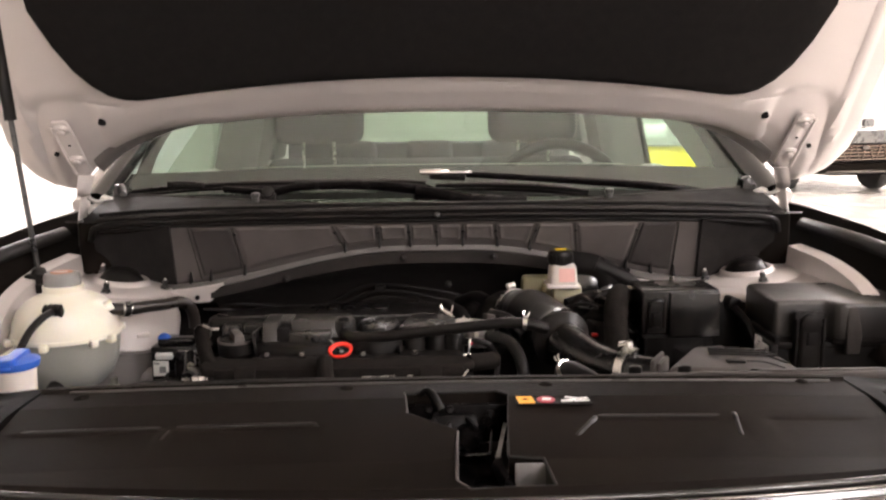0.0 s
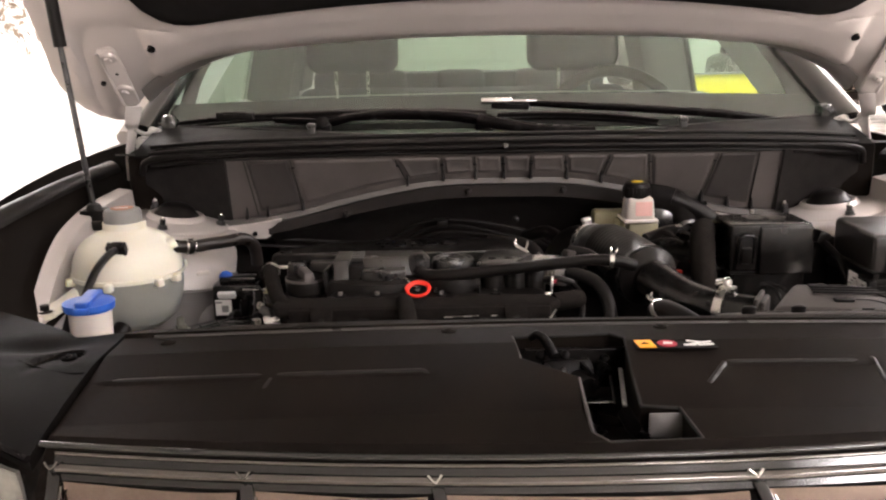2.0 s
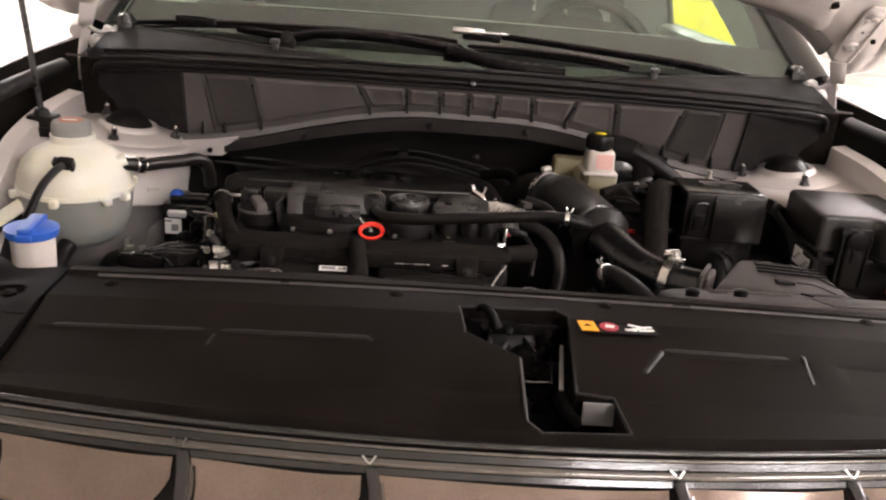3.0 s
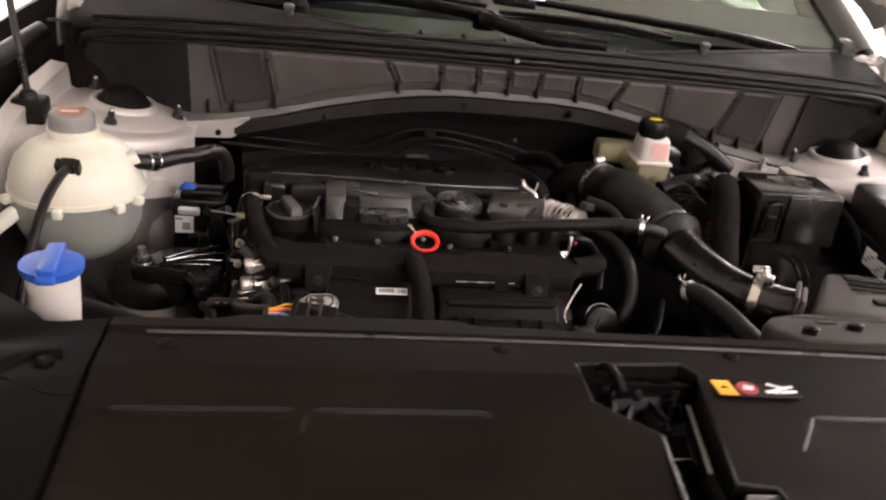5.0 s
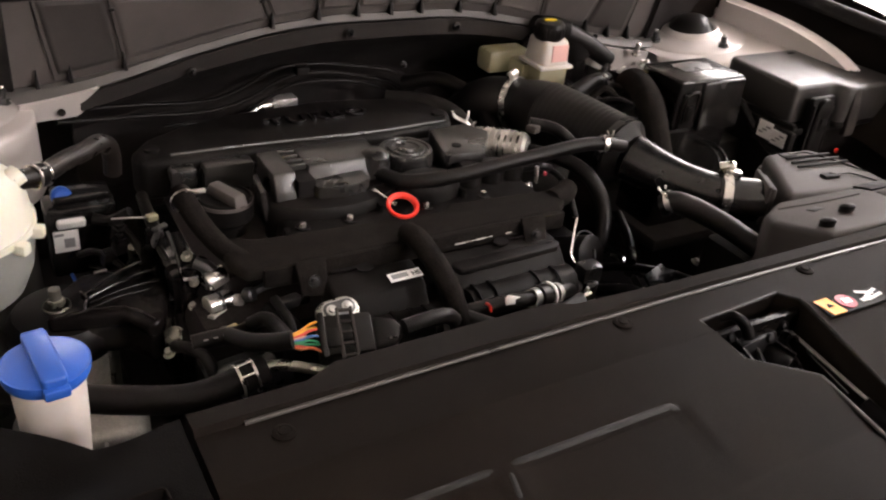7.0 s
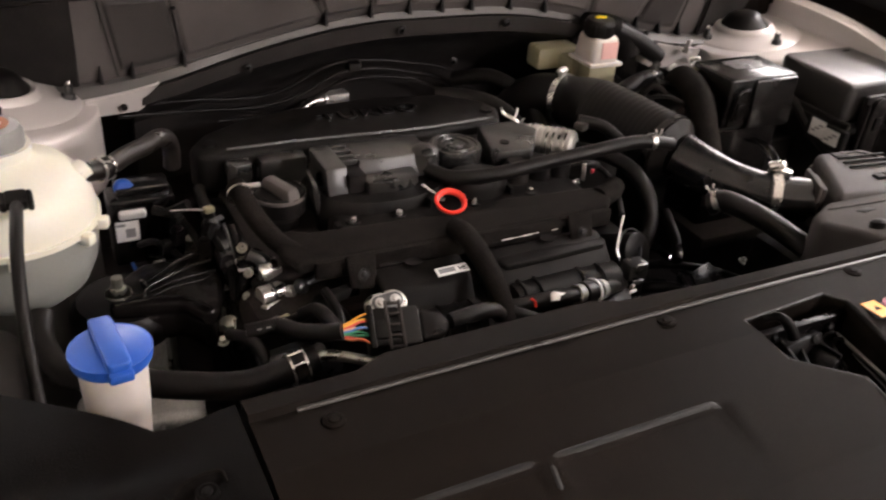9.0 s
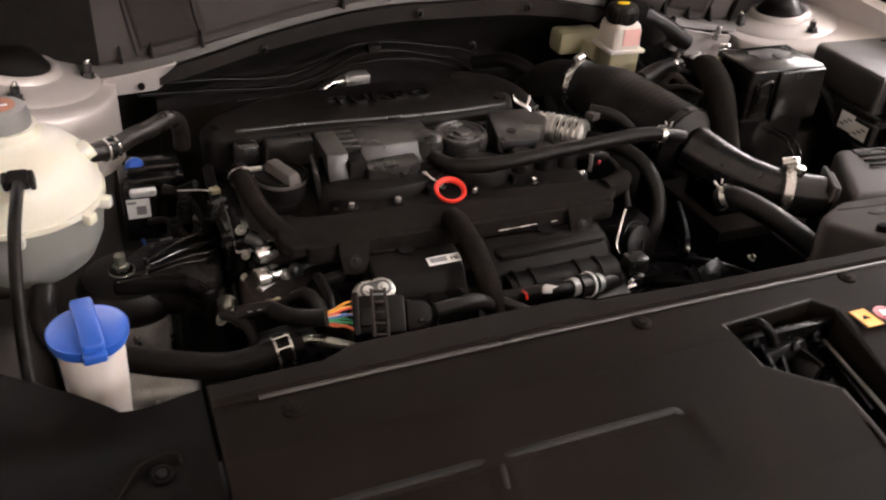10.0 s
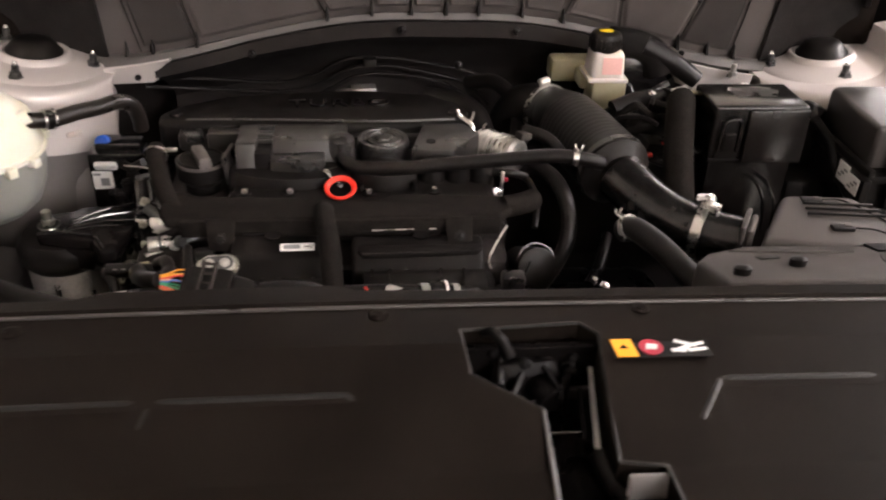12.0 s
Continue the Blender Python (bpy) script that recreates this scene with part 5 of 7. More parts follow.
part("elbow_clip", ring_at((-0.351, 1.290, 0.970), (0.02, -0.9, -0.2), 0.0125, 0.003), STEEL, strip)
part("clip_ear", box((-0.334, 1.298, 0.974), (0.014, 0.006, 0.004), 0.001), STEEL, strip)
part("stub", tube([(0.06, 1.213, 0.938), (0.085, 1.222, 0.938), (0.10, 1.235, 0.936)], 0.013, 14, 6), FOAM, strip)
for x in (-0.262, 0.003):
    b = part("strip_bracket", prism([(-0.013, -0.018), (0.010, -0.022), (0.015, -0.014), (0.016, 0.016), (-0.016, 0.016)], -0.002, 0.002, 0.0015, pose(x, 1.166, 0.934, 66, 0, 0)), FOAM, strip, "small black plastic tab")
    part("bracket_bolt", bolt((x + 0.001, 1.161, 0.930), 0.0042, 0.003, (66, 0, 0)), RUBBER, b)

# intake manifold in front of the head
im = part("intake_manifold", box((-0.12, 1.14, 0.82), (0.34, 0.10, 0.12), 0.02), PLASTIC_D, engine, "black plastic intake manifold")
plenum = prism([(1.110, 0.860), (1.122, 0.902), (1.136, 0.922), (1.170, 0.930), (1.176, 0.860)], -0.250, -0.150, 0.005, Matrix(((0, 0, 1, 0), (1, 0, 0, 0), (0, 1, 0, 0), (0, 0, 0, 1))), 3)
part("manifold_chamber", plenum, PLASTIC_D, im)
plenum = prism([(1.122, 0.860), (1.130, 0.904), (1.146, 0.920), (1.172, 0.927), (1.178, 0.860)], -0.118, 0.030, 0.006, Matrix(((0, 0, 1, 0), (1, 0, 0, 0), (0, 1, 0, 0), (0, 0, 0, 1))), 3)
part("manifold_chamber", plenum, PLASTIC_D, im)
part("manifold_step", prism([(-0.112, 1.146), (-0.106, 1.138), (0.022, 1.142), (0.030, 1.150), (0.028, 1.160), (-0.110, 1.158)], 0.914, 0.9225, 0.003, pose(0, 0, 0)), PLASTIC_D, im)
for x0, x1, y, z, r in ((-0.235, -0.150, 1.112, 0.878, 0.024), (-0.105, 0.030, 1.122, 0.884, 0.021)):
    part("runner", tube([(x0, y, z), ((x0 + x1) / 2, y + 0.002, z + 0.001), (x1, y + 0.004, z)], r, 20, 6), PLASTIC_D, im)
for x in (-0.214, -0.196, -0.176, -0.160):
    part("manifold_rib", ring_at((x, 1.1125, 0.8785), (1, 0.04, 0), 0.0242, 0.0028, 0.0022, 28), PLASTIC_D, im)
for x in (-0.096, -0.076, -0.020, 0.006):
    part("manifold_rib", ring_at((x, 1.1235, 0.8845), (1, 0.03, 0), 0.0212, 0.0028, 0.0022, 28), PLASTIC_D, im)
for x, y, z in ((-0.205, 1.165, 0.931), (-0.040, 1.166, 0.9275)):
    part("manifold_hole", lathe([(0.0095, 0), (0.0095, 0.0012)], (x, y, z), (8, 0, 0), 18, 0.7), BLACKPRINT, im)
for x0, x1, y in ((-0.240, -0.196, 1.1745), (-0.108, 0.016, 1.1775)):
    part("manifold_slot", box(((x0 + x1) / 2, y, 0.9295), (x1 - x0, 0.010, 0.003), 0.001, (6, 0, 0)), BLACKPRINT, im, "dark gap under the strip")
part("seam_wire", tube([(-0.095, 1.1725, 0.9315), (-0.07, 1.1725, 0.932), (-0.048, 1.173, 0.9325)], 0.0007, 6, 4), STEEL, im)
part("seam_wire", tube([(-0.030, 1.173, 0.9325), (-0.022, 1.173, 0.9325)], 0.0007, 6, 3), STEEL, im)
label = part("manifold_label", box((-0.176, 1.134, 0.9345), (0.036, 0.011, 0.001), 0, (12, 0, 2)), WHITE, im, "small white printed label")
lt = bpy.data.curves.new("label_word", "FONT")
lt.body, lt.size, lt.extrude, lt.align_x, lt.align_y = "HE", 0.008, 0.0003, "CENTER", "CENTER"
tmp = new("label_word", lt)
bpy.context.view_layer.update()
lm = bpy.data.meshes.new_from_object(tmp.evaluated_get(bpy.context.evaluated_depsgraph_get()))
bpy.data.objects.remove(tmp)
lb = bmesh.new()
lb.from_mesh(lm)
lb.transform(pose(-0.164, 1.1335, 0.9352, 12, 0, 2))
part("label_print", lb, BLACKPRINT, label)
part("print_bar", box((-0.182, 1.134, 0.9350), (0.018, 0.006, 0.001), 0, (12, 0, 2)), GREYPRINT, label)
part("strap_hose", tube([(-0.149, 1.185, 0.951), (-0.147, 1.163, 0.953), (-0.141, 1.128, 0.938), (-0.138, 1.092, 0.912), (-0.136, 1.065, 0.87)], 0.0115, 14, 8), FOAM, engine, "black foam-wrapped hose")
part("strap_hose_end", tube([(-0.132, 1.085, 0.905), (-0.10, 1.065, 0.895), (-0.085, 1.06, 0.88)], 0.008, 10, 6), RUBBER, engine)

# oval flange, plug and its coloured wires
def stadium(a, r, n=14):
    """Outline of an oblong plate with round ends."""
    return [(a + r * math.cos(t), r * math.sin(t)) for t in lin(-math.pi / 2, math.pi / 2, n)] + [(-a + r * math.cos(t), r * math.sin(t)) for t in lin(math.pi / 2, 1.5 * math.pi, n)]


fm6 = pose(-0.258, 1.110, 0.929, 30, 0, 6)
ov = part("oval_flange", prism(stadium(0.0085, 0.0095), -0.004, 0.0035, 0.0012, fm6), CAST, engine, "bright oblong metal flange with two bolts")
part("flange_rim", prism(stadium(0.0092, 0.0128), -0.006, -0.0010, 0.001, fm6), ZINC, ov)
part("flange_gasket", prism(stadium(0.0085, 0.0080), 0.003, 0.0042, 0.0003, fm6), DARKSTEEL, ov)
for d in (-0.009, 0.009):
    part("flange_bolt", bolt(fm6 @ Vector((d * 0.9, 0, 0.004)), 0.0036, 0.003, (30, 0, 6)), CAST, ov)
part("flange_post", box((-0.258, 1.115, 0.905), (0.036, 0.024, 0.04), 0.006, (30, 0, 6)), PLASTIC_D, ov)
plug = thing("wiring_connector", (-0.262, 1.073, 0.90), "black multi-pin wiring connector with coloured wires", "connector")
pm = pose(-0.264, 1.078, 0.923, 30, 0, -12)


def on_plug(bm):
    bm.transform(pm)
    return bm


part("plug_body", joined(on_plug(box((0.0, 0, -0.006), (0.050, 0.040, 0.026), 0.004)), on_plug(box((-0.022, 0, -0.002), (0.006, 0.044, 0.024), 0.002)), on_plug(box((-0.012, -0.004, 0.008), (0.014, 0.018, 0.004), 0.001))), RUBBER, plug)
part("plug_tail", on_plug(prism([(0.024, -0.018), (0.024, 0.016), (0.046, 0.012), (0.054, 0.002), (0.050, -0.010), (0.040, -0.016)], -0.018, 0.005, 0.005, None, 3)), RUBBER, plug)
for dx in (-0.0065, 0.0065):
    part("locking_strap", on_plug(box((dx, 0, 0.0085), (0.003, 0.050, 0.004), 0.001)), LIDGREY, plug, "grey locking strap")
for i in range(5):
    part("strap_tooth", on_plug(box((0, -0.022 + 0.011 * i, 0.0085), (0.011, 0.0028, 0.0034), 0.0008)), LIDGREY, plug)
part("strap_window", on_plug(box((0, -0.004, 0.0082), (0.009, 0.007, 0.003), 0.0005)), BLACKPRINT, plug)
part("tail_mark", on_plug(tube([(0.036, -0.010, 0.0055), (0.041, -0.008, 0.0058), (0.045, -0.009, 0.0052)], 0.0008, 6, 4)), STEEL, plug)
part("plug_lead", tube([(-0.21, 1.068, 0.924), (-0.185, 1.07, 0.925), (-0.16, 1.075, 0.92), (-0.14, 1.085, 0.90)], 0.008, 10, 6), RUBBER, plug)
wire_cols = [(0.80, 0.33, 0.02), (0.82, 0.42, 0.03), (0.72, 0.08, 0.05), (0.80, 0.40, 0.30), (0.10, 0.20, 0.50), (0.05, 0.38, 0.20), (0.06, 0.34, 0.16), (0.75, 0.10, 0.08), (0.78, 0.20, 0.08)]
for i, c in enumerate(wire_cols):
    wmat = mat("wire_insulation", c, 0.45, 0, 0.08, 40, 0)
    k = i / (len(wire_cols) - 1)
    a = pm @ Vector((-0.024, 0.015 - 0.030 * k, 0.004 - 0.004 * (i % 2)))
    b = Vector((-0.312, 1.086 - 0.006 * k, 0.932 - 0.010 * k))
    c1 = a.lerp(b, 0.35) + Vector((0, 0.001 * (i % 3 - 1), 0.0025 - 0.0008 * (i % 4)))
    part("wire", tube([a, c1, a.lerp(b, 0.7) + Vector((0, 0, 0.001 * (i % 2))), b], 0.00125, 6, 5), wmat, plug)
part("loom", tube([(-0.313, 1.083, 0.929), (-0.328, 1.092, 0.924), (-0.342, 1.115, 0.912), (-0.350, 1.140, 0.902), (-0.352, 1.160, 0.892)], 0.0085, 12, 8), RUBBER, plug, "black taped wiring loom")
part("steel_arc", tube([(-0.215, 1.045, 0.905), (-0.195, 1.052, 0.914), (-0.172, 1.050, 0.905)], 0.002, 8, 6), STEEL, plug)

# timing side: shiny pieces, bolts and a mount
part("timing_cover", joined(box((-0.352, 1.325, 0.825), (0.055, 0.16, 0.17), 0.008), box((-0.345, 1.20, 0.77), (0.055, 0.14, 0.14), 0.01)), GLOSS, engine, "black timing cover with steel bolts")
part("actuator", lathe([(0.0095, -0.014), (0.0105, -0.013), (0.0105, 0.013), (0.009, 0.014)], (-0.341, 1.213, 0.892), (30, 90, 42), 32), STEEL, engine, "bright steel cylinder")
part("actuator_band", lathe([(0.0109, -0.0015), (0.0109, 0.0015)], (-0.341, 1.213, 0.892), (30, 90, 42), 32), DARKSTEEL, engine)
part("actuator_face", box((-0.343, 1.198, 0.879), (0.026, 0.010, 0.022), 0.001, (-20, 6, 30)), CAST, engine, "bright machined aluminium face")
part("actuator_neck", lathe([(0.010, -0.011), (0.011, -0.006), (0.010, 0.011)], (-0.341, 1.228, 0.912), (25, 80, 40), 26), STEEL, engine)
part("actuator_side", lathe([(0.006, -0.005), (0.006, 0.005), (0.004, 0.006)], (-0.324, 1.208, 0.894), (70, 0, 40), 20), CAST, engine)
part("grey_connector", joined(box((-0.322, 1.196, 0.876), (0.016, 0.012, 0.012), 0.002, (0, 0, 30)), box((-0.316, 1.19, 0.868), (0.008, 0.01, 0.018), 0.002)), LEVER, engine)
part("yellow_clip", box((-0.346, 1.154, 0.902), (0.011, 0.006, 0.006), 0.0015, (0, 0, 20)), AMBER, engine, "small yellow plastic clip")
part("loom_sleeve", tube([(-0.385, 1.150, 0.897), (-0.365, 1.148, 0.899), (-0.340, 1.150, 0.897), (-0.322, 1.160, 0.893)], 0.0085, 12, 6), RUBBER, engine, "black taped wiring loom")
for i in range(4):
    part("loom_mark", box((-0.374 + 0.009 * i, 1.1425, 0.9035), (0.004, 0.001, 0.004), 0, (35, 0, 0)), GREYPRINT, engine)
part("lower_casting", joined(box((-0.345, 1.128, 0.868), (0.055, 0.030, 0.030), 0.008, (0, 0, 10)), box((-0.318, 1.110, 0.872), (0.030, 0.020, 0.020), 0.006)), DARKSTEEL, engine, "dull metal casting")
for x, y, z, r, h in ((-0.361, 1.251, 0.928, 0.0042, 0.006), (-0.361, 1.228, 0.911, 0.0036, 0.006), (-0.363, 1.229, 0.882, 0.0036, 0.006), (-0.361, 1.233, 0.856, 0.0036, 0.006), (-0.381, 1.280, 0.861, 0.0045, 0.006), (-0.384, 1.227, 0.852, 0.0078, 0.008), (-0.394, 1.212, 0.844, 0.0045, 0.008), (-0.346, 1.262, 0.905, 0.004, 0.006), (-0.330, 1.166, 0.885, 0.0045, 0.008)):
    part("timing_bolt", joined(bolt((x, y, z), r * 0.9, h, (28, -12, 0)), lathe([(r * 1.1, -0.002), (r * 1.1, 0.0005)], (x, y, z), (28, -12, 0), 16)), ZINC, engine, "steel bolt")
for a, b in (((-0.390, 1.252, 0.846), (-0.391, 1.249, 0.884)), ((-0.390, 1.376, 0.846), (-0.392, 1.369, 0.879))):
    part("timing_stud", joined(tube([a, b], 0.0062, 12, 3), lathe([(0.0088, 0), (0.0088, 0.010)], a, n=6)), ZINC, engine, "tall steel stud")
part("chain_flange", box((-0.360, 1.244, 0.870), (0.020, 0.012, 0.110), 0.003, (8, 0, 0)), GLOSS, engine)
chain = [(-0.366, 1.272, 0.945), (-0.364, 1.258, 0.928), (-0.363, 1.246, 0.905), (-0.364, 1.242, 0.880), (-0.364, 1.242, 0.850), (-0.366, 1.236, 0.815)]
part("chain_cover_edge", tube(chain, 0.0055, 10, 6), SATIN, engine, "black edge of the timing cover")
part("chain_cover_lip", tube([Vector(p) + Vector((-0.006, -0.003, 0.002)) for p in chain], 0.0018, 8, 6), GLOSS, engine)
part("chain_cover_lip", tube([Vector(p) + Vector((0.010, -0.004, 0.000)) for p in chain[1:]], 0.0022, 8, 6), GLOSS, engine)
for x, y, z in ((-0.372, 1.262, 0.905), (-0.370, 1.256, 0.868), (-0.352, 1.236, 0.925), (-0.350, 1.226, 0.898)):
    part("cover_lug", lathe([(0.009, -0.004), (0.009, 0.002), (0.006, 0.004)], (x, y, z), (48, -22, 0), 16), SATIN, engine)
part("round_nut", joined(lathe([(0.0055, -0.006), (0.0075, -0.004), (0.0075, 0.004), (0.005, 0.006)], (-0.314, 1.200, 0.903), (70, 0, 40), 18), tube([(-0.314, 1.200, 0.903), (-0.296, 1.206, 0.905), (-0.280, 1.215, 0.90)], 0.004, 8, 4)), DARKSTEEL, engine, "dull steel pipe nut")
part("square_plug", joined(box((-0.321, 1.190, 0.880), (0.014, 0.010, 0.013), 0.002, (-15, 0, 25)), box((-0.3205, 1.1845, 0.881), (0.007, 0.003, 0.007), 0.001, (-15, 0, 25))), GREYCAP, engine, "pale grey square plug")
part("plug_hole", box((-0.3200, 1.1826, 0.8815), (0.0045, 0.002, 0.0045), 0, (-15, 0, 25)), BLACKPRINT, engine)
part("grey_block", joined(box((-0.283, 1.170, 0.906), (0.022, 0.012, 0.012), 0.003, (0, 0, 12)), box((-0.268, 1.172, 0.904), (0.012, 0.008, 0.008), 0.002)), PLASTIC_G, engine)
part("curved_pipe", tube([(-0.356, 1.240, 0.926), (-0.346, 1.232, 0.922), (-0.338, 1.230, 0.908), (-0.337, 1.234, 0.885)], 0.0075, 14, 6), DARKSTEEL, engine, "dull bent metal pipe")
part("wavy_casting", joined(tube([(-0.366, 1.112, 0.884), (-0.350, 1.106, 0.890), (-0.336, 1.106, 0.886), (-0.322, 1.110, 0.890)], 0.009, 12, 6), box((-0.343, 1.122, 0.874), (0.060, 0.022, 0.020), 0.007)), DARKSTEEL, engine, "rough grey metal casting")
for pts, r in (([(-0.395, 1.175, 0.880), (-0.386, 1.150, 0.892), (-0.376, 1.135, 0.888), (-0.372, 1.118, 0.868)], 0.006), ([(-0.378, 1.300, 0.915), (-0.372, 1.272, 0.900), (-0.378, 1.250, 0.880)], 0.0035), ([(-0.330, 1.150, 0.905), (-0.318, 1.140, 0.915), (-0.312, 1.120, 0.915), (-0.314, 1.095, 0.922)], 0.007), ([(-0.300, 1.168, 0.915), (-0.296, 1.140, 0.908), (-0.300, 1.112, 0.895)], 0.005), ([(-0.300, 1.190, 0.890), (-0.285, 1.160, 0.885), (-0.284, 1.130, 0.880)], 0.008)):
    part("sleeved_wire", tube(pts, r, 10, 6), RUBBER, engine, "black sleeved wire")
part("flange_band", box((-0.364, 1.238, 0.9165), (0.012, 0.016, 0.003), 0.001, (20, 0, 0)), CAST, engine)
part("harness_bracket", joined(box((-0.374, 1.305, 0.935), (0.018, 0.006, 0.003), 0.001, (20, 0, 30)), box((-0.379, 1.303, 0.926), (0.003, 0.012, 0.022), 0.001, (10, 20, 0)), tube([(-0.368, 1.300, 0.932), (-0.365, 1.292, 0.920), (-0.364, 1.286, 0.906)], 0.0016, 6, 4)), DARKSTEEL, engine, "thin steel harness bracket")
part("loom", tube([(-0.372, 1.40, 0.925), (-0.372, 1.36, 0.915), (-0.366, 1.30, 0.892), (-0.372, 1.25, 0.86), (-0.375, 1.20, 0.84)], 0.0065, 10, 8), RUBBER, engine, "black taped wiring loom")
for x, y, z, a in ((-0.400, 1.330, 0.870, 10), (-0.386, 1.318, 0.895, -15), (-0.408, 1.352, 0.895, 25), (-0.378, 1.335, 0.905, 0)):
    part("bay_plug", joined(box((x, y, z), (0.014, 0.012, 0.022), 0.002, (10, 0, a)), box((x, y - 0.003, z + 0.012), (0.009, 0.008, 0.005), 0.001, (10, 0, a))), SATIN, engine)
part("small_wire", tube([(-0.412, 1.362, 0.922), (-0.392, 1.356, 0.923), (-0.378, 1.353, 0.922)], 0.0010, 6, 6), CAST, engine)
part("small_clip", box((-0.372, 1.352, 0.922), (0.012, 0.010, 0.007), 0.002, (0, 0, 15)), AMBER, engine)

# turbo side: silver canister, clips, hoses at the back
CD = Vector((0.653, -0.752, 0.087))
tb = part("silver_canister", lathe([(0.014, -0.036), (0.022, -0.033), (0.022, 0.028), (0.018, 0.032), (0.008, 0.033)], (0.073, 1.342, 0.950), (0, 85, -49), 36), CAST, engine, "ribbed bright aluminium canister")
for i in range(7):
    part("canister_rib", ring_at(Vector((0.073, 1.342, 0.950)) + CD * (-0.026 + 0.008 * i), CD, 0.0218, 0.0026, 0.0022), STEEL, tb)
part("canister_foot", box((0.060, 1.259, 0.931), (0.013, 0.006, 0.016), 0.001, (-20, 0, 20)), STEEL, tb, "small bright steel bracket")
part("canister_foot", box((0.063, 1.252, 0.953), (0.003, 0.005, 0.022), 0.0008, (-10, 8, 20)), STEEL, tb)
part("canister_foot", joined(box((0.038, 1.275, 0.928), (0.006, 0.005, 0.008), 0.001), box((0.044, 1.280, 0.938), (0.003, 0.004, 0.022), 0.0008)), CAST, tb)
part("spring_clip", joined(tube([(0.022, 1.394, 0.986), (0.025, 1.391, 0.978), (0.033, 1.385, 0.974), (0.039, 1.380, 0.971), (0.042, 1.374, 0.964)], 0.0022, 8, 5, None, 1.6), tube([(0.037, 1.382, 0.972), (0.041, 1.384, 0.980), (0.042, 1.386, 0.986)], 0.0016, 6, 4)), STEEL, tb, "bright steel spring clip")
part("loop_wire", tube([(0.056, 1.158, 0.944), (0.044, 1.145, 0.932), (0.034, 1.132, 0.917), (0.036, 1.126, 0.908)], 0.0013, 6, 6), STEEL, tb, "thin bright steel wire")
part("canister_plug", box((0.098, 1.318, 0.982), (0.018, 0.014, 0.010), 0.002, (0, 10, 30)), LIDGREY, tb)
part("red_plug", box((0.066, 1.240, 0.960), (0.004, 0.004, 0.005), 0.001), REDPRINT, tb)
for pts, r in (([(0.10, 1.33, 0.985), (0.13, 1.31, 0.98), (0.15, 1.28, 0.96)], 0.008), ([(0.09, 1.275, 0.95), (0.10, 1.255, 0.945), (0.105, 1.235, 0.93), (0.10, 1.21, 0.91)], 0.004), ([(0.05, 1.27, 0.955), (0.075, 1.262, 0.958), (0.095, 1.268, 0.95)], 0.005)):
    part("lead", tube(pts, r, 10, 6), RUBBER, tb)


def hose(name, label, pts, r, clamps=(), material=RUBBER, category="hose", shape=None, sub=8):
    """A hose with its clamps: each at a share of the way, with a width."""
    t = thing(name, pts[0], label, category)
    part("pipe", tube(pts, r, 20, sub, shape), material, t)
    line = spline(pts, 20)
    for u, w, kind in clamps:
        i = min(len(line) - 2, int(u * (len(line) - 1)))
        p, d = line[i], (line[i + 1] - line[max(0, i - 1)]).normalized()
        rr = r * (shape(u) if shape else 1)
        c = part("clamp", ring_at(p, d, rr + 0.0006, w, 0.0014), CAST if kind == "dull" else RUBBER if kind == "wire" else STEEL, t, "bright steel hose clamp")
        up = (Vector((0, -0.3, 1)) - d * d.dot(Vector((0, -0.3, 1)))).normalized()
        if kind == "wire":
            for s1 in (-1, 1):
                part("clamp_wire", ring_at(p + d * s1 * w, d, rr + 0.0012, 0.0022, 0.0016), STEEL, c)
            for side in (-0.45, 0.45):
                n = (up + d.cross(up) * side).normalized() * (rr + 0.0022)
                part("clamp_bar", tube([p + n - d * w, p + n + d * w], 0.0013, 6, 2), STEEL, c)
        elif kind == "screw":
            s = lathe([(0.006, -0.007), (0.006, 0.007), (0.003, 0.009)], n=12)
            s.transform(Matrix.Translation(p + up * (rr + 0.007)) @ d.cross(up).to_track_quat("Z", "Y").to_matrix().to_4x4())
            part("screw", s, STEEL, c)
            q = box((0, 0, 0), (w * 0.9, 0.016, 0.006), 0.001)
            q.transform(Matrix.Translation(p + up * (rr + 0.003)) @ Matrix((d, d.cross(up), up)).transposed().to_4x4())
            part("clamp_block", q, STEEL, c)
        else:
            for s1 in (-1, 1):
                e = tube([p + up * rr + d * s1 * w * 0.3, p + up * (rr + 0.008) + d * s1 * w * 0.5 + d.cross(up) * 0.004, p + up * (rr + 0.012) + d * s1 * w * 0.8], 0.0014, 6, 4)
                part("clamp_ear", e, STEEL, c)
    return t


# intake duct: clamp, corrugated piece, smooth elbow, big clamp, end into the air box
duct = [(0.110, 1.535, 0.880), (0.128, 1.490, 0.945), (0.157, 1.430, 0.966), (0.178, 1.370, 0.966), (0.196, 1.300, 0.962), (0.208, 1.248, 0.958), (0.232, 1.200, 0.948), (0.262, 1.158, 0.942), (0.290, 1.138, 0.940), (0.318, 1.122, 0.940)]


def duct_shape(u):
    k = 0.90 if u < 0.42 else 0.90 + 0.22 * min(1, (u - 0.42) / 0.12)
    if 0.53 < u < 0.86:
        k += 0.004 * math.sin((u - 0.53) / 0.33 * 2 * math.pi * 13)
    if u > 0.95:
        k = 1.12 - 0.36 * (u - 0.95) / 0.05
    return k


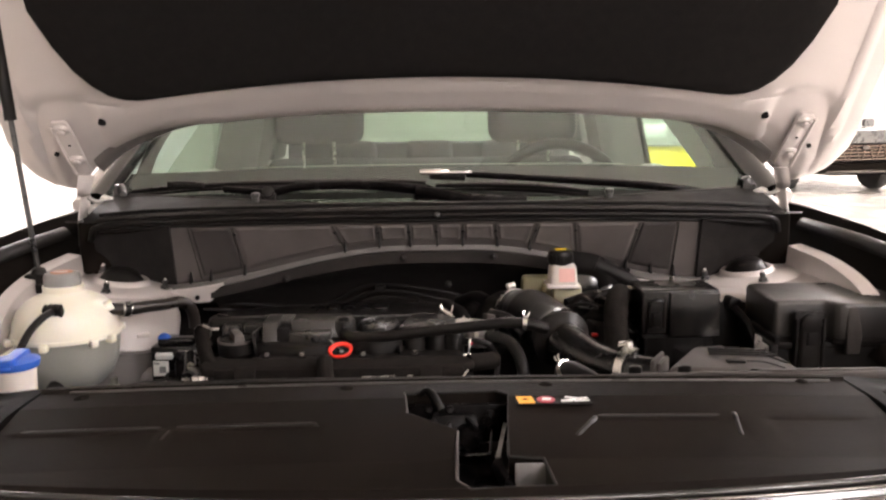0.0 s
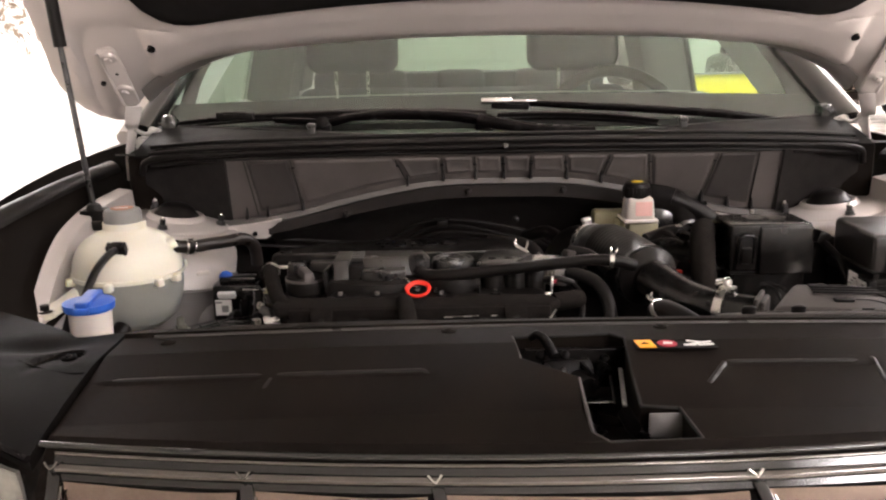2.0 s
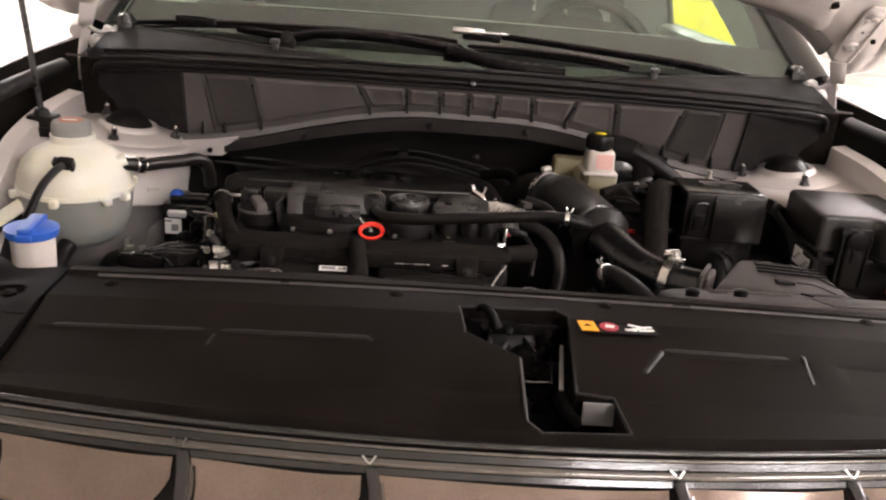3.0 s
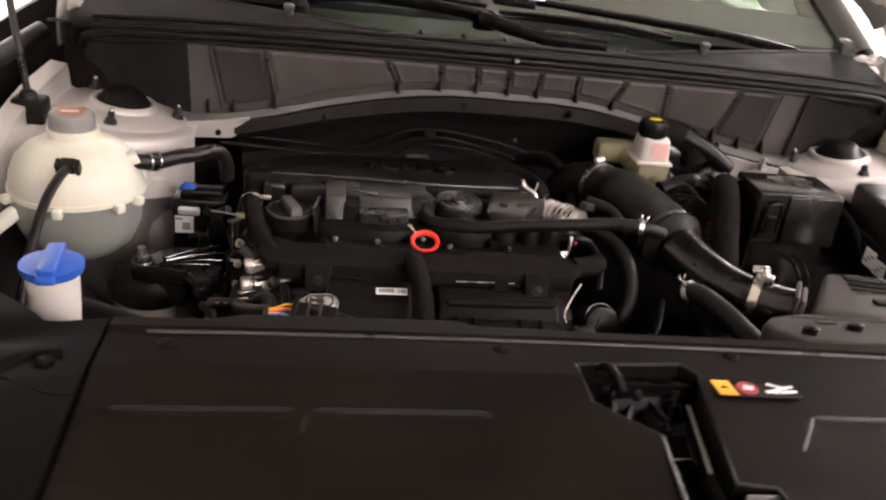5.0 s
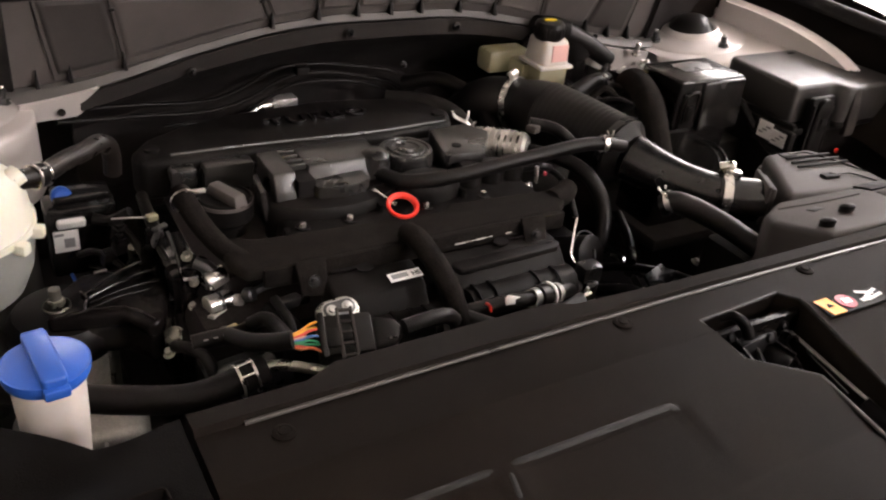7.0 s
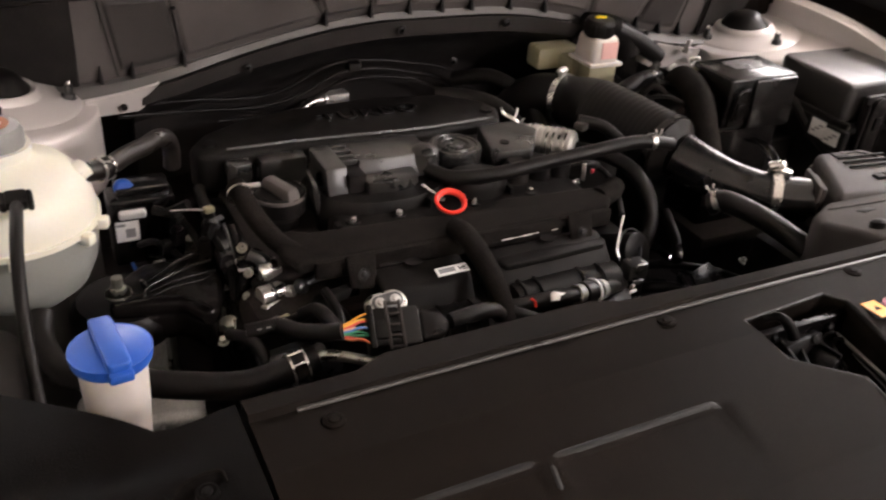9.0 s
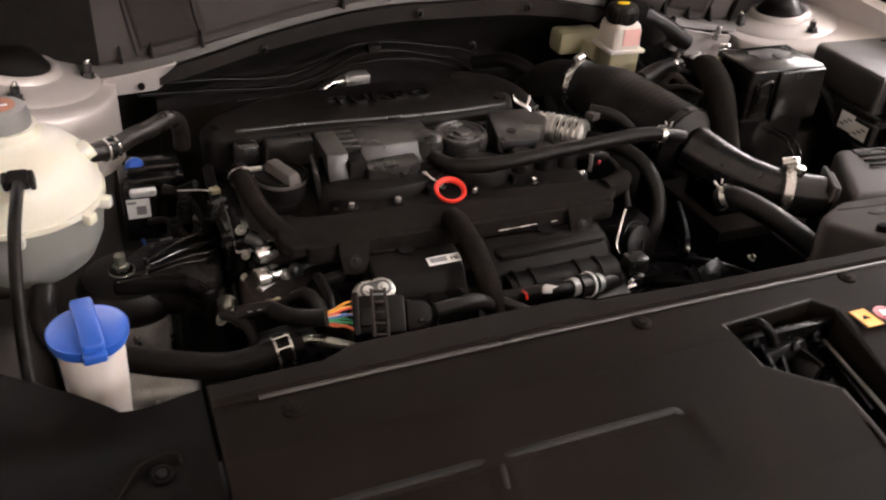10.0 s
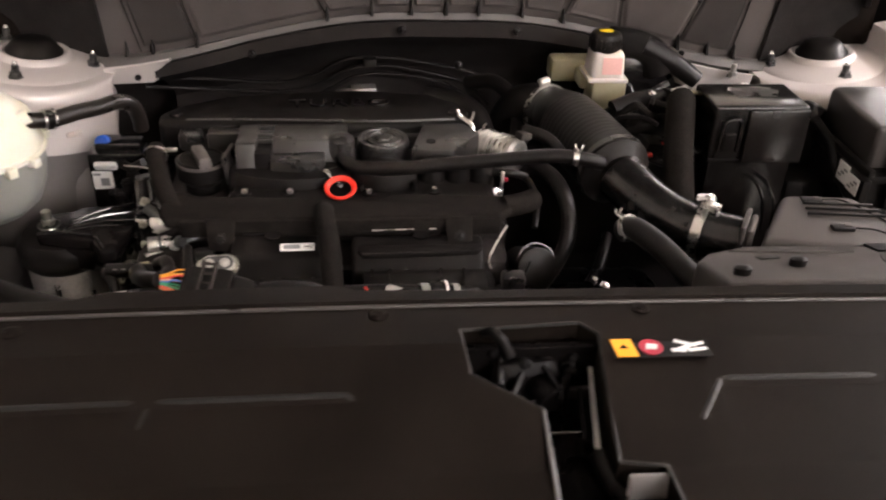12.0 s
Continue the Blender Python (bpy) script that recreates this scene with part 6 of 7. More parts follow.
dt = hose("air_intake_duct", "thick black ribbed rubber air intake duct with steel clamps", duct[:6], 0.040, ((0.37, 0.009, "screw"),), RUBBER, "air duct", duct_shape, 44)
part("duct_collar", ring_at((0.203, 1.268, 0.960), (0.2, -0.97, -0.1), 0.0446, 0.008, 0.0016, 36), PLASTIC_G, dt)
part("smooth_elbow", tube(duct[5:], 0.0275, 24, 12, lambda u: 1.12 - 0.12 * min(1, u * 3)), SHINY, dt, "smooth shiny black rubber elbow")
part("elbow_cuff", tube([(0.268, 1.153, 0.941), (0.282, 1.143, 0.940)], 0.0300, 24, 3), SHINY, dt)
c2 = part("clamp", ring_at((0.276, 1.148, 0.9405), (0.82, -0.56, -0.02), 0.0306, 0.011, 0.0016, 36), STEEL, dt, "bright steel hose clamp with a screw")
part("screw", joined(lathe([(0.0065, -0.010), (0.0065, 0.006), (0.004, 0.009)], (0.279, 1.152, 0.9785), (70, 0, 50), 14), box((0.283, 1.146, 0.972), (0.014, 0.020, 0.008), 0.001, (0, 0, 50))), STEEL, c2)
part("duct_flange", joined(box((0.322, 1.120, 0.944), (0.008, 0.046, 0.046), 0.004, (0, 0, -30)), box((0.316, 1.124, 0.944), (0.006, 0.054, 0.054), 0.004, (0, 0, -30))), LIDGREY, dt, "grey square flange of the air box inlet")
hose("breather_hose", "thin black breather hose with a steel spring clip", [(-0.130, 1.292, 0.966), (-0.112, 1.262, 0.967), (-0.06, 1.248, 0.972), (0.00, 1.245, 0.979), (0.06, 1.243, 0.985), (0.115, 1.240, 0.991), (0.150, 1.236, 0.990), (0.180, 1.238, 0.982)], 0.0085, ((0.84, 0.006, "spring"),))
hose("drain_hose", "black rubber hose with a yellowed spring clip", [(0.190, 1.160, 0.935), (0.200, 1.145, 0.945), (0.225, 1.105, 0.938), (0.255, 1.055, 0.918), (0.285, 1.00, 0.89)], 0.0135, ((0.16, 0.006, "spring"),))
hose("coolant_hose", "black rubber coolant hose curving beside the engine", [(0.085, 1.345, 0.945), (0.112, 1.290, 0.955), (0.130, 1.248, 0.952), (0.140, 1.218, 0.930), (0.138, 1.198, 0.900), (0.120, 1.185, 0.865), (0.095, 1.18, 0.83)], 0.0095)
hose("heater_hose", "black rubber heater hose behind the engine cover", [(-0.01, 1.52, 0.955), (0.03, 1.492, 0.958), (0.055, 1.455, 0.955), (0.062, 1.415, 0.945), (0.060, 1.38, 0.93)], 0.014, ((0.86, 0.007, "spring"),))
hose("heater_hose", "black rubber heater hose behind the engine cover", [(0.06, 1.60, 0.945), (0.095, 1.55, 0.965), (0.118, 1.485, 0.955), (0.112, 1.43, 0.935), (0.105, 1.39, 0.90)], 0.011)
hose("radiator_hose", "thick black lower radiator hose with a steel spring clamp", [(-0.556, 1.232, 0.905), (-0.560, 1.205, 0.892), (-0.545, 1.165, 0.885), (-0.50, 1.130, 0.890), (-0.455, 1.105, 0.890), (-0.405, 1.088, 0.889), (-0.365, 1.088, 0.893), (-0.335, 1.090, 0.897)], 0.0128, ((0.91, 0.007, "wire"),))
part_pipe = thing("coolant_pipe", (-0.33, 1.09, 0.90), "thin dull zinc coolant pipe", "pipe")
part("pipe", tube([(-0.352, 1.090, 0.896), (-0.325, 1.086, 0.902), (-0.285, 1.062, 0.900)], 0.0050, 14, 6), ZINC, part_pipe)
hose("thick_loom_hose", "black foam-wrapped harness tube beside the battery", [(0.335, 1.415, 0.985), (0.322, 1.385, 1.000), (0.305, 1.335, 0.992), (0.298, 1.300, 0.955), (0.300, 1.27, 0.90)], 0.019, (), FOAM)

# pipes against the bulkhead
for pts, r, mt, lab in (
    ([(-0.44, 1.600, 0.952), (-0.33, 1.632, 0.938), (-0.24, 1.640, 0.930), (-0.185, 1.642, 0.940), (-0.130, 1.640, 0.968), (-0.070, 1.640, 0.972), (0.0, 1.642, 0.962), (0.07, 1.648, 0.945), (0.12, 1.655, 0.915)], 0.0032, RUBBER, "black brake line along the bulkhead"),
    ([(-0.43, 1.595, 0.940), (-0.33, 1.622, 0.926), (-0.235, 1.630, 0.919), (-0.175, 1.632, 0.930), (-0.120, 1.630, 0.957), (-0.065, 1.630, 0.962), (0.0, 1.632, 0.950), (0.06, 1.640, 0.930), (0.10, 1.65, 0.89)], 0.0032, RUBBER, "black brake line along the bulkhead"),
    ([(-0.30, 1.610, 0.912), (-0.20, 1.625, 0.908), (-0.155, 1.628, 0.925), (-0.110, 1.625, 0.948), (-0.05, 1.625, 0.950), (0.02, 1.628, 0.936), (0.08, 1.635, 0.90)], 0.0028, RUBBER, "black brake line along the bulkhead")):
    o = solid("brake_line", tube(pts, r, 10, 8), mt, lab, "pipe", "brake lines")
fit_t = thing("refrigerant_fitting", (-0.10, 1.66, 0.90), "bright bent metal pipe with a square fitting", "pipe")
part("bent_pipe", tube([(-0.185, 1.64, 0.850), (-0.172, 1.66, 0.882), (-0.145, 1.675, 0.897), (-0.118, 1.68, 0.898)], 0.0075, 14, 8), STEEL, fit_t)
part("fitting", box((-0.100, 1.682, 0.898), (0.036, 0.024, 0.022), 0.003, (0, 0, 4)), CAST, fit_t)
part("collar", ring_at((-0.120, 1.68, 0.898), (1, 0.1, 0), 0.008, 0.005, 0.004), CAST, fit_t)

part("line_clip", box((-0.092, 1.634, 0.967), (0.020, 0.022, 0.014), 0.003), PLASTIC_D, fit_t)

# sensor tube low in front, and odd bright bolts in the dark
sensor = thing("oil_line", (-0.02, 1.09, 0.88), "black oil line with white rings and a steel clip", "pipe")
part("line", tube([(-0.125, 1.096, 0.900), (-0.08, 1.093, 0.902), (-0.04, 1.094, 0.899), (-0.005, 1.100, 0.893), (0.025, 1.112, 0.884), (0.045, 1.125, 0.872)], 0.0085, 14, 6), RUBBER, sensor)
for p, mt, w, rr in (((-0.041, 1.0942, 0.8990), CREAM_D, 0.009, 0.0090), ((-0.019, 1.0975, 0.8955), WHITE, 0.0028, 0.0128), ((-0.007, 1.0995, 0.8935), CREAM_D, 0.007, 0.0095)):
    part("band", ring_at(p, (1, 0.22, -0.18), rr, w, 0.0016), mt, sensor, "pale plastic ring")
part("collar", ring_at((-0.028, 1.0960, 0.897), (1, 0.2, -0.15), 0.0105, 0.014, 0.002), RUBBER, sensor)
part("clip", prism([(-0.012, -0.006), (0.002, -0.008), (0.004, -0.002), (0.014, 0.0), (0.004, 0.004), (-0.004, 0.007), (-0.010, 0.004)], 0, 0.002, 0.0005, pose(-0.074, 1.088, 0.909, 45, 0, 0) @ Matrix.Diagonal((0.75, 0.75, 1, 1))), CAST, sensor)
part("scrap_clip", joined(box((0.046, 1.108, 0.872), (0.020, 0.004, 0.003), 0.001, (20, 0, 12)), box((0.050, 1.112, 0.876), (0.004, 0.004, 0.008), 0.001, (20, 0, 12))), MILK, sensor, "small pale plastic clip")
part("red_wire", tube([(-0.104, 1.091, 0.910), (-0.101, 1.087, 0.908), (-0.100, 1.085, 0.902)], 0.0014, 6, 4), RED, sensor)
part("tail_pipe", tube([(0.045, 1.125, 0.872), (0.055, 1.15, 0.862), (0.06, 1.17, 0.84)], 0.008, 12, 4), DARKSTEEL, sensor)
low = thing("gearbox", (0.16, 1.20, 0.60), "dark gearbox housing low beside the engine", "gearbox")
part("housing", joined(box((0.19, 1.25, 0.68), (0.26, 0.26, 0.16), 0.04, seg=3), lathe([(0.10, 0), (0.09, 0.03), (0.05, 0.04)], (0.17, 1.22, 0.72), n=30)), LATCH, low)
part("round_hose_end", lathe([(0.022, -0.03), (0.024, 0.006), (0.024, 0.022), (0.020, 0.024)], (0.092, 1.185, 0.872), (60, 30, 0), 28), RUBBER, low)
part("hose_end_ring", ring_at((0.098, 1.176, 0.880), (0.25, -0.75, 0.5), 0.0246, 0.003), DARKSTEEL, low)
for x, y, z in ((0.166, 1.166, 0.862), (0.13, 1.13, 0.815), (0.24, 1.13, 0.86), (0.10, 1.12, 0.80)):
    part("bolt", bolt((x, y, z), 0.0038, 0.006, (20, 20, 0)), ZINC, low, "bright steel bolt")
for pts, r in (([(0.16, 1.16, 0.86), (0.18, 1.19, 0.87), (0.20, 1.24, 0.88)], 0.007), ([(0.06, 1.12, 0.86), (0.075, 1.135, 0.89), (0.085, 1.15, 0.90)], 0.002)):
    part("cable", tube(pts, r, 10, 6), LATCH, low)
part("sensor", joined(box((0.062, 1.128, 0.888), (0.026, 0.02, 0.022), 0.003), box((0.060, 1.122, 0.866), (0.018, 0.018, 0.03), 0.003)), PLASTIC_G, low, "grey sensor plug")
for x, y in ((-0.02, 1.09), (0.02, 1.085), (0.048, 1.09), (0.07, 1.10)):
    part("bolt", bolt((x, y, 0.838), 0.005, 0.008), STEEL, low)

# engine mount: ribbed bracket, rubber cup
mount = thing("engine_mount", (-0.45, 1.24, 0.82), "glossy black ribbed engine mount bracket", "engine mount")
part("bracket_plate", prism([(-0.496, 1.250), (-0.490, 1.285), (-0.455, 1.318), (-0.388, 1.320), (-0.380, 1.262), (-0.394, 1.212), (-0.410, 1.206), (-0.428, 1.236), (-0.462, 1.243)], 0.868, 0.888, 0.006, None, 3), SATIN, mount)
for a, b, w in (((-0.460, 1.276), (-0.392, 1.318), 0.003), ((-0.456, 1.270), (-0.386, 1.296), 0.003), ((-0.455, 1.262), (-0.384, 1.276), 0.003), ((-0.462, 1.250), (-0.400, 1.262), 0.0024), ((-0.462, 1.248), (-0.455, 1.266), 0.003), ((-0.455, 1.266), (-0.460, 1.280), 0.003), ((-0.490, 1.246), (-0.425, 1.240), 0.003), ((-0.425, 1.240), (-0.404, 1.208), 0.003)):
    part("bracket_rib", tube([(*a, 0.889), ((a[0] + b[0]) / 2, (a[1] + b[1]) / 2, 0.893), (*b, 0.891)], w * 0.55, 8, 6), GLOSS, mount)
part("bracket_front", prism([(-0.492, 1.248), (-0.428, 1.238), (-0.408, 1.206), (-0.396, 1.212), (-0.392, 1.25), (-0.45, 1.27)], 0.838, 0.872, 0.006, None, 3), SATIN, mount)
part("mount_bolt", joined(bolt((-0.484, 1.268, 0.888), 0.0085, 0.008), lathe([(0.0055, 0), (0.0055, 0.020), (0.004, 0.021)], (-0.484, 1.268, 0.888), n=14), lathe([(0.013, 0), (0.012, 0.002)], (-0.484, 1.268, 0.888), n=22)), ZINC, mount, "dull steel mount bolt")
part("mount_cup", lathe([(0.049, 0.832), (0.055, 0.840), (0.055, 0.858), (0.047, 0.869), (0.025, 0.872)], (-0.478, 1.288, 0), n=44), RUBBER, mount, "black rubber mount cup")
can = part("mount_can", lathe([(0.046, 0.66), (0.048, 0.834), (0.045, 0.838)], (-0.478, 1.288, 0), n=44), CAST, mount, "cast aluminium mount can")
for p, s in (((-0.444, 1.254, 0.795), 0.075), ((-0.480, 1.240, 0.80), 0.04)):
    part("can_edge", box(p, (0.007, 0.004, s), 0.001, (0, 0, -35)), STEEL, can, "bright metal edge")
rly = thing("relay_box", (-0.455, 1.42, 0.84), "black relay box with white labels and a blue plug", "relay box")
part("case", box((-0.435, 1.428, 0.875), (0.075, 0.045, 0.085), 0.005), GLOSS, rly)
part("case_top", box((-0.432, 1.43, 0.922), (0.06, 0.036, 0.014), 0.004), GLOSS, rly)
lab1 = part("white_label", box((-0.455, 1.4035, 0.880), (0.026, 0.0015, 0.026), 0.0), WHITE, rly, "white printed label")
part("print_block", box((-0.452, 1.4022, 0.878), (0.011, 0.001, 0.011), 0), GREYPRINT, lab1)
part("print_bar", box((-0.462, 1.4022, 0.889), (0.010, 0.001, 0.003), 0), GREYPRINT, lab1)
part("folded_label", box((-0.448, 1.402, 0.902), (0.030, 0.008, 0.012), 0.003, (25, 0, 0)), WHITE, rly)
part("blue_plug", lathe([(0.009, -0.009), (0.011, -0.004), (0.011, 0.006), (0.007, 0.010)], (-0.452, 1.425, 0.925), (70, 0, 0), 20), BLUE, rly, "blue plug")
part("lead", tube([(-0.425, 1.40, 0.905), (-0.41, 1.39, 0.905), (-0.39, 1.375, 0.92)], 0.006, 8, 5), RUBBER, rly)

# ---- coolant reservoir ----
RC = (-0.568, 1.310)
res = thing("coolant_reservoir", (*RC, 0.885), "round cream translucent coolant reservoir with grey cap", "reservoir")
SEAM = 0.970
part("upper_shell", lathe([(0.0795, SEAM), (0.0795, SEAM + 0.006), (0.0775, 0.992), (0.0705, 1.009), (0.058, 1.022), (0.043, 1.030), (0.034, 1.032), (0.0305, 1.036), (0.0305, 1.046)], (*RC, 0), n=56), CREAM, res, "cream translucent upper shell")
part("lower_shell", lathe([(0.030, 0.884), (0.048, 0.888), (0.064, 0.902), (0.074, 0.925), (0.078, 0.950), (0.0785, SEAM)], (*RC, 0), n=56), CREAM_D, res, "greyish lower shell")
part("seam", ring_at((*RC, SEAM), (0, 0, 1), 0.0785, 0.006, 0.0035, 56), CREAM, res)
part("foot", joined(tube([(-0.628, 1.262, 0.950), (-0.645, 1.240, 0.938), (-0.660, 1.222, 0.930)], 0.010, 10, 5, None, 0.6), lathe([(0.014, -0.004), (0.014, 0.004)], (-0.660, 1.222, 0.930), n=20)), CREAM, res, "cream mounting foot")
part("foot_bolt", bolt((-0.660, 1.222, 0.934), 0.007, 0.010), RUBBER, res)
for a in (-20, 40, 150, 215, 270, 318):
    ca = radians(a)
    part("seam_tab", box((RC[0] + 0.084 * math.cos(ca), RC[1] + 0.084 * math.sin(ca), SEAM - 0.004), (0.014, 0.012, 0.012), 0.003, (0, 0, a)), CREAM, res)
rcap = part("cap", lathe([(0.0262, 1.036), (0.0275, 1.040), (0.0272, 1.060), (0.0250, 1.0645), (0.020, 1.066)], (RC[0] - 0.001, RC[1], 0), n=14), GREYCAP, res, "grey screw cap with a faceted rim")
part("cap_sticker", lathe([(0.0165, 1.0655), (0.0165, 1.0668), (0.001, 1.0670)], (RC[0] - 0.001, RC[1], 0), n=28), FADED, rcap, "faded orange sticker on the cap")
part("sticker_bar", box((RC[0] - 0.001, RC[1] - 0.004, 1.0674), (0.020, 0.003, 0.0008), 0, (0, 0, 8)), WHITE, rcap)
part("outlet", tube([(-0.512, 1.302, 1.004), (-0.495, 1.312, 1.011)], 0.011, 14, 3), CREAM, res)
part("hose_joint", joined(box((-0.558, 1.248, 1.018), (0.020, 0.016, 0.018), 0.004, (30, 0, 0)), box((-0.569, 1.247, 1.016), (0.006, 0.014, 0.024), 0.003, (30, 0, 0)), box((-0.547, 1.247, 1.016), (0.006, 0.014, 0.024), 0.003, (30, 0, 0))), RUBBER, res, "black quick connector")
hose("vent_hose", "thin black vent hose on the coolant reservoir", [(-0.558, 1.246, 1.018), (-0.560, 1.215, 1.016), (-0.564, 1.175, 1.002), (-0.567, 1.130, 0.969), (-0.567, 1.09, 0.935), (-0.564, 1.05, 0.90)], 0.0055)
hose("reservoir_hose", "black rubber hose with a steel clip beside the reservoir", [(-0.505, 1.305, 1.008), (-0.475, 1.325, 1.002), (-0.452, 1.352, 1.000), (-0.430, 1.371, 0.999), (-0.413, 1.388, 0.999), (-0.401, 1.403, 0.988), (-0.397, 1.411, 0.970), (-0.397, 1.416, 0.950)], 0.0098, ((0.13, 0.006, "wire"),), BROWNRUBBER)

# ---- washer filler ----
wash = thing("washer_filler", (-0.512, 1.025, 0.90), "white washer fluid filler neck with a blue cap", "washer filler")
part("neck", lathe([(0.018, 0.86), (0.0205, 0.91), (0.0232, 0.96), (0.0242, 0.992), (0.0245, 1.002)], (-0.512, 1.025, 0), n=40), MILK, wash, "milky white filler neck")
wc = part("cap", lathe([(0.0278, 0.9985), (0.0287, 1.001), (0.0289, 1.005), (0.0278, 1.0078), (0.022, 1.0096), (0.0, 1.0106)], (-0.512, 1.025, 0), n=56), BLUE, wash, "bright blue plastic cap")
part("cap_grip", prism([(-0.029, -0.0085), (0.027, -0.0085), (0.030, -0.006), (0.030, 0.006), (0.027, 0.0085), (-0.029, 0.0085)], 1.006, 1.0145, 0.0025, pose(-0.512, 1.025, 0, 0, 0, -84), 3), BLUE, wc)
part("cap_tab", box((-0.512 + 0.003, 1.025 - 0.0305, 1.004), (0.017, 0.007, 0.008), 0.002, (0, 0, 6)), BLUE, wc)
part("cap_tab", box((-0.512 - 0.003, 1.025 + 0.0305, 1.008), (0.016, 0.006, 0.010), 0.002, (0, 0, 6)), BLUE, wc)
part("cap_edge", ring_at((-0.512, 1.025, 1.006), (0, 0, 1), 0.0274, 0.0036, 0.0018, 56), BLUE, wc)

# ---- brake fluid reservoir ----
br = thing("brake_reservoir", (0.250, 1.50, 0.95), "milky brake fluid reservoir with a black cap", "reservoir")
part("tank", box((0.254, 1.500, 1.012), (0.050, 0.054, 0.044), 0.009, seg=3, taper=0.88), MILK, br, "milky plastic tank")
part("tank_rim", box((0.254, 1.500, 0.993), (0.058, 0.060, 0.006), 0.002), MILK, br)
part("tank_base", box((0.262, 1.510, 0.965), (0.052, 0.050, 0.055), 0.008), AMBER, br, "yellowish clear lower tank")
part("tank_wing", joined(box((0.226, 1.572, 0.978), (0.075, 0.040, 0.036), 0.008), box((0.245, 1.545, 0.975), (0.040, 0.060, 0.024), 0.006)), AMBER, br)
part("pink_label", box((0.258, 1.4742, 1.014), (0.028, 0.002, 0.024), 0.0, (-4, 0, 0)), PINK, br, "faded pink label")
bc = part("cap", lathe([(0.020, 1.030), (0.0225, 1.034), (0.0225, 1.050), (0.020, 1.055), (0.015, 1.057)], (0.250, 1.498, 0), n=36), RUBBER, br, "black screw cap")
for i in range(18):
    a = 2 * math.pi * i / 18
    part("cap_rib", box((0.250 + 0.0228 * math.cos(a), 1.498 + 0.0228 * math.sin(a), 1.042), (0.0016, 0.003, 0.014), 0, (0, 0, math.degrees(a))), RUBBER, bc)
part("cap_print", lathe([(0.010, 1.057), (0.010, 1.0582)], (0.250, 1.498, 0), n=24, squash=0.55), YELLOW, bc, "yellow print on the cap")
br.location += Vector((-0.010, 0.0, 0.004))
booster = thing("brake_booster", (0.30, 1.56, 0.90), "black round brake booster against the bulkhead", "brake booster")
part("drum", lathe([(0.075, -0.04), (0.085, 0.0), (0.080, 0.03), (0.05, 0.05)], (0.31, 1.60, 0.95), (90, 0, 0), 44), GLOSS, booster)
part("master_cylinder", tube([(0.30, 1.57, 0.945), (0.29, 1.50, 0.945), (0.285, 1.44, 0.94)], 0.020, 14, 5), GLOSS, booster)
part("booster_pad", tube([(0.265, 1.565, 1.026), (0.31, 1.560, 1.020), (0.335, 1.555, 1.005), (0.345, 1.550, 0.98)], 0.022, 14, 6), FELT, booster)
part("booster_pad", tube([(0.315, 1.555, 1.020), (0.360, 1.545, 1.000), (0.400, 1.535, 0.975)], 0.019, 14, 6, lambda u: 1 - 0.3 * u), RUBBER, booster)
part("loom", tube([(0.24, 1.42, 0.975), (0.28, 1.43, 0.985), (0.33, 1.44, 0.985), (0.38, 1.45, 0.975)], 0.013, 12, 6), RUBBER, booster, "black taped wiring loom")
part("loom", tube([(0.26, 1.40, 0.955), (0.30, 1.39, 0.965), (0.36, 1.42, 0.965), (0.42, 1.47, 0.96)], 0.016, 12, 6), RUBBER, booster)
part("loom_clip", box((0.335, 1.432, 1.000), (0.03, 0.006, 0.006), 0.001, (0, 0, 30)), CAST, booster)
for p in ((0.28, 1.36, 0.945), (0.32, 1.37, 0.93), (0.25, 1.37, 0.93)):
    part("plug", box(p, (0.04, 0.03, 0.03), 0.006, (10, 15, 20)), PLASTIC_D, booster)
part("red_mark", box((0.272, 1.338, 0.945), (0.010, 0.008, 0.004), 0.001), RED, booster)

# ---- battery ----
bat = thing("battery", (0.41, 1.35, 0.80), "black car battery with a glossy terminal cover", "battery")
part("case", box((0.405, 1.360, 0.880), (0.114, 0.080, 0.20), 0.006), BATTERY, bat)
cov = part("terminal_cover", joined(box((0.405, 1.3575, 0.985), (0.124, 0.083, 0.074), 0.0040, seg=3), box((0.4265, 1.3135, 0.982), (0.081, 0.007, 0.073), 0.0030, (-3, 0, 0), 3)), BATTERY, bat, "glossy black terminal cover")
part("cover_lip", box((0.405, 1.3575, 0.946), (0.120, 0.079, 0.006), 0.002), PLASTIC_D, cov)
part("latch_panel", box((0.3655, 1.3135, 0.978), (0.030, 0.003, 0.052), 0.003), PLASTIC_D, cov)
part("latch_loop", tube([(0.354, 1.311, 0.962), (0.354, 1.3105, 0.992), (0.358, 1.3105, 1.004), (0.373, 1.3105, 1.006), (0.377, 1.3105, 0.998), (0.377, 1.311, 0.962)], 0.0020, 8, 5), BATTERY, cov)
part("front_latch", joined(box((0.3655, 1.311, 0.975), (0.016, 0.006, 0.026), 0.003), box((0.3655, 1.3095, 0.984), (0.010, 0.004, 0.006), 0.0015)), PLASTIC_D, bat)
part("warning_label", prism([(-0.030, -0.016), (0.024, -0.018), (0.036, 0.004), (0.014, 0.020), (-0.030, 0.016)], 0, 0.0006, 0, pose(0.410, 1.366, 1.0222)), BROWNRUBBER, cov, "dark brown sticker")
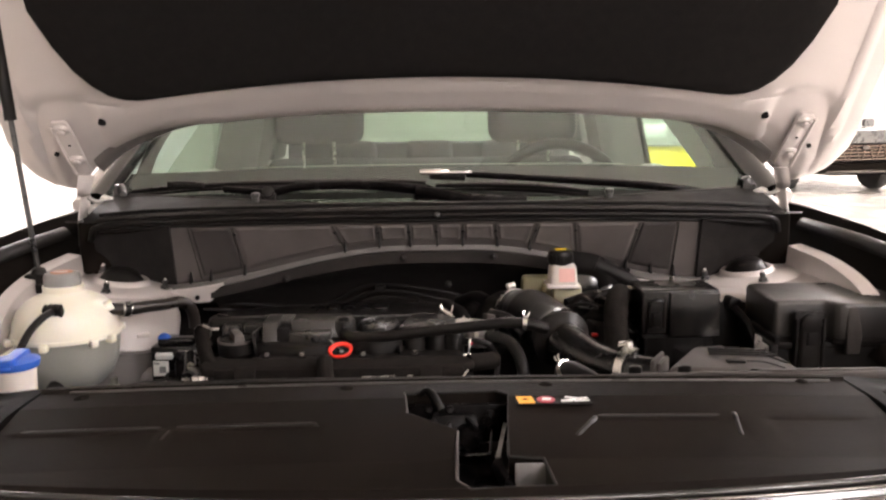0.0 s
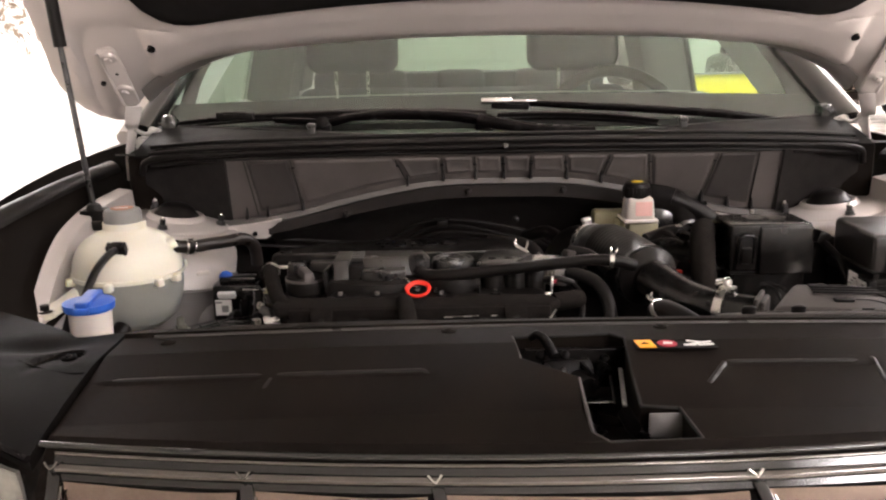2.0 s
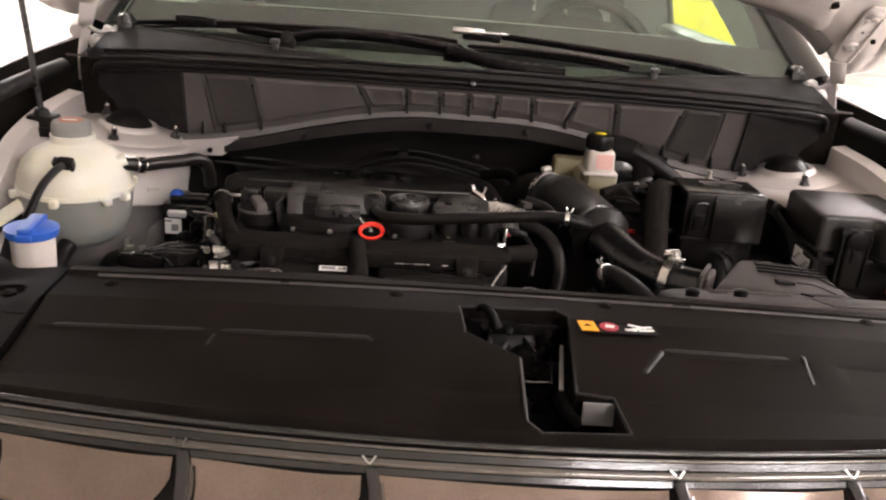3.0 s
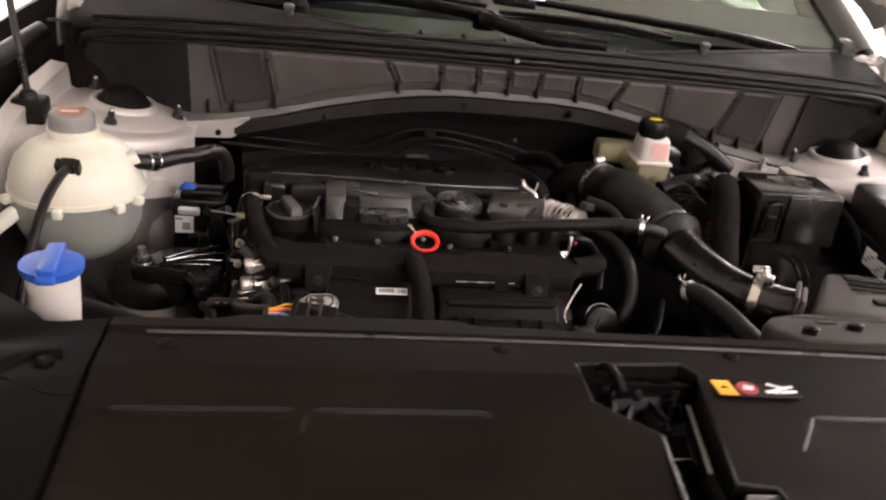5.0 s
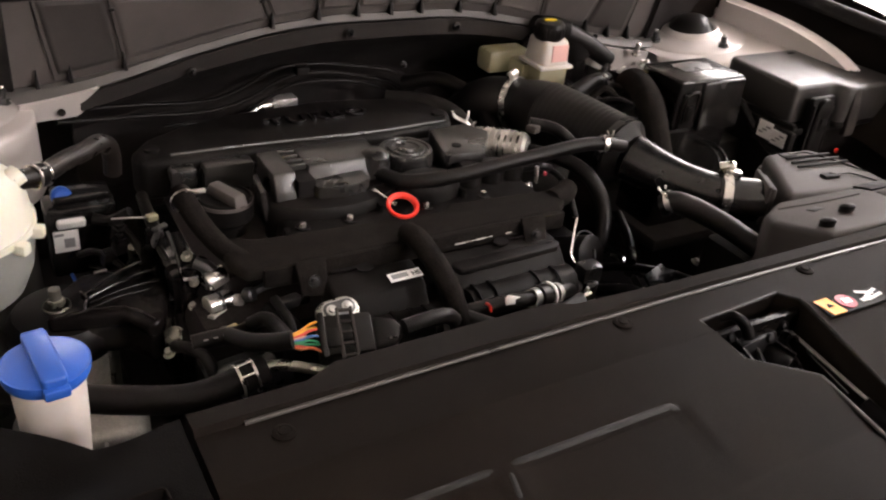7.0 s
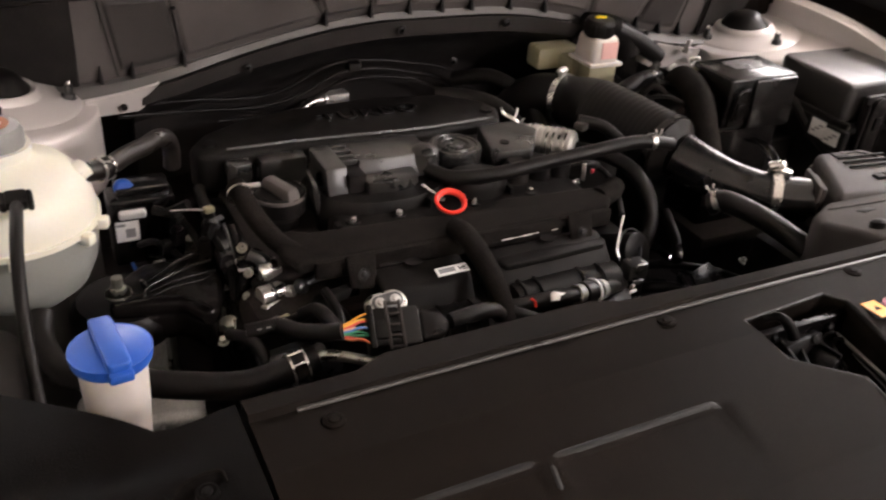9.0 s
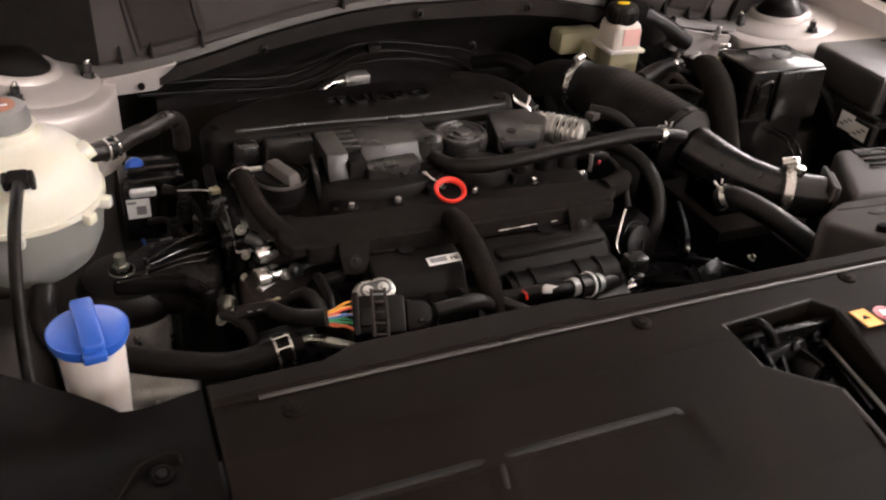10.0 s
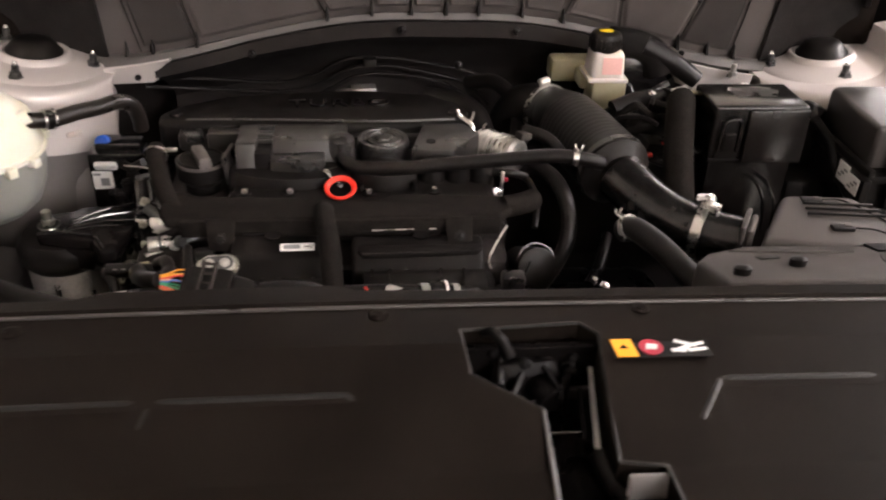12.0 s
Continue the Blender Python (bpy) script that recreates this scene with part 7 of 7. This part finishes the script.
# Glare on the sticker, put in as two pale patches.
for pts in ([(-0.036, 0.002), (-0.012, -0.004), (-0.018, 0.012), (-0.030, 0.014)], [(-0.002, 0.010), (0.020, 0.006), (0.028, 0.012), (0.006, 0.018)]):
    part("glare_patch", prism(pts, 0, 0.0004, 0, pose(0.410, 1.366, 1.0232)), POCKET, cov)
part("terminal_tab", box((0.338, 1.392, 1.012), (0.022, 0.010, 0.003), 0.001, (0, 0, -12)), AMBER, bat, "small yellowed tab")
for x in (0.404, 0.418):
    part("cable", tube([(x, 1.318, 0.925), (x + 0.001, 1.288, 0.926), (x + 0.006, 1.270, 0.908), (x + 0.010, 1.268, 0.87)], 0.0024, 8, 6), SHINY, bat, "thin black cable")
part("tray", box((0.42, 1.36, 0.779), (0.18, 0.16, 0.02), 0.004), VOID, bat)

# ---- fuse box ----
fuse = thing("fuse_box", (0.63, 1.34, 0.80), "matt black fuse box with a closed lid and latch", "fuse box")
part("body", joined(box((0.655, 1.345, 0.875), (0.235, 0.146, 0.15), 0.008), box((0.655, 1.340, 0.942), (0.245, 0.152, 0.012), 0.003)), PLASTIC_D, fuse)
lid_poly = [(0.541, 1.278), (0.546, 1.415), (0.556, 1.424), (0.715, 1.424), (0.775, 1.40), (0.780, 1.254), (0.640, 1.252), (0.628, 1.258), (0.622, 1.276), (0.610, 1.279)]
lid = part("lid", prism(lid_poly, 0.950, 1.010, 0.007, None, 3), FUSELID, fuse, "satin grey-black fuse box lid")
part("lid_skirt", prism([(x * 1.004 - 0.0026, y * 1.004 - 0.0053) for x, y in lid_poly], 0.944, 0.953, 0.002, None, 1), PLASTIC_D, lid)
part("lid_ridge", prism([(-0.010, 0.0), (0.012, 0.0), (0.016, 0.030), (0.008, 0.074), (-0.006, 0.074)], -0.004, 0.006, 0.003, pose(0.650, 1.250, 0.932, 84, 0, 0)), LIDGREY, lid, "raised rib on the front of the lid")
latch_bm = joined(box((0.590, 1.266, 0.955), (0.050, 0.010, 0.082), 0.004), box((0.590, 1.259, 0.940), (0.032, 0.010, 0.075), 0.005, seg=3), lathe([(0.016, -0.006), (0.016, 0.004), (0.012, 0.006)], (0.590, 1.258, 0.978), (90, 0, 0), 24), box((0.569, 1.262, 0.945), (0.005, 0.010, 0.080), 0.002), box((0.611, 1.262, 0.945), (0.005, 0.010, 0.080), 0.002))
part("latch", latch_bm, PLASTIC_D, fuse, "black latch on the lid's front")
part("latch_slot", box((0.590, 1.2525, 0.955), (0.014, 0.004, 0.020), 0.001), BLACKPRINT, fuse)
part("lid_mark", joined(ring_at((0.705, 1.316, 1.0104), (0, 0, 1), 0.0125, 0.001, 0.002, 28), box((0.702, 1.316, 1.0104), (0.003, 0.014, 0.001), 0, (0, 0, 20)), box((0.709, 1.316, 1.0104), (0.003, 0.014, 0.001), 0, (0, 0, 20))), PLASTIC_D, lid, "embossed oval mark")
part("lid_hole", box((0.672, 1.405, 1.0105), (0.014, 0.005, 0.001), 0), BLACKPRINT, lid)
part("loom", tube([(0.520, 1.400, 0.975), (0.531, 1.360, 0.955), (0.533, 1.320, 0.925), (0.545, 1.275, 0.900), (0.62, 1.248, 0.89)], 0.006, 10, 8), RUBBER, fuse, "black taped loom along the fuse box")
part("loom_plug", box((0.519, 1.405, 0.980), (0.022, 0.026, 0.022), 0.005, (0, 20, 10)), RUBBER, fuse)
part("label_holder", box((0.533, 1.288, 0.930), (0.012, 0.070, 0.034), 0.003), PLASTIC_D, fuse)
for y, z, h in ((1.301, 0.936, 0.026), (1.274, 0.932, 0.022)):
    fl = part("label", box((0.5262, y, z), (0.0012, 0.026, h), 0, (0, 0, 0)), WHITE, fuse, "white printed sticker")
    for k in range(3):
        part("print_bar", box((0.5252, y - 0.006 + 0.006 * k, z + 0.005 - 0.005 * k), (0.0012, 0.008, 0.0024), 0), GREYPRINT, fl)
part("lower_lip", box((0.540, 1.33, 0.952), (0.010, 0.14, 0.010), 0.003), PLASTIC_D, fuse)
part("red_dot", lathe([(0.004, 0), (0.004, 0.003)], (0.66, 1.262, 0.90), (90, 0, 0), 12), RED, fuse)
part("rear_module", box((0.57, 1.345, 0.86), (0.06, 0.12, 0.10), 0.006), PLASTIC_D, fuse)
# Added filler for the dark gap; it hides the silver panel behind.
part("gap_filler", joined(box((0.508, 1.412, 0.895), (0.075, 0.012, 0.17), 0.004), box((0.508, 1.375, 0.85), (0.060, 0.06, 0.10), 0.006)), PLASTIC_D, fuse, "added black filler between battery and fuse box")
part("grey_plug", box((0.465, 1.235, 0.905), (0.020, 0.016, 0.016), 0.003, (0, 0, 20)), LEVER, fuse)

# ---- air box and its inlet ----
air = thing("air_filter_box", (0.47, 1.08, 0.85), "dark grey plastic air filter box with ribbed lid", "air filter box")
LIDF = 1.066


def lid_top(x, y):
    """Height of the air box lid: flat, falling away to its far side and rolling over at its edges."""
    return 0.967 - 0.10 * max(0, LIDF + 0.035 - y) - 0.05 * max(0, x - 0.44)


outline = [(0.384, 1.186), (0.466, 1.182), (0.494, 1.128), (0.500, 1.075), (0.470, LIDF - 0.004), (0.316, LIDF + 0.016)]
lid_bm = prism(outline, 0.86, 0.967, 0.010, None, 4)
for v in lid_bm.verts:
    if v.co.z > 0.93:
        v.co.z += lid_top(v.co.x, v.co.y) - 0.967
lidp = part("lid", lid_bm, LIDGREY, air, "ribbed grey-black lid")
for i in range(3):
    y = 1.158 - 0.0125 * i
    part("lid_rib", box((0.438, y, lid_top(0.438, y) + 0.0006), (0.082 + 0.006 * i, 0.0030, 0.0030), 0.0006, (0, 1.5, -3)), BLACKPRINT, lidp)
part("lid_groove", tube([(x, y, lid_top(x, y) + 0.0003) for x, y in ((0.425, 1.170), (0.448, 1.168), (0.470, 1.135), (0.486, 1.10))], 0.0010, 6, 4), BLACKPRINT, lidp)
part("lid_groove", tube([(x, y, lid_top(x, y) + 0.0003) for x, y in ((0.432, 1.104), (0.455, 1.100), (0.478, 1.078))], 0.0010, 6, 4), BLACKPRINT, lidp)
for x, y in ((0.412, 1.170), (0.418, 1.106)):
    s = part("slot", box((x, y, lid_top(x, y) - 0.0005), (0.024, 0.011, 0.004), 0.001, (0, 0, -6)), BLACKPRINT, lidp, "dark slot")
    part("slot_clip", box((x + 0.006, y + 0.001, lid_top(x, y) + 0.0015), (0.008, 0.006, 0.002), 0.0008, (0, 0, -6)), LIDGREY, s)
part("lid_wall", prism([(0.378, 1.188), (0.468, 1.186), (0.500, 1.13), (0.506, 1.07), (0.32, LIDF + 0.02)], 0.80, 0.925, 0.006), PLASTIC_D, air)
inlet_poly = [(0.226, 0.960), (0.224, 1.030), (0.246, 1.058), (0.300, 1.086), (0.420, 1.078), (0.470, 1.070), (0.560, 1.060), (0.640, 1.010), (0.640, 0.950)]
TILT_IN = Matrix(((1, 0, 0, 0), (0, 1, 0, 0), (0, -0.30, 1, 0.332), (0, 0, 0, 1)))
inl = part("inlet_duct", prism(inlet_poly, 0.870, 0.953, 0.008, TILT_IN, 3), LIDGREY, air, "flat grey-black inlet duct")
part("duct_step", prism([(0.405, 0.96), (0.412, 1.020), (0.424, 1.045), (0.56, 1.040), (0.60, 1.00), (0.60, 0.96)], 0.948, 0.9555, 0.004, TILT_IN), LIDGREY, inl)
part("duct_fold", tube([(x, y, 0.953 - 0.30 * y + 0.332 + 0.0006) for x, y in ((0.270, 1.060), (0.330, 1.052), (0.400, 1.050))], 0.0014, 6, 4), LIDGREY, inl)
def on_inlet(bm):
    bm.transform(TILT_IN)
    return bm


part("inlet_mouth", on_inlet(box((0.456, 1.064, 0.9535), (0.058, 0.026, 0.004), 0.001)), BLACKPRINT, inl, "dark opening in the duct")
for x, y in ((0.318, 1.010), (0.250, 0.985)):
    part("push_pin", on_inlet(lathe([(0.008, 0.953), (0.0085, 0.960), (0.0065, 0.962), (0.003, 0.963)], (x, y, 0), n=24)), PLASTIC_D, inl)
part("embossed_mark", on_inlet(box((0.300, 1.035, 0.9538), (0.022, 0.010, 0.0012), 0.0004, (0, 0, 8))), PLASTIC_D, inl)
part("body", box((0.41, 1.12, 0.79), (0.20, 0.13, 0.14), 0.012), PLASTIC_D, air)

# ---- wiring and small fittings in the dark parts of the bay ----
harness = thing("wiring_harness", (0.27, 1.42, 0.92), "tangle of black taped wires and plugs beside the battery", "wiring")
rng = random.Random(11)
for i in range(11):
    x0, y0, z0 = 0.200 + rng.uniform(0, 0.06), 1.36 + rng.uniform(0, 0.10), 0.915 + rng.uniform(0, 0.05)
    pts = [(x0, y0, z0)]
    for k in range(4):
        x0, y0, z0 = x0 + rng.uniform(0.012, 0.036), y0 + rng.uniform(-0.020, 0.026), min(1.0, z0 + rng.uniform(-0.016, 0.026))
        pts.append((x0, y0, z0))
    part("cable", tube(pts, rng.choice((0.0028, 0.0035, 0.005, 0.0065)), 8, 6), rng.choice((RUBBER, FOAM, SHINY)), harness, "black taped cable")
for x, y, z, a in ((0.262, 1.392, 0.972, 20), (0.300, 1.405, 0.985, -25), (0.330, 1.430, 0.990, 40), (0.235, 1.355, 0.940, 10)):
    part("plug", joined(box((x, y, z), (0.026, 0.016, 0.014), 0.003, (8, 10, a)), box((x - 0.012, y, z + 0.002), (0.006, 0.019, 0.017), 0.002, (8, 10, a))), PLASTIC_D, harness)
part("steel_tab", prism([(-0.008, -0.004), (0.008, -0.003), (0.006, 0.004), (-0.006, 0.003)], 0, 0.001, 0.0003, pose(0.292, 1.418, 1.000, 20, 0, 30)), STEEL, harness, "small bright steel tab")
part("red_mark", box((0.296, 1.352, 0.955), (0.008, 0.005, 0.003), 0.0008, (20, 0, 0)), RED, harness)
side = thing("side_harness", (-0.42, 1.37, 0.86), "dark wires and plugs between relay box and engine", "wiring")
for pts, r, mt in (([(-0.445, 1.395, 0.865), (-0.430, 1.370, 0.880), (-0.410, 1.345, 0.872), (-0.398, 1.320, 0.850)], 0.004, RUBBER),
                   ([(-0.435, 1.392, 0.850), (-0.425, 1.362, 0.862), (-0.405, 1.330, 0.860)], 0.0028, SHINY),
                   ([(-0.456, 1.390, 0.845), (-0.452, 1.370, 0.838), (-0.448, 1.345, 0.840)], 0.0022, BLUE),
                   ([(-0.415, 1.400, 0.900), (-0.402, 1.372, 0.905), (-0.390, 1.340, 0.892), (-0.386, 1.300, 0.872)], 0.0045, RUBBER)):
    part("cable", tube(pts, r, 8, 6), mt, side)
for x, y, z, a in ((-0.420, 1.355, 0.878, 15), (-0.398, 1.338, 0.862, -20), (-0.404, 1.368, 0.900, 30)):
    part("plug", joined(box((x, y, z), (0.016, 0.012, 0.018), 0.002, (12, 0, a)), box((x, y - 0.002, z + 0.010), (0.010, 0.008, 0.006), 0.001, (12, 0, a))), PLASTIC_D, side)
part("grey_tab", box((-0.432, 1.345, 0.868), (0.014, 0.003, 0.010), 0.001, (30, 0, 10)), GREYCAP, side)
low_pipe = thing("gearbox_cables", (0.20, 1.14, 0.80), "black shift cables and bolts deep beside the engine", "cable")
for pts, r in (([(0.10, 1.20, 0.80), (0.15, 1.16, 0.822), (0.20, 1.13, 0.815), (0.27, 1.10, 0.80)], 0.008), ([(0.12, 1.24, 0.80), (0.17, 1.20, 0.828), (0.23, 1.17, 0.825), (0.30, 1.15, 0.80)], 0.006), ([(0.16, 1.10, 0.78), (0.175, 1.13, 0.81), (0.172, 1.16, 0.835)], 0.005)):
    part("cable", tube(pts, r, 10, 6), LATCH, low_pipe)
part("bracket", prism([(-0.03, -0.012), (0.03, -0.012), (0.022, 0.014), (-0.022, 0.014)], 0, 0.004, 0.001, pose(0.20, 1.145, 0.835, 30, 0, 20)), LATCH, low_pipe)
for x, y, z in ((0.193, 1.198, 0.832),):
    part("bolt", bolt((x, y, z), 0.0040, 0.005, (30, 0, 20)), STEEL, low_pipe)

lowtank = thing("radiator_side_tank", (-0.50, 1.14, 0.70), "dull grey radiator side tank low behind the cover", "radiator")
part("tank", box((-0.485, 1.175, 0.765), (0.12, 0.06, 0.11), 0.012, (0, 0, -8), 3), CAST, lowtank)
for i in range(4):
    part("tank_rib", box((-0.530 + 0.03 * i, 1.147 - 0.004 * i, 0.765), (0.004, 0.006, 0.10), 0.001, (0, 0, -8)), CAST, lowtank)


# ---- far side of the showroom ----
def suv(name, base, turn, paint, label):
    """A parked sport utility car, its nose towards -y before it is turned."""
    t = thing(name, base, label, "car")
    m = Matrix.Translation(base) @ pose(0, 0, 0, 0, 0, turn)

    def put(nm, bm, material, lab="", parent=None):
        bm.transform(m)
        return part(nm, bm, material, parent or t, lab)
    body = sheet(lambda u, v: ((0.93 - 0.05 * abs(v - 0.5) ** 2 * 4) * math.copysign(abs(math.sin(u)) ** 0.35, math.sin(u)), 4.5 * v, 0.66 + (0.36 + 0.05 * v) * math.copysign(abs(math.cos(u)) ** 0.45, math.cos(u))), lin(0, 2 * math.pi, 33), [0, 0.01, 0.03] + lin(0.08, 0.92, 14) + [0.97, 0.99, 1.0])
    put("body", body, paint)
    put("nose_panel", box((0, 0.045, 0.77), (1.74, 0.12, 0.52), 0.05, (0, 0, 0), 4), paint)
    put("bonnet", sheet(lambda u, v: (0.80 * u, 0.03 + 1.15 * v, 0.98 + 0.10 * v - 0.05 * u * u - 0.04 * (1 - v) ** 3), lin(-1, 1, 12), lin(0, 1, 8), 0.03), paint)
    put("cabin", prism([(1.15, 1.05), (4.35, 1.05), (4.1, 1.55), (3.7, 1.68), (2.2, 1.70), (1.9, 1.62)], -0.70, 0.70, 0.06, Matrix(((0, 0, 1, 0), (1, 0, 0, 0), (0, 1, 0, 0), (0, 0, 0, 1))), 3), BLACKPRINT, "dark tinted glass cabin")
    put("roof", box((0, 3.0, 1.70), (1.3, 1.7, 0.04), 0.015), paint)
    put("windscreen", box((0, 1.52, 1.36), (1.30, 0.86, 0.01), 0, (36, 0, 0)), GLASS)
    gr = put("grille", box((0, -0.005, 0.66), (1.45, 0.05, 0.30), 0.02), BLACKPRINT)
    for i in range(5):
        put("grille_slat", box((0, -0.035, 0.555 + 0.052 * i), (1.38 - 0.06 * abs(i - 2), 0.02, 0.028), 0.005), WARMCHROME, "", gr)
    for i in range(11):
        put("grille_post", box((-0.6 + 0.12 * i, -0.045, 0.66), (0.016, 0.02, 0.26), 0.003, (0, 16 if i % 2 else -16, 0)), WARMCHROME, "", gr)
    put("emblem", lathe([(0.06, 0), (0.055, 0.012)], (0, -0.07, 0.735), (90, 0, 0), 24, 0.6), CHROME, "plain oval chrome emblem")
    put("bumper", box((0, 0.02, 0.42), (1.72, 0.14, 0.16), 0.04), PLASTIC)
    put("skid_plate", box((0, -0.01, 0.36), (1.3, 0.10, 0.05), 0.015), CHROME)
    for sx in (-1, 1):
        put("headlight", box((sx * 0.80, 0.06, 0.80), (0.22, 0.14, 0.16), 0.03), LEVER)
        put("mirror", box((sx * 1.02, 1.35, 1.10), (0.20, 0.12, 0.15), 0.04), paint)
        for wy in (0.85, 3.6):
            w = put("wheel", lathe([(0.20, -0.10), (0.34, -0.11), (0.36, -0.07), (0.36, 0.07), (0.34, 0.11), (0.20, 0.10)], (sx * 0.84, wy, 0.36), (0, 90, 0), 36), TYRE, "black tyre")
            put("rim", lathe([(0.04, -0.10), (0.21, -0.095), (0.21, 0.095), (0.04, 0.10)], (sx * 0.84, wy, 0.36), (0, 90, 0), 24), CAST, "", w)
    return t


suv("parked_car", (6.92, 13.35, 0), 8, GREYPAINT, "dark grey sport utility car parked on the tile floor")
stand = thing("yellow_display_board", (2.72, 9.0, 0), "bright yellow display board standing on the floor", "display board")
part("panel", box((2.75, 9.0, 0.54), (1.50, 0.05, 0.85), 0.01), YELLOW, stand)
part("panel_rim", joined(box((2.75, 8.985, 0.966), (1.52, 0.09, 0.02), 0.005), box((2.01, 8.985, 0.54), (0.03, 0.07, 0.84), 0.005), box((3.49, 8.985, 0.54), (0.03, 0.07, 0.84), 0.005)), GREYCAP, stand)
part("foot", box((2.20, 9.0, 0.055), (0.06, 0.50, 0.11), 0.01), DARKSTEEL, stand)
part("foot", box((3.30, 9.0, 0.055), (0.06, 0.50, 0.11), 0.01), DARKSTEEL, stand)
# Added white block standing for spots of light beyond the side window.
part("white_spot", box((2.42, 9.0, 1.12), (0.26, 0.03, 0.14), 0.008), WHITE, stand, "white block for bright spots beyond the side window")

# dried branches hung on the white wall
WX, WY = RX0 + 0.03, 10.8
branch = thing("dried_branch_wreath", (WX, WY, 1.6), "pale dry branches with brown leaves hung on the white wall", "wall decoration")
part("wall_rail", tube([(WX, WY - 1.2, 2.4), (WX, WY + 0.9, 2.4)], 0.012, 8, 4), WALLPAINT, branch)
rng = random.Random(5)
twigs, leaves = [], []
for i in range(22):
    p0 = Vector((WX + 0.02, WY + rng.uniform(-1.3, 0.45), rng.uniform(2.1, 2.7)))
    p2 = p0 + Vector((rng.uniform(0, 0.12), rng.uniform(-0.4, 0.4), -rng.uniform(0.6, 1.25)))
    p1 = p0.lerp(p2, 0.5) + Vector((0.05, rng.uniform(-0.15, 0.15), 0))
    twigs.append(tube([p0, p1, p2], 0.004, 5, 5, lambda u: 1.2 - 0.9 * u))
    for k in range(10):
        q = p1.lerp(p2, k / 9) + Vector((rng.uniform(0, 0.08), rng.uniform(-0.12, 0.12), rng.uniform(-0.1, 0.1)))
        l = rng.uniform(0.03, 0.08)
        leaves.append(prism([(-l, 0), (-l * 0.3, l * 0.35), (l, 0), (-l * 0.3, -l * 0.35)], -0.001, 0.001, 0, pose(*q, rng.uniform(0, 360), rng.uniform(0, 360), rng.uniform(0, 360))))
part("brushwood", joined(*twigs), STRAW, branch)
part("foliage", joined(*leaves), STRAW, branch, "dry brown leaves")

# ---- polished floor tiles, each laid on the grouted bed ----
TS = 0.9
tile_mesh = bpy.data.meshes.new("floor_tile")
tb2 = box((0, 0, -0.004), (TS - 0.006, TS - 0.006, 0.008), 0.0015, seg=1)
tb2.to_mesh(tile_mesh)
tb2.free()
tile_mesh.materials.append(TILE)
rest = []
for i in range(int((RX1 - RX0) / TS)):
    for j in range(int((RY1 - RY0) / TS)):
        x, y = RX0 + TS * (i + 0.5), RY0 + TS * (j + 0.5)
        if 4.5 < y < 18.0:
            t = new("floor_tile", tile_mesh)
            t.parent = floor
            t.location = (x, y, 0)
        else:
            rest.append((x, y))
grid_v, grid_f = [], []
h = TS / 2 - 0.003
for x, y in rest:
    n = len(grid_v)
    grid_v += [(x - h, y - h, 0), (x + h, y - h, 0), (x + h, y + h, 0), (x - h, y + h, 0), (x - h, y - h, -0.008), (x + h, y - h, -0.008), (x + h, y + h, -0.008), (x - h, y + h, -0.008)]
    grid_f += [(n, n + 1, n + 2, n + 3), (n, n + 4, n + 5, n + 1), (n + 1, n + 5, n + 6, n + 2), (n + 2, n + 6, n + 7, n + 3), (n + 3, n + 7, n + 4, n)]
gm = bpy.data.meshes.new("floor_tiling")
gm.from_pydata(grid_v, [], grid_f)
gm.materials.append(TILE)
go = new("floor_tiling", gm)
go.parent = floor
tagged(go, "cream polished floor tiling", kind="stuff")
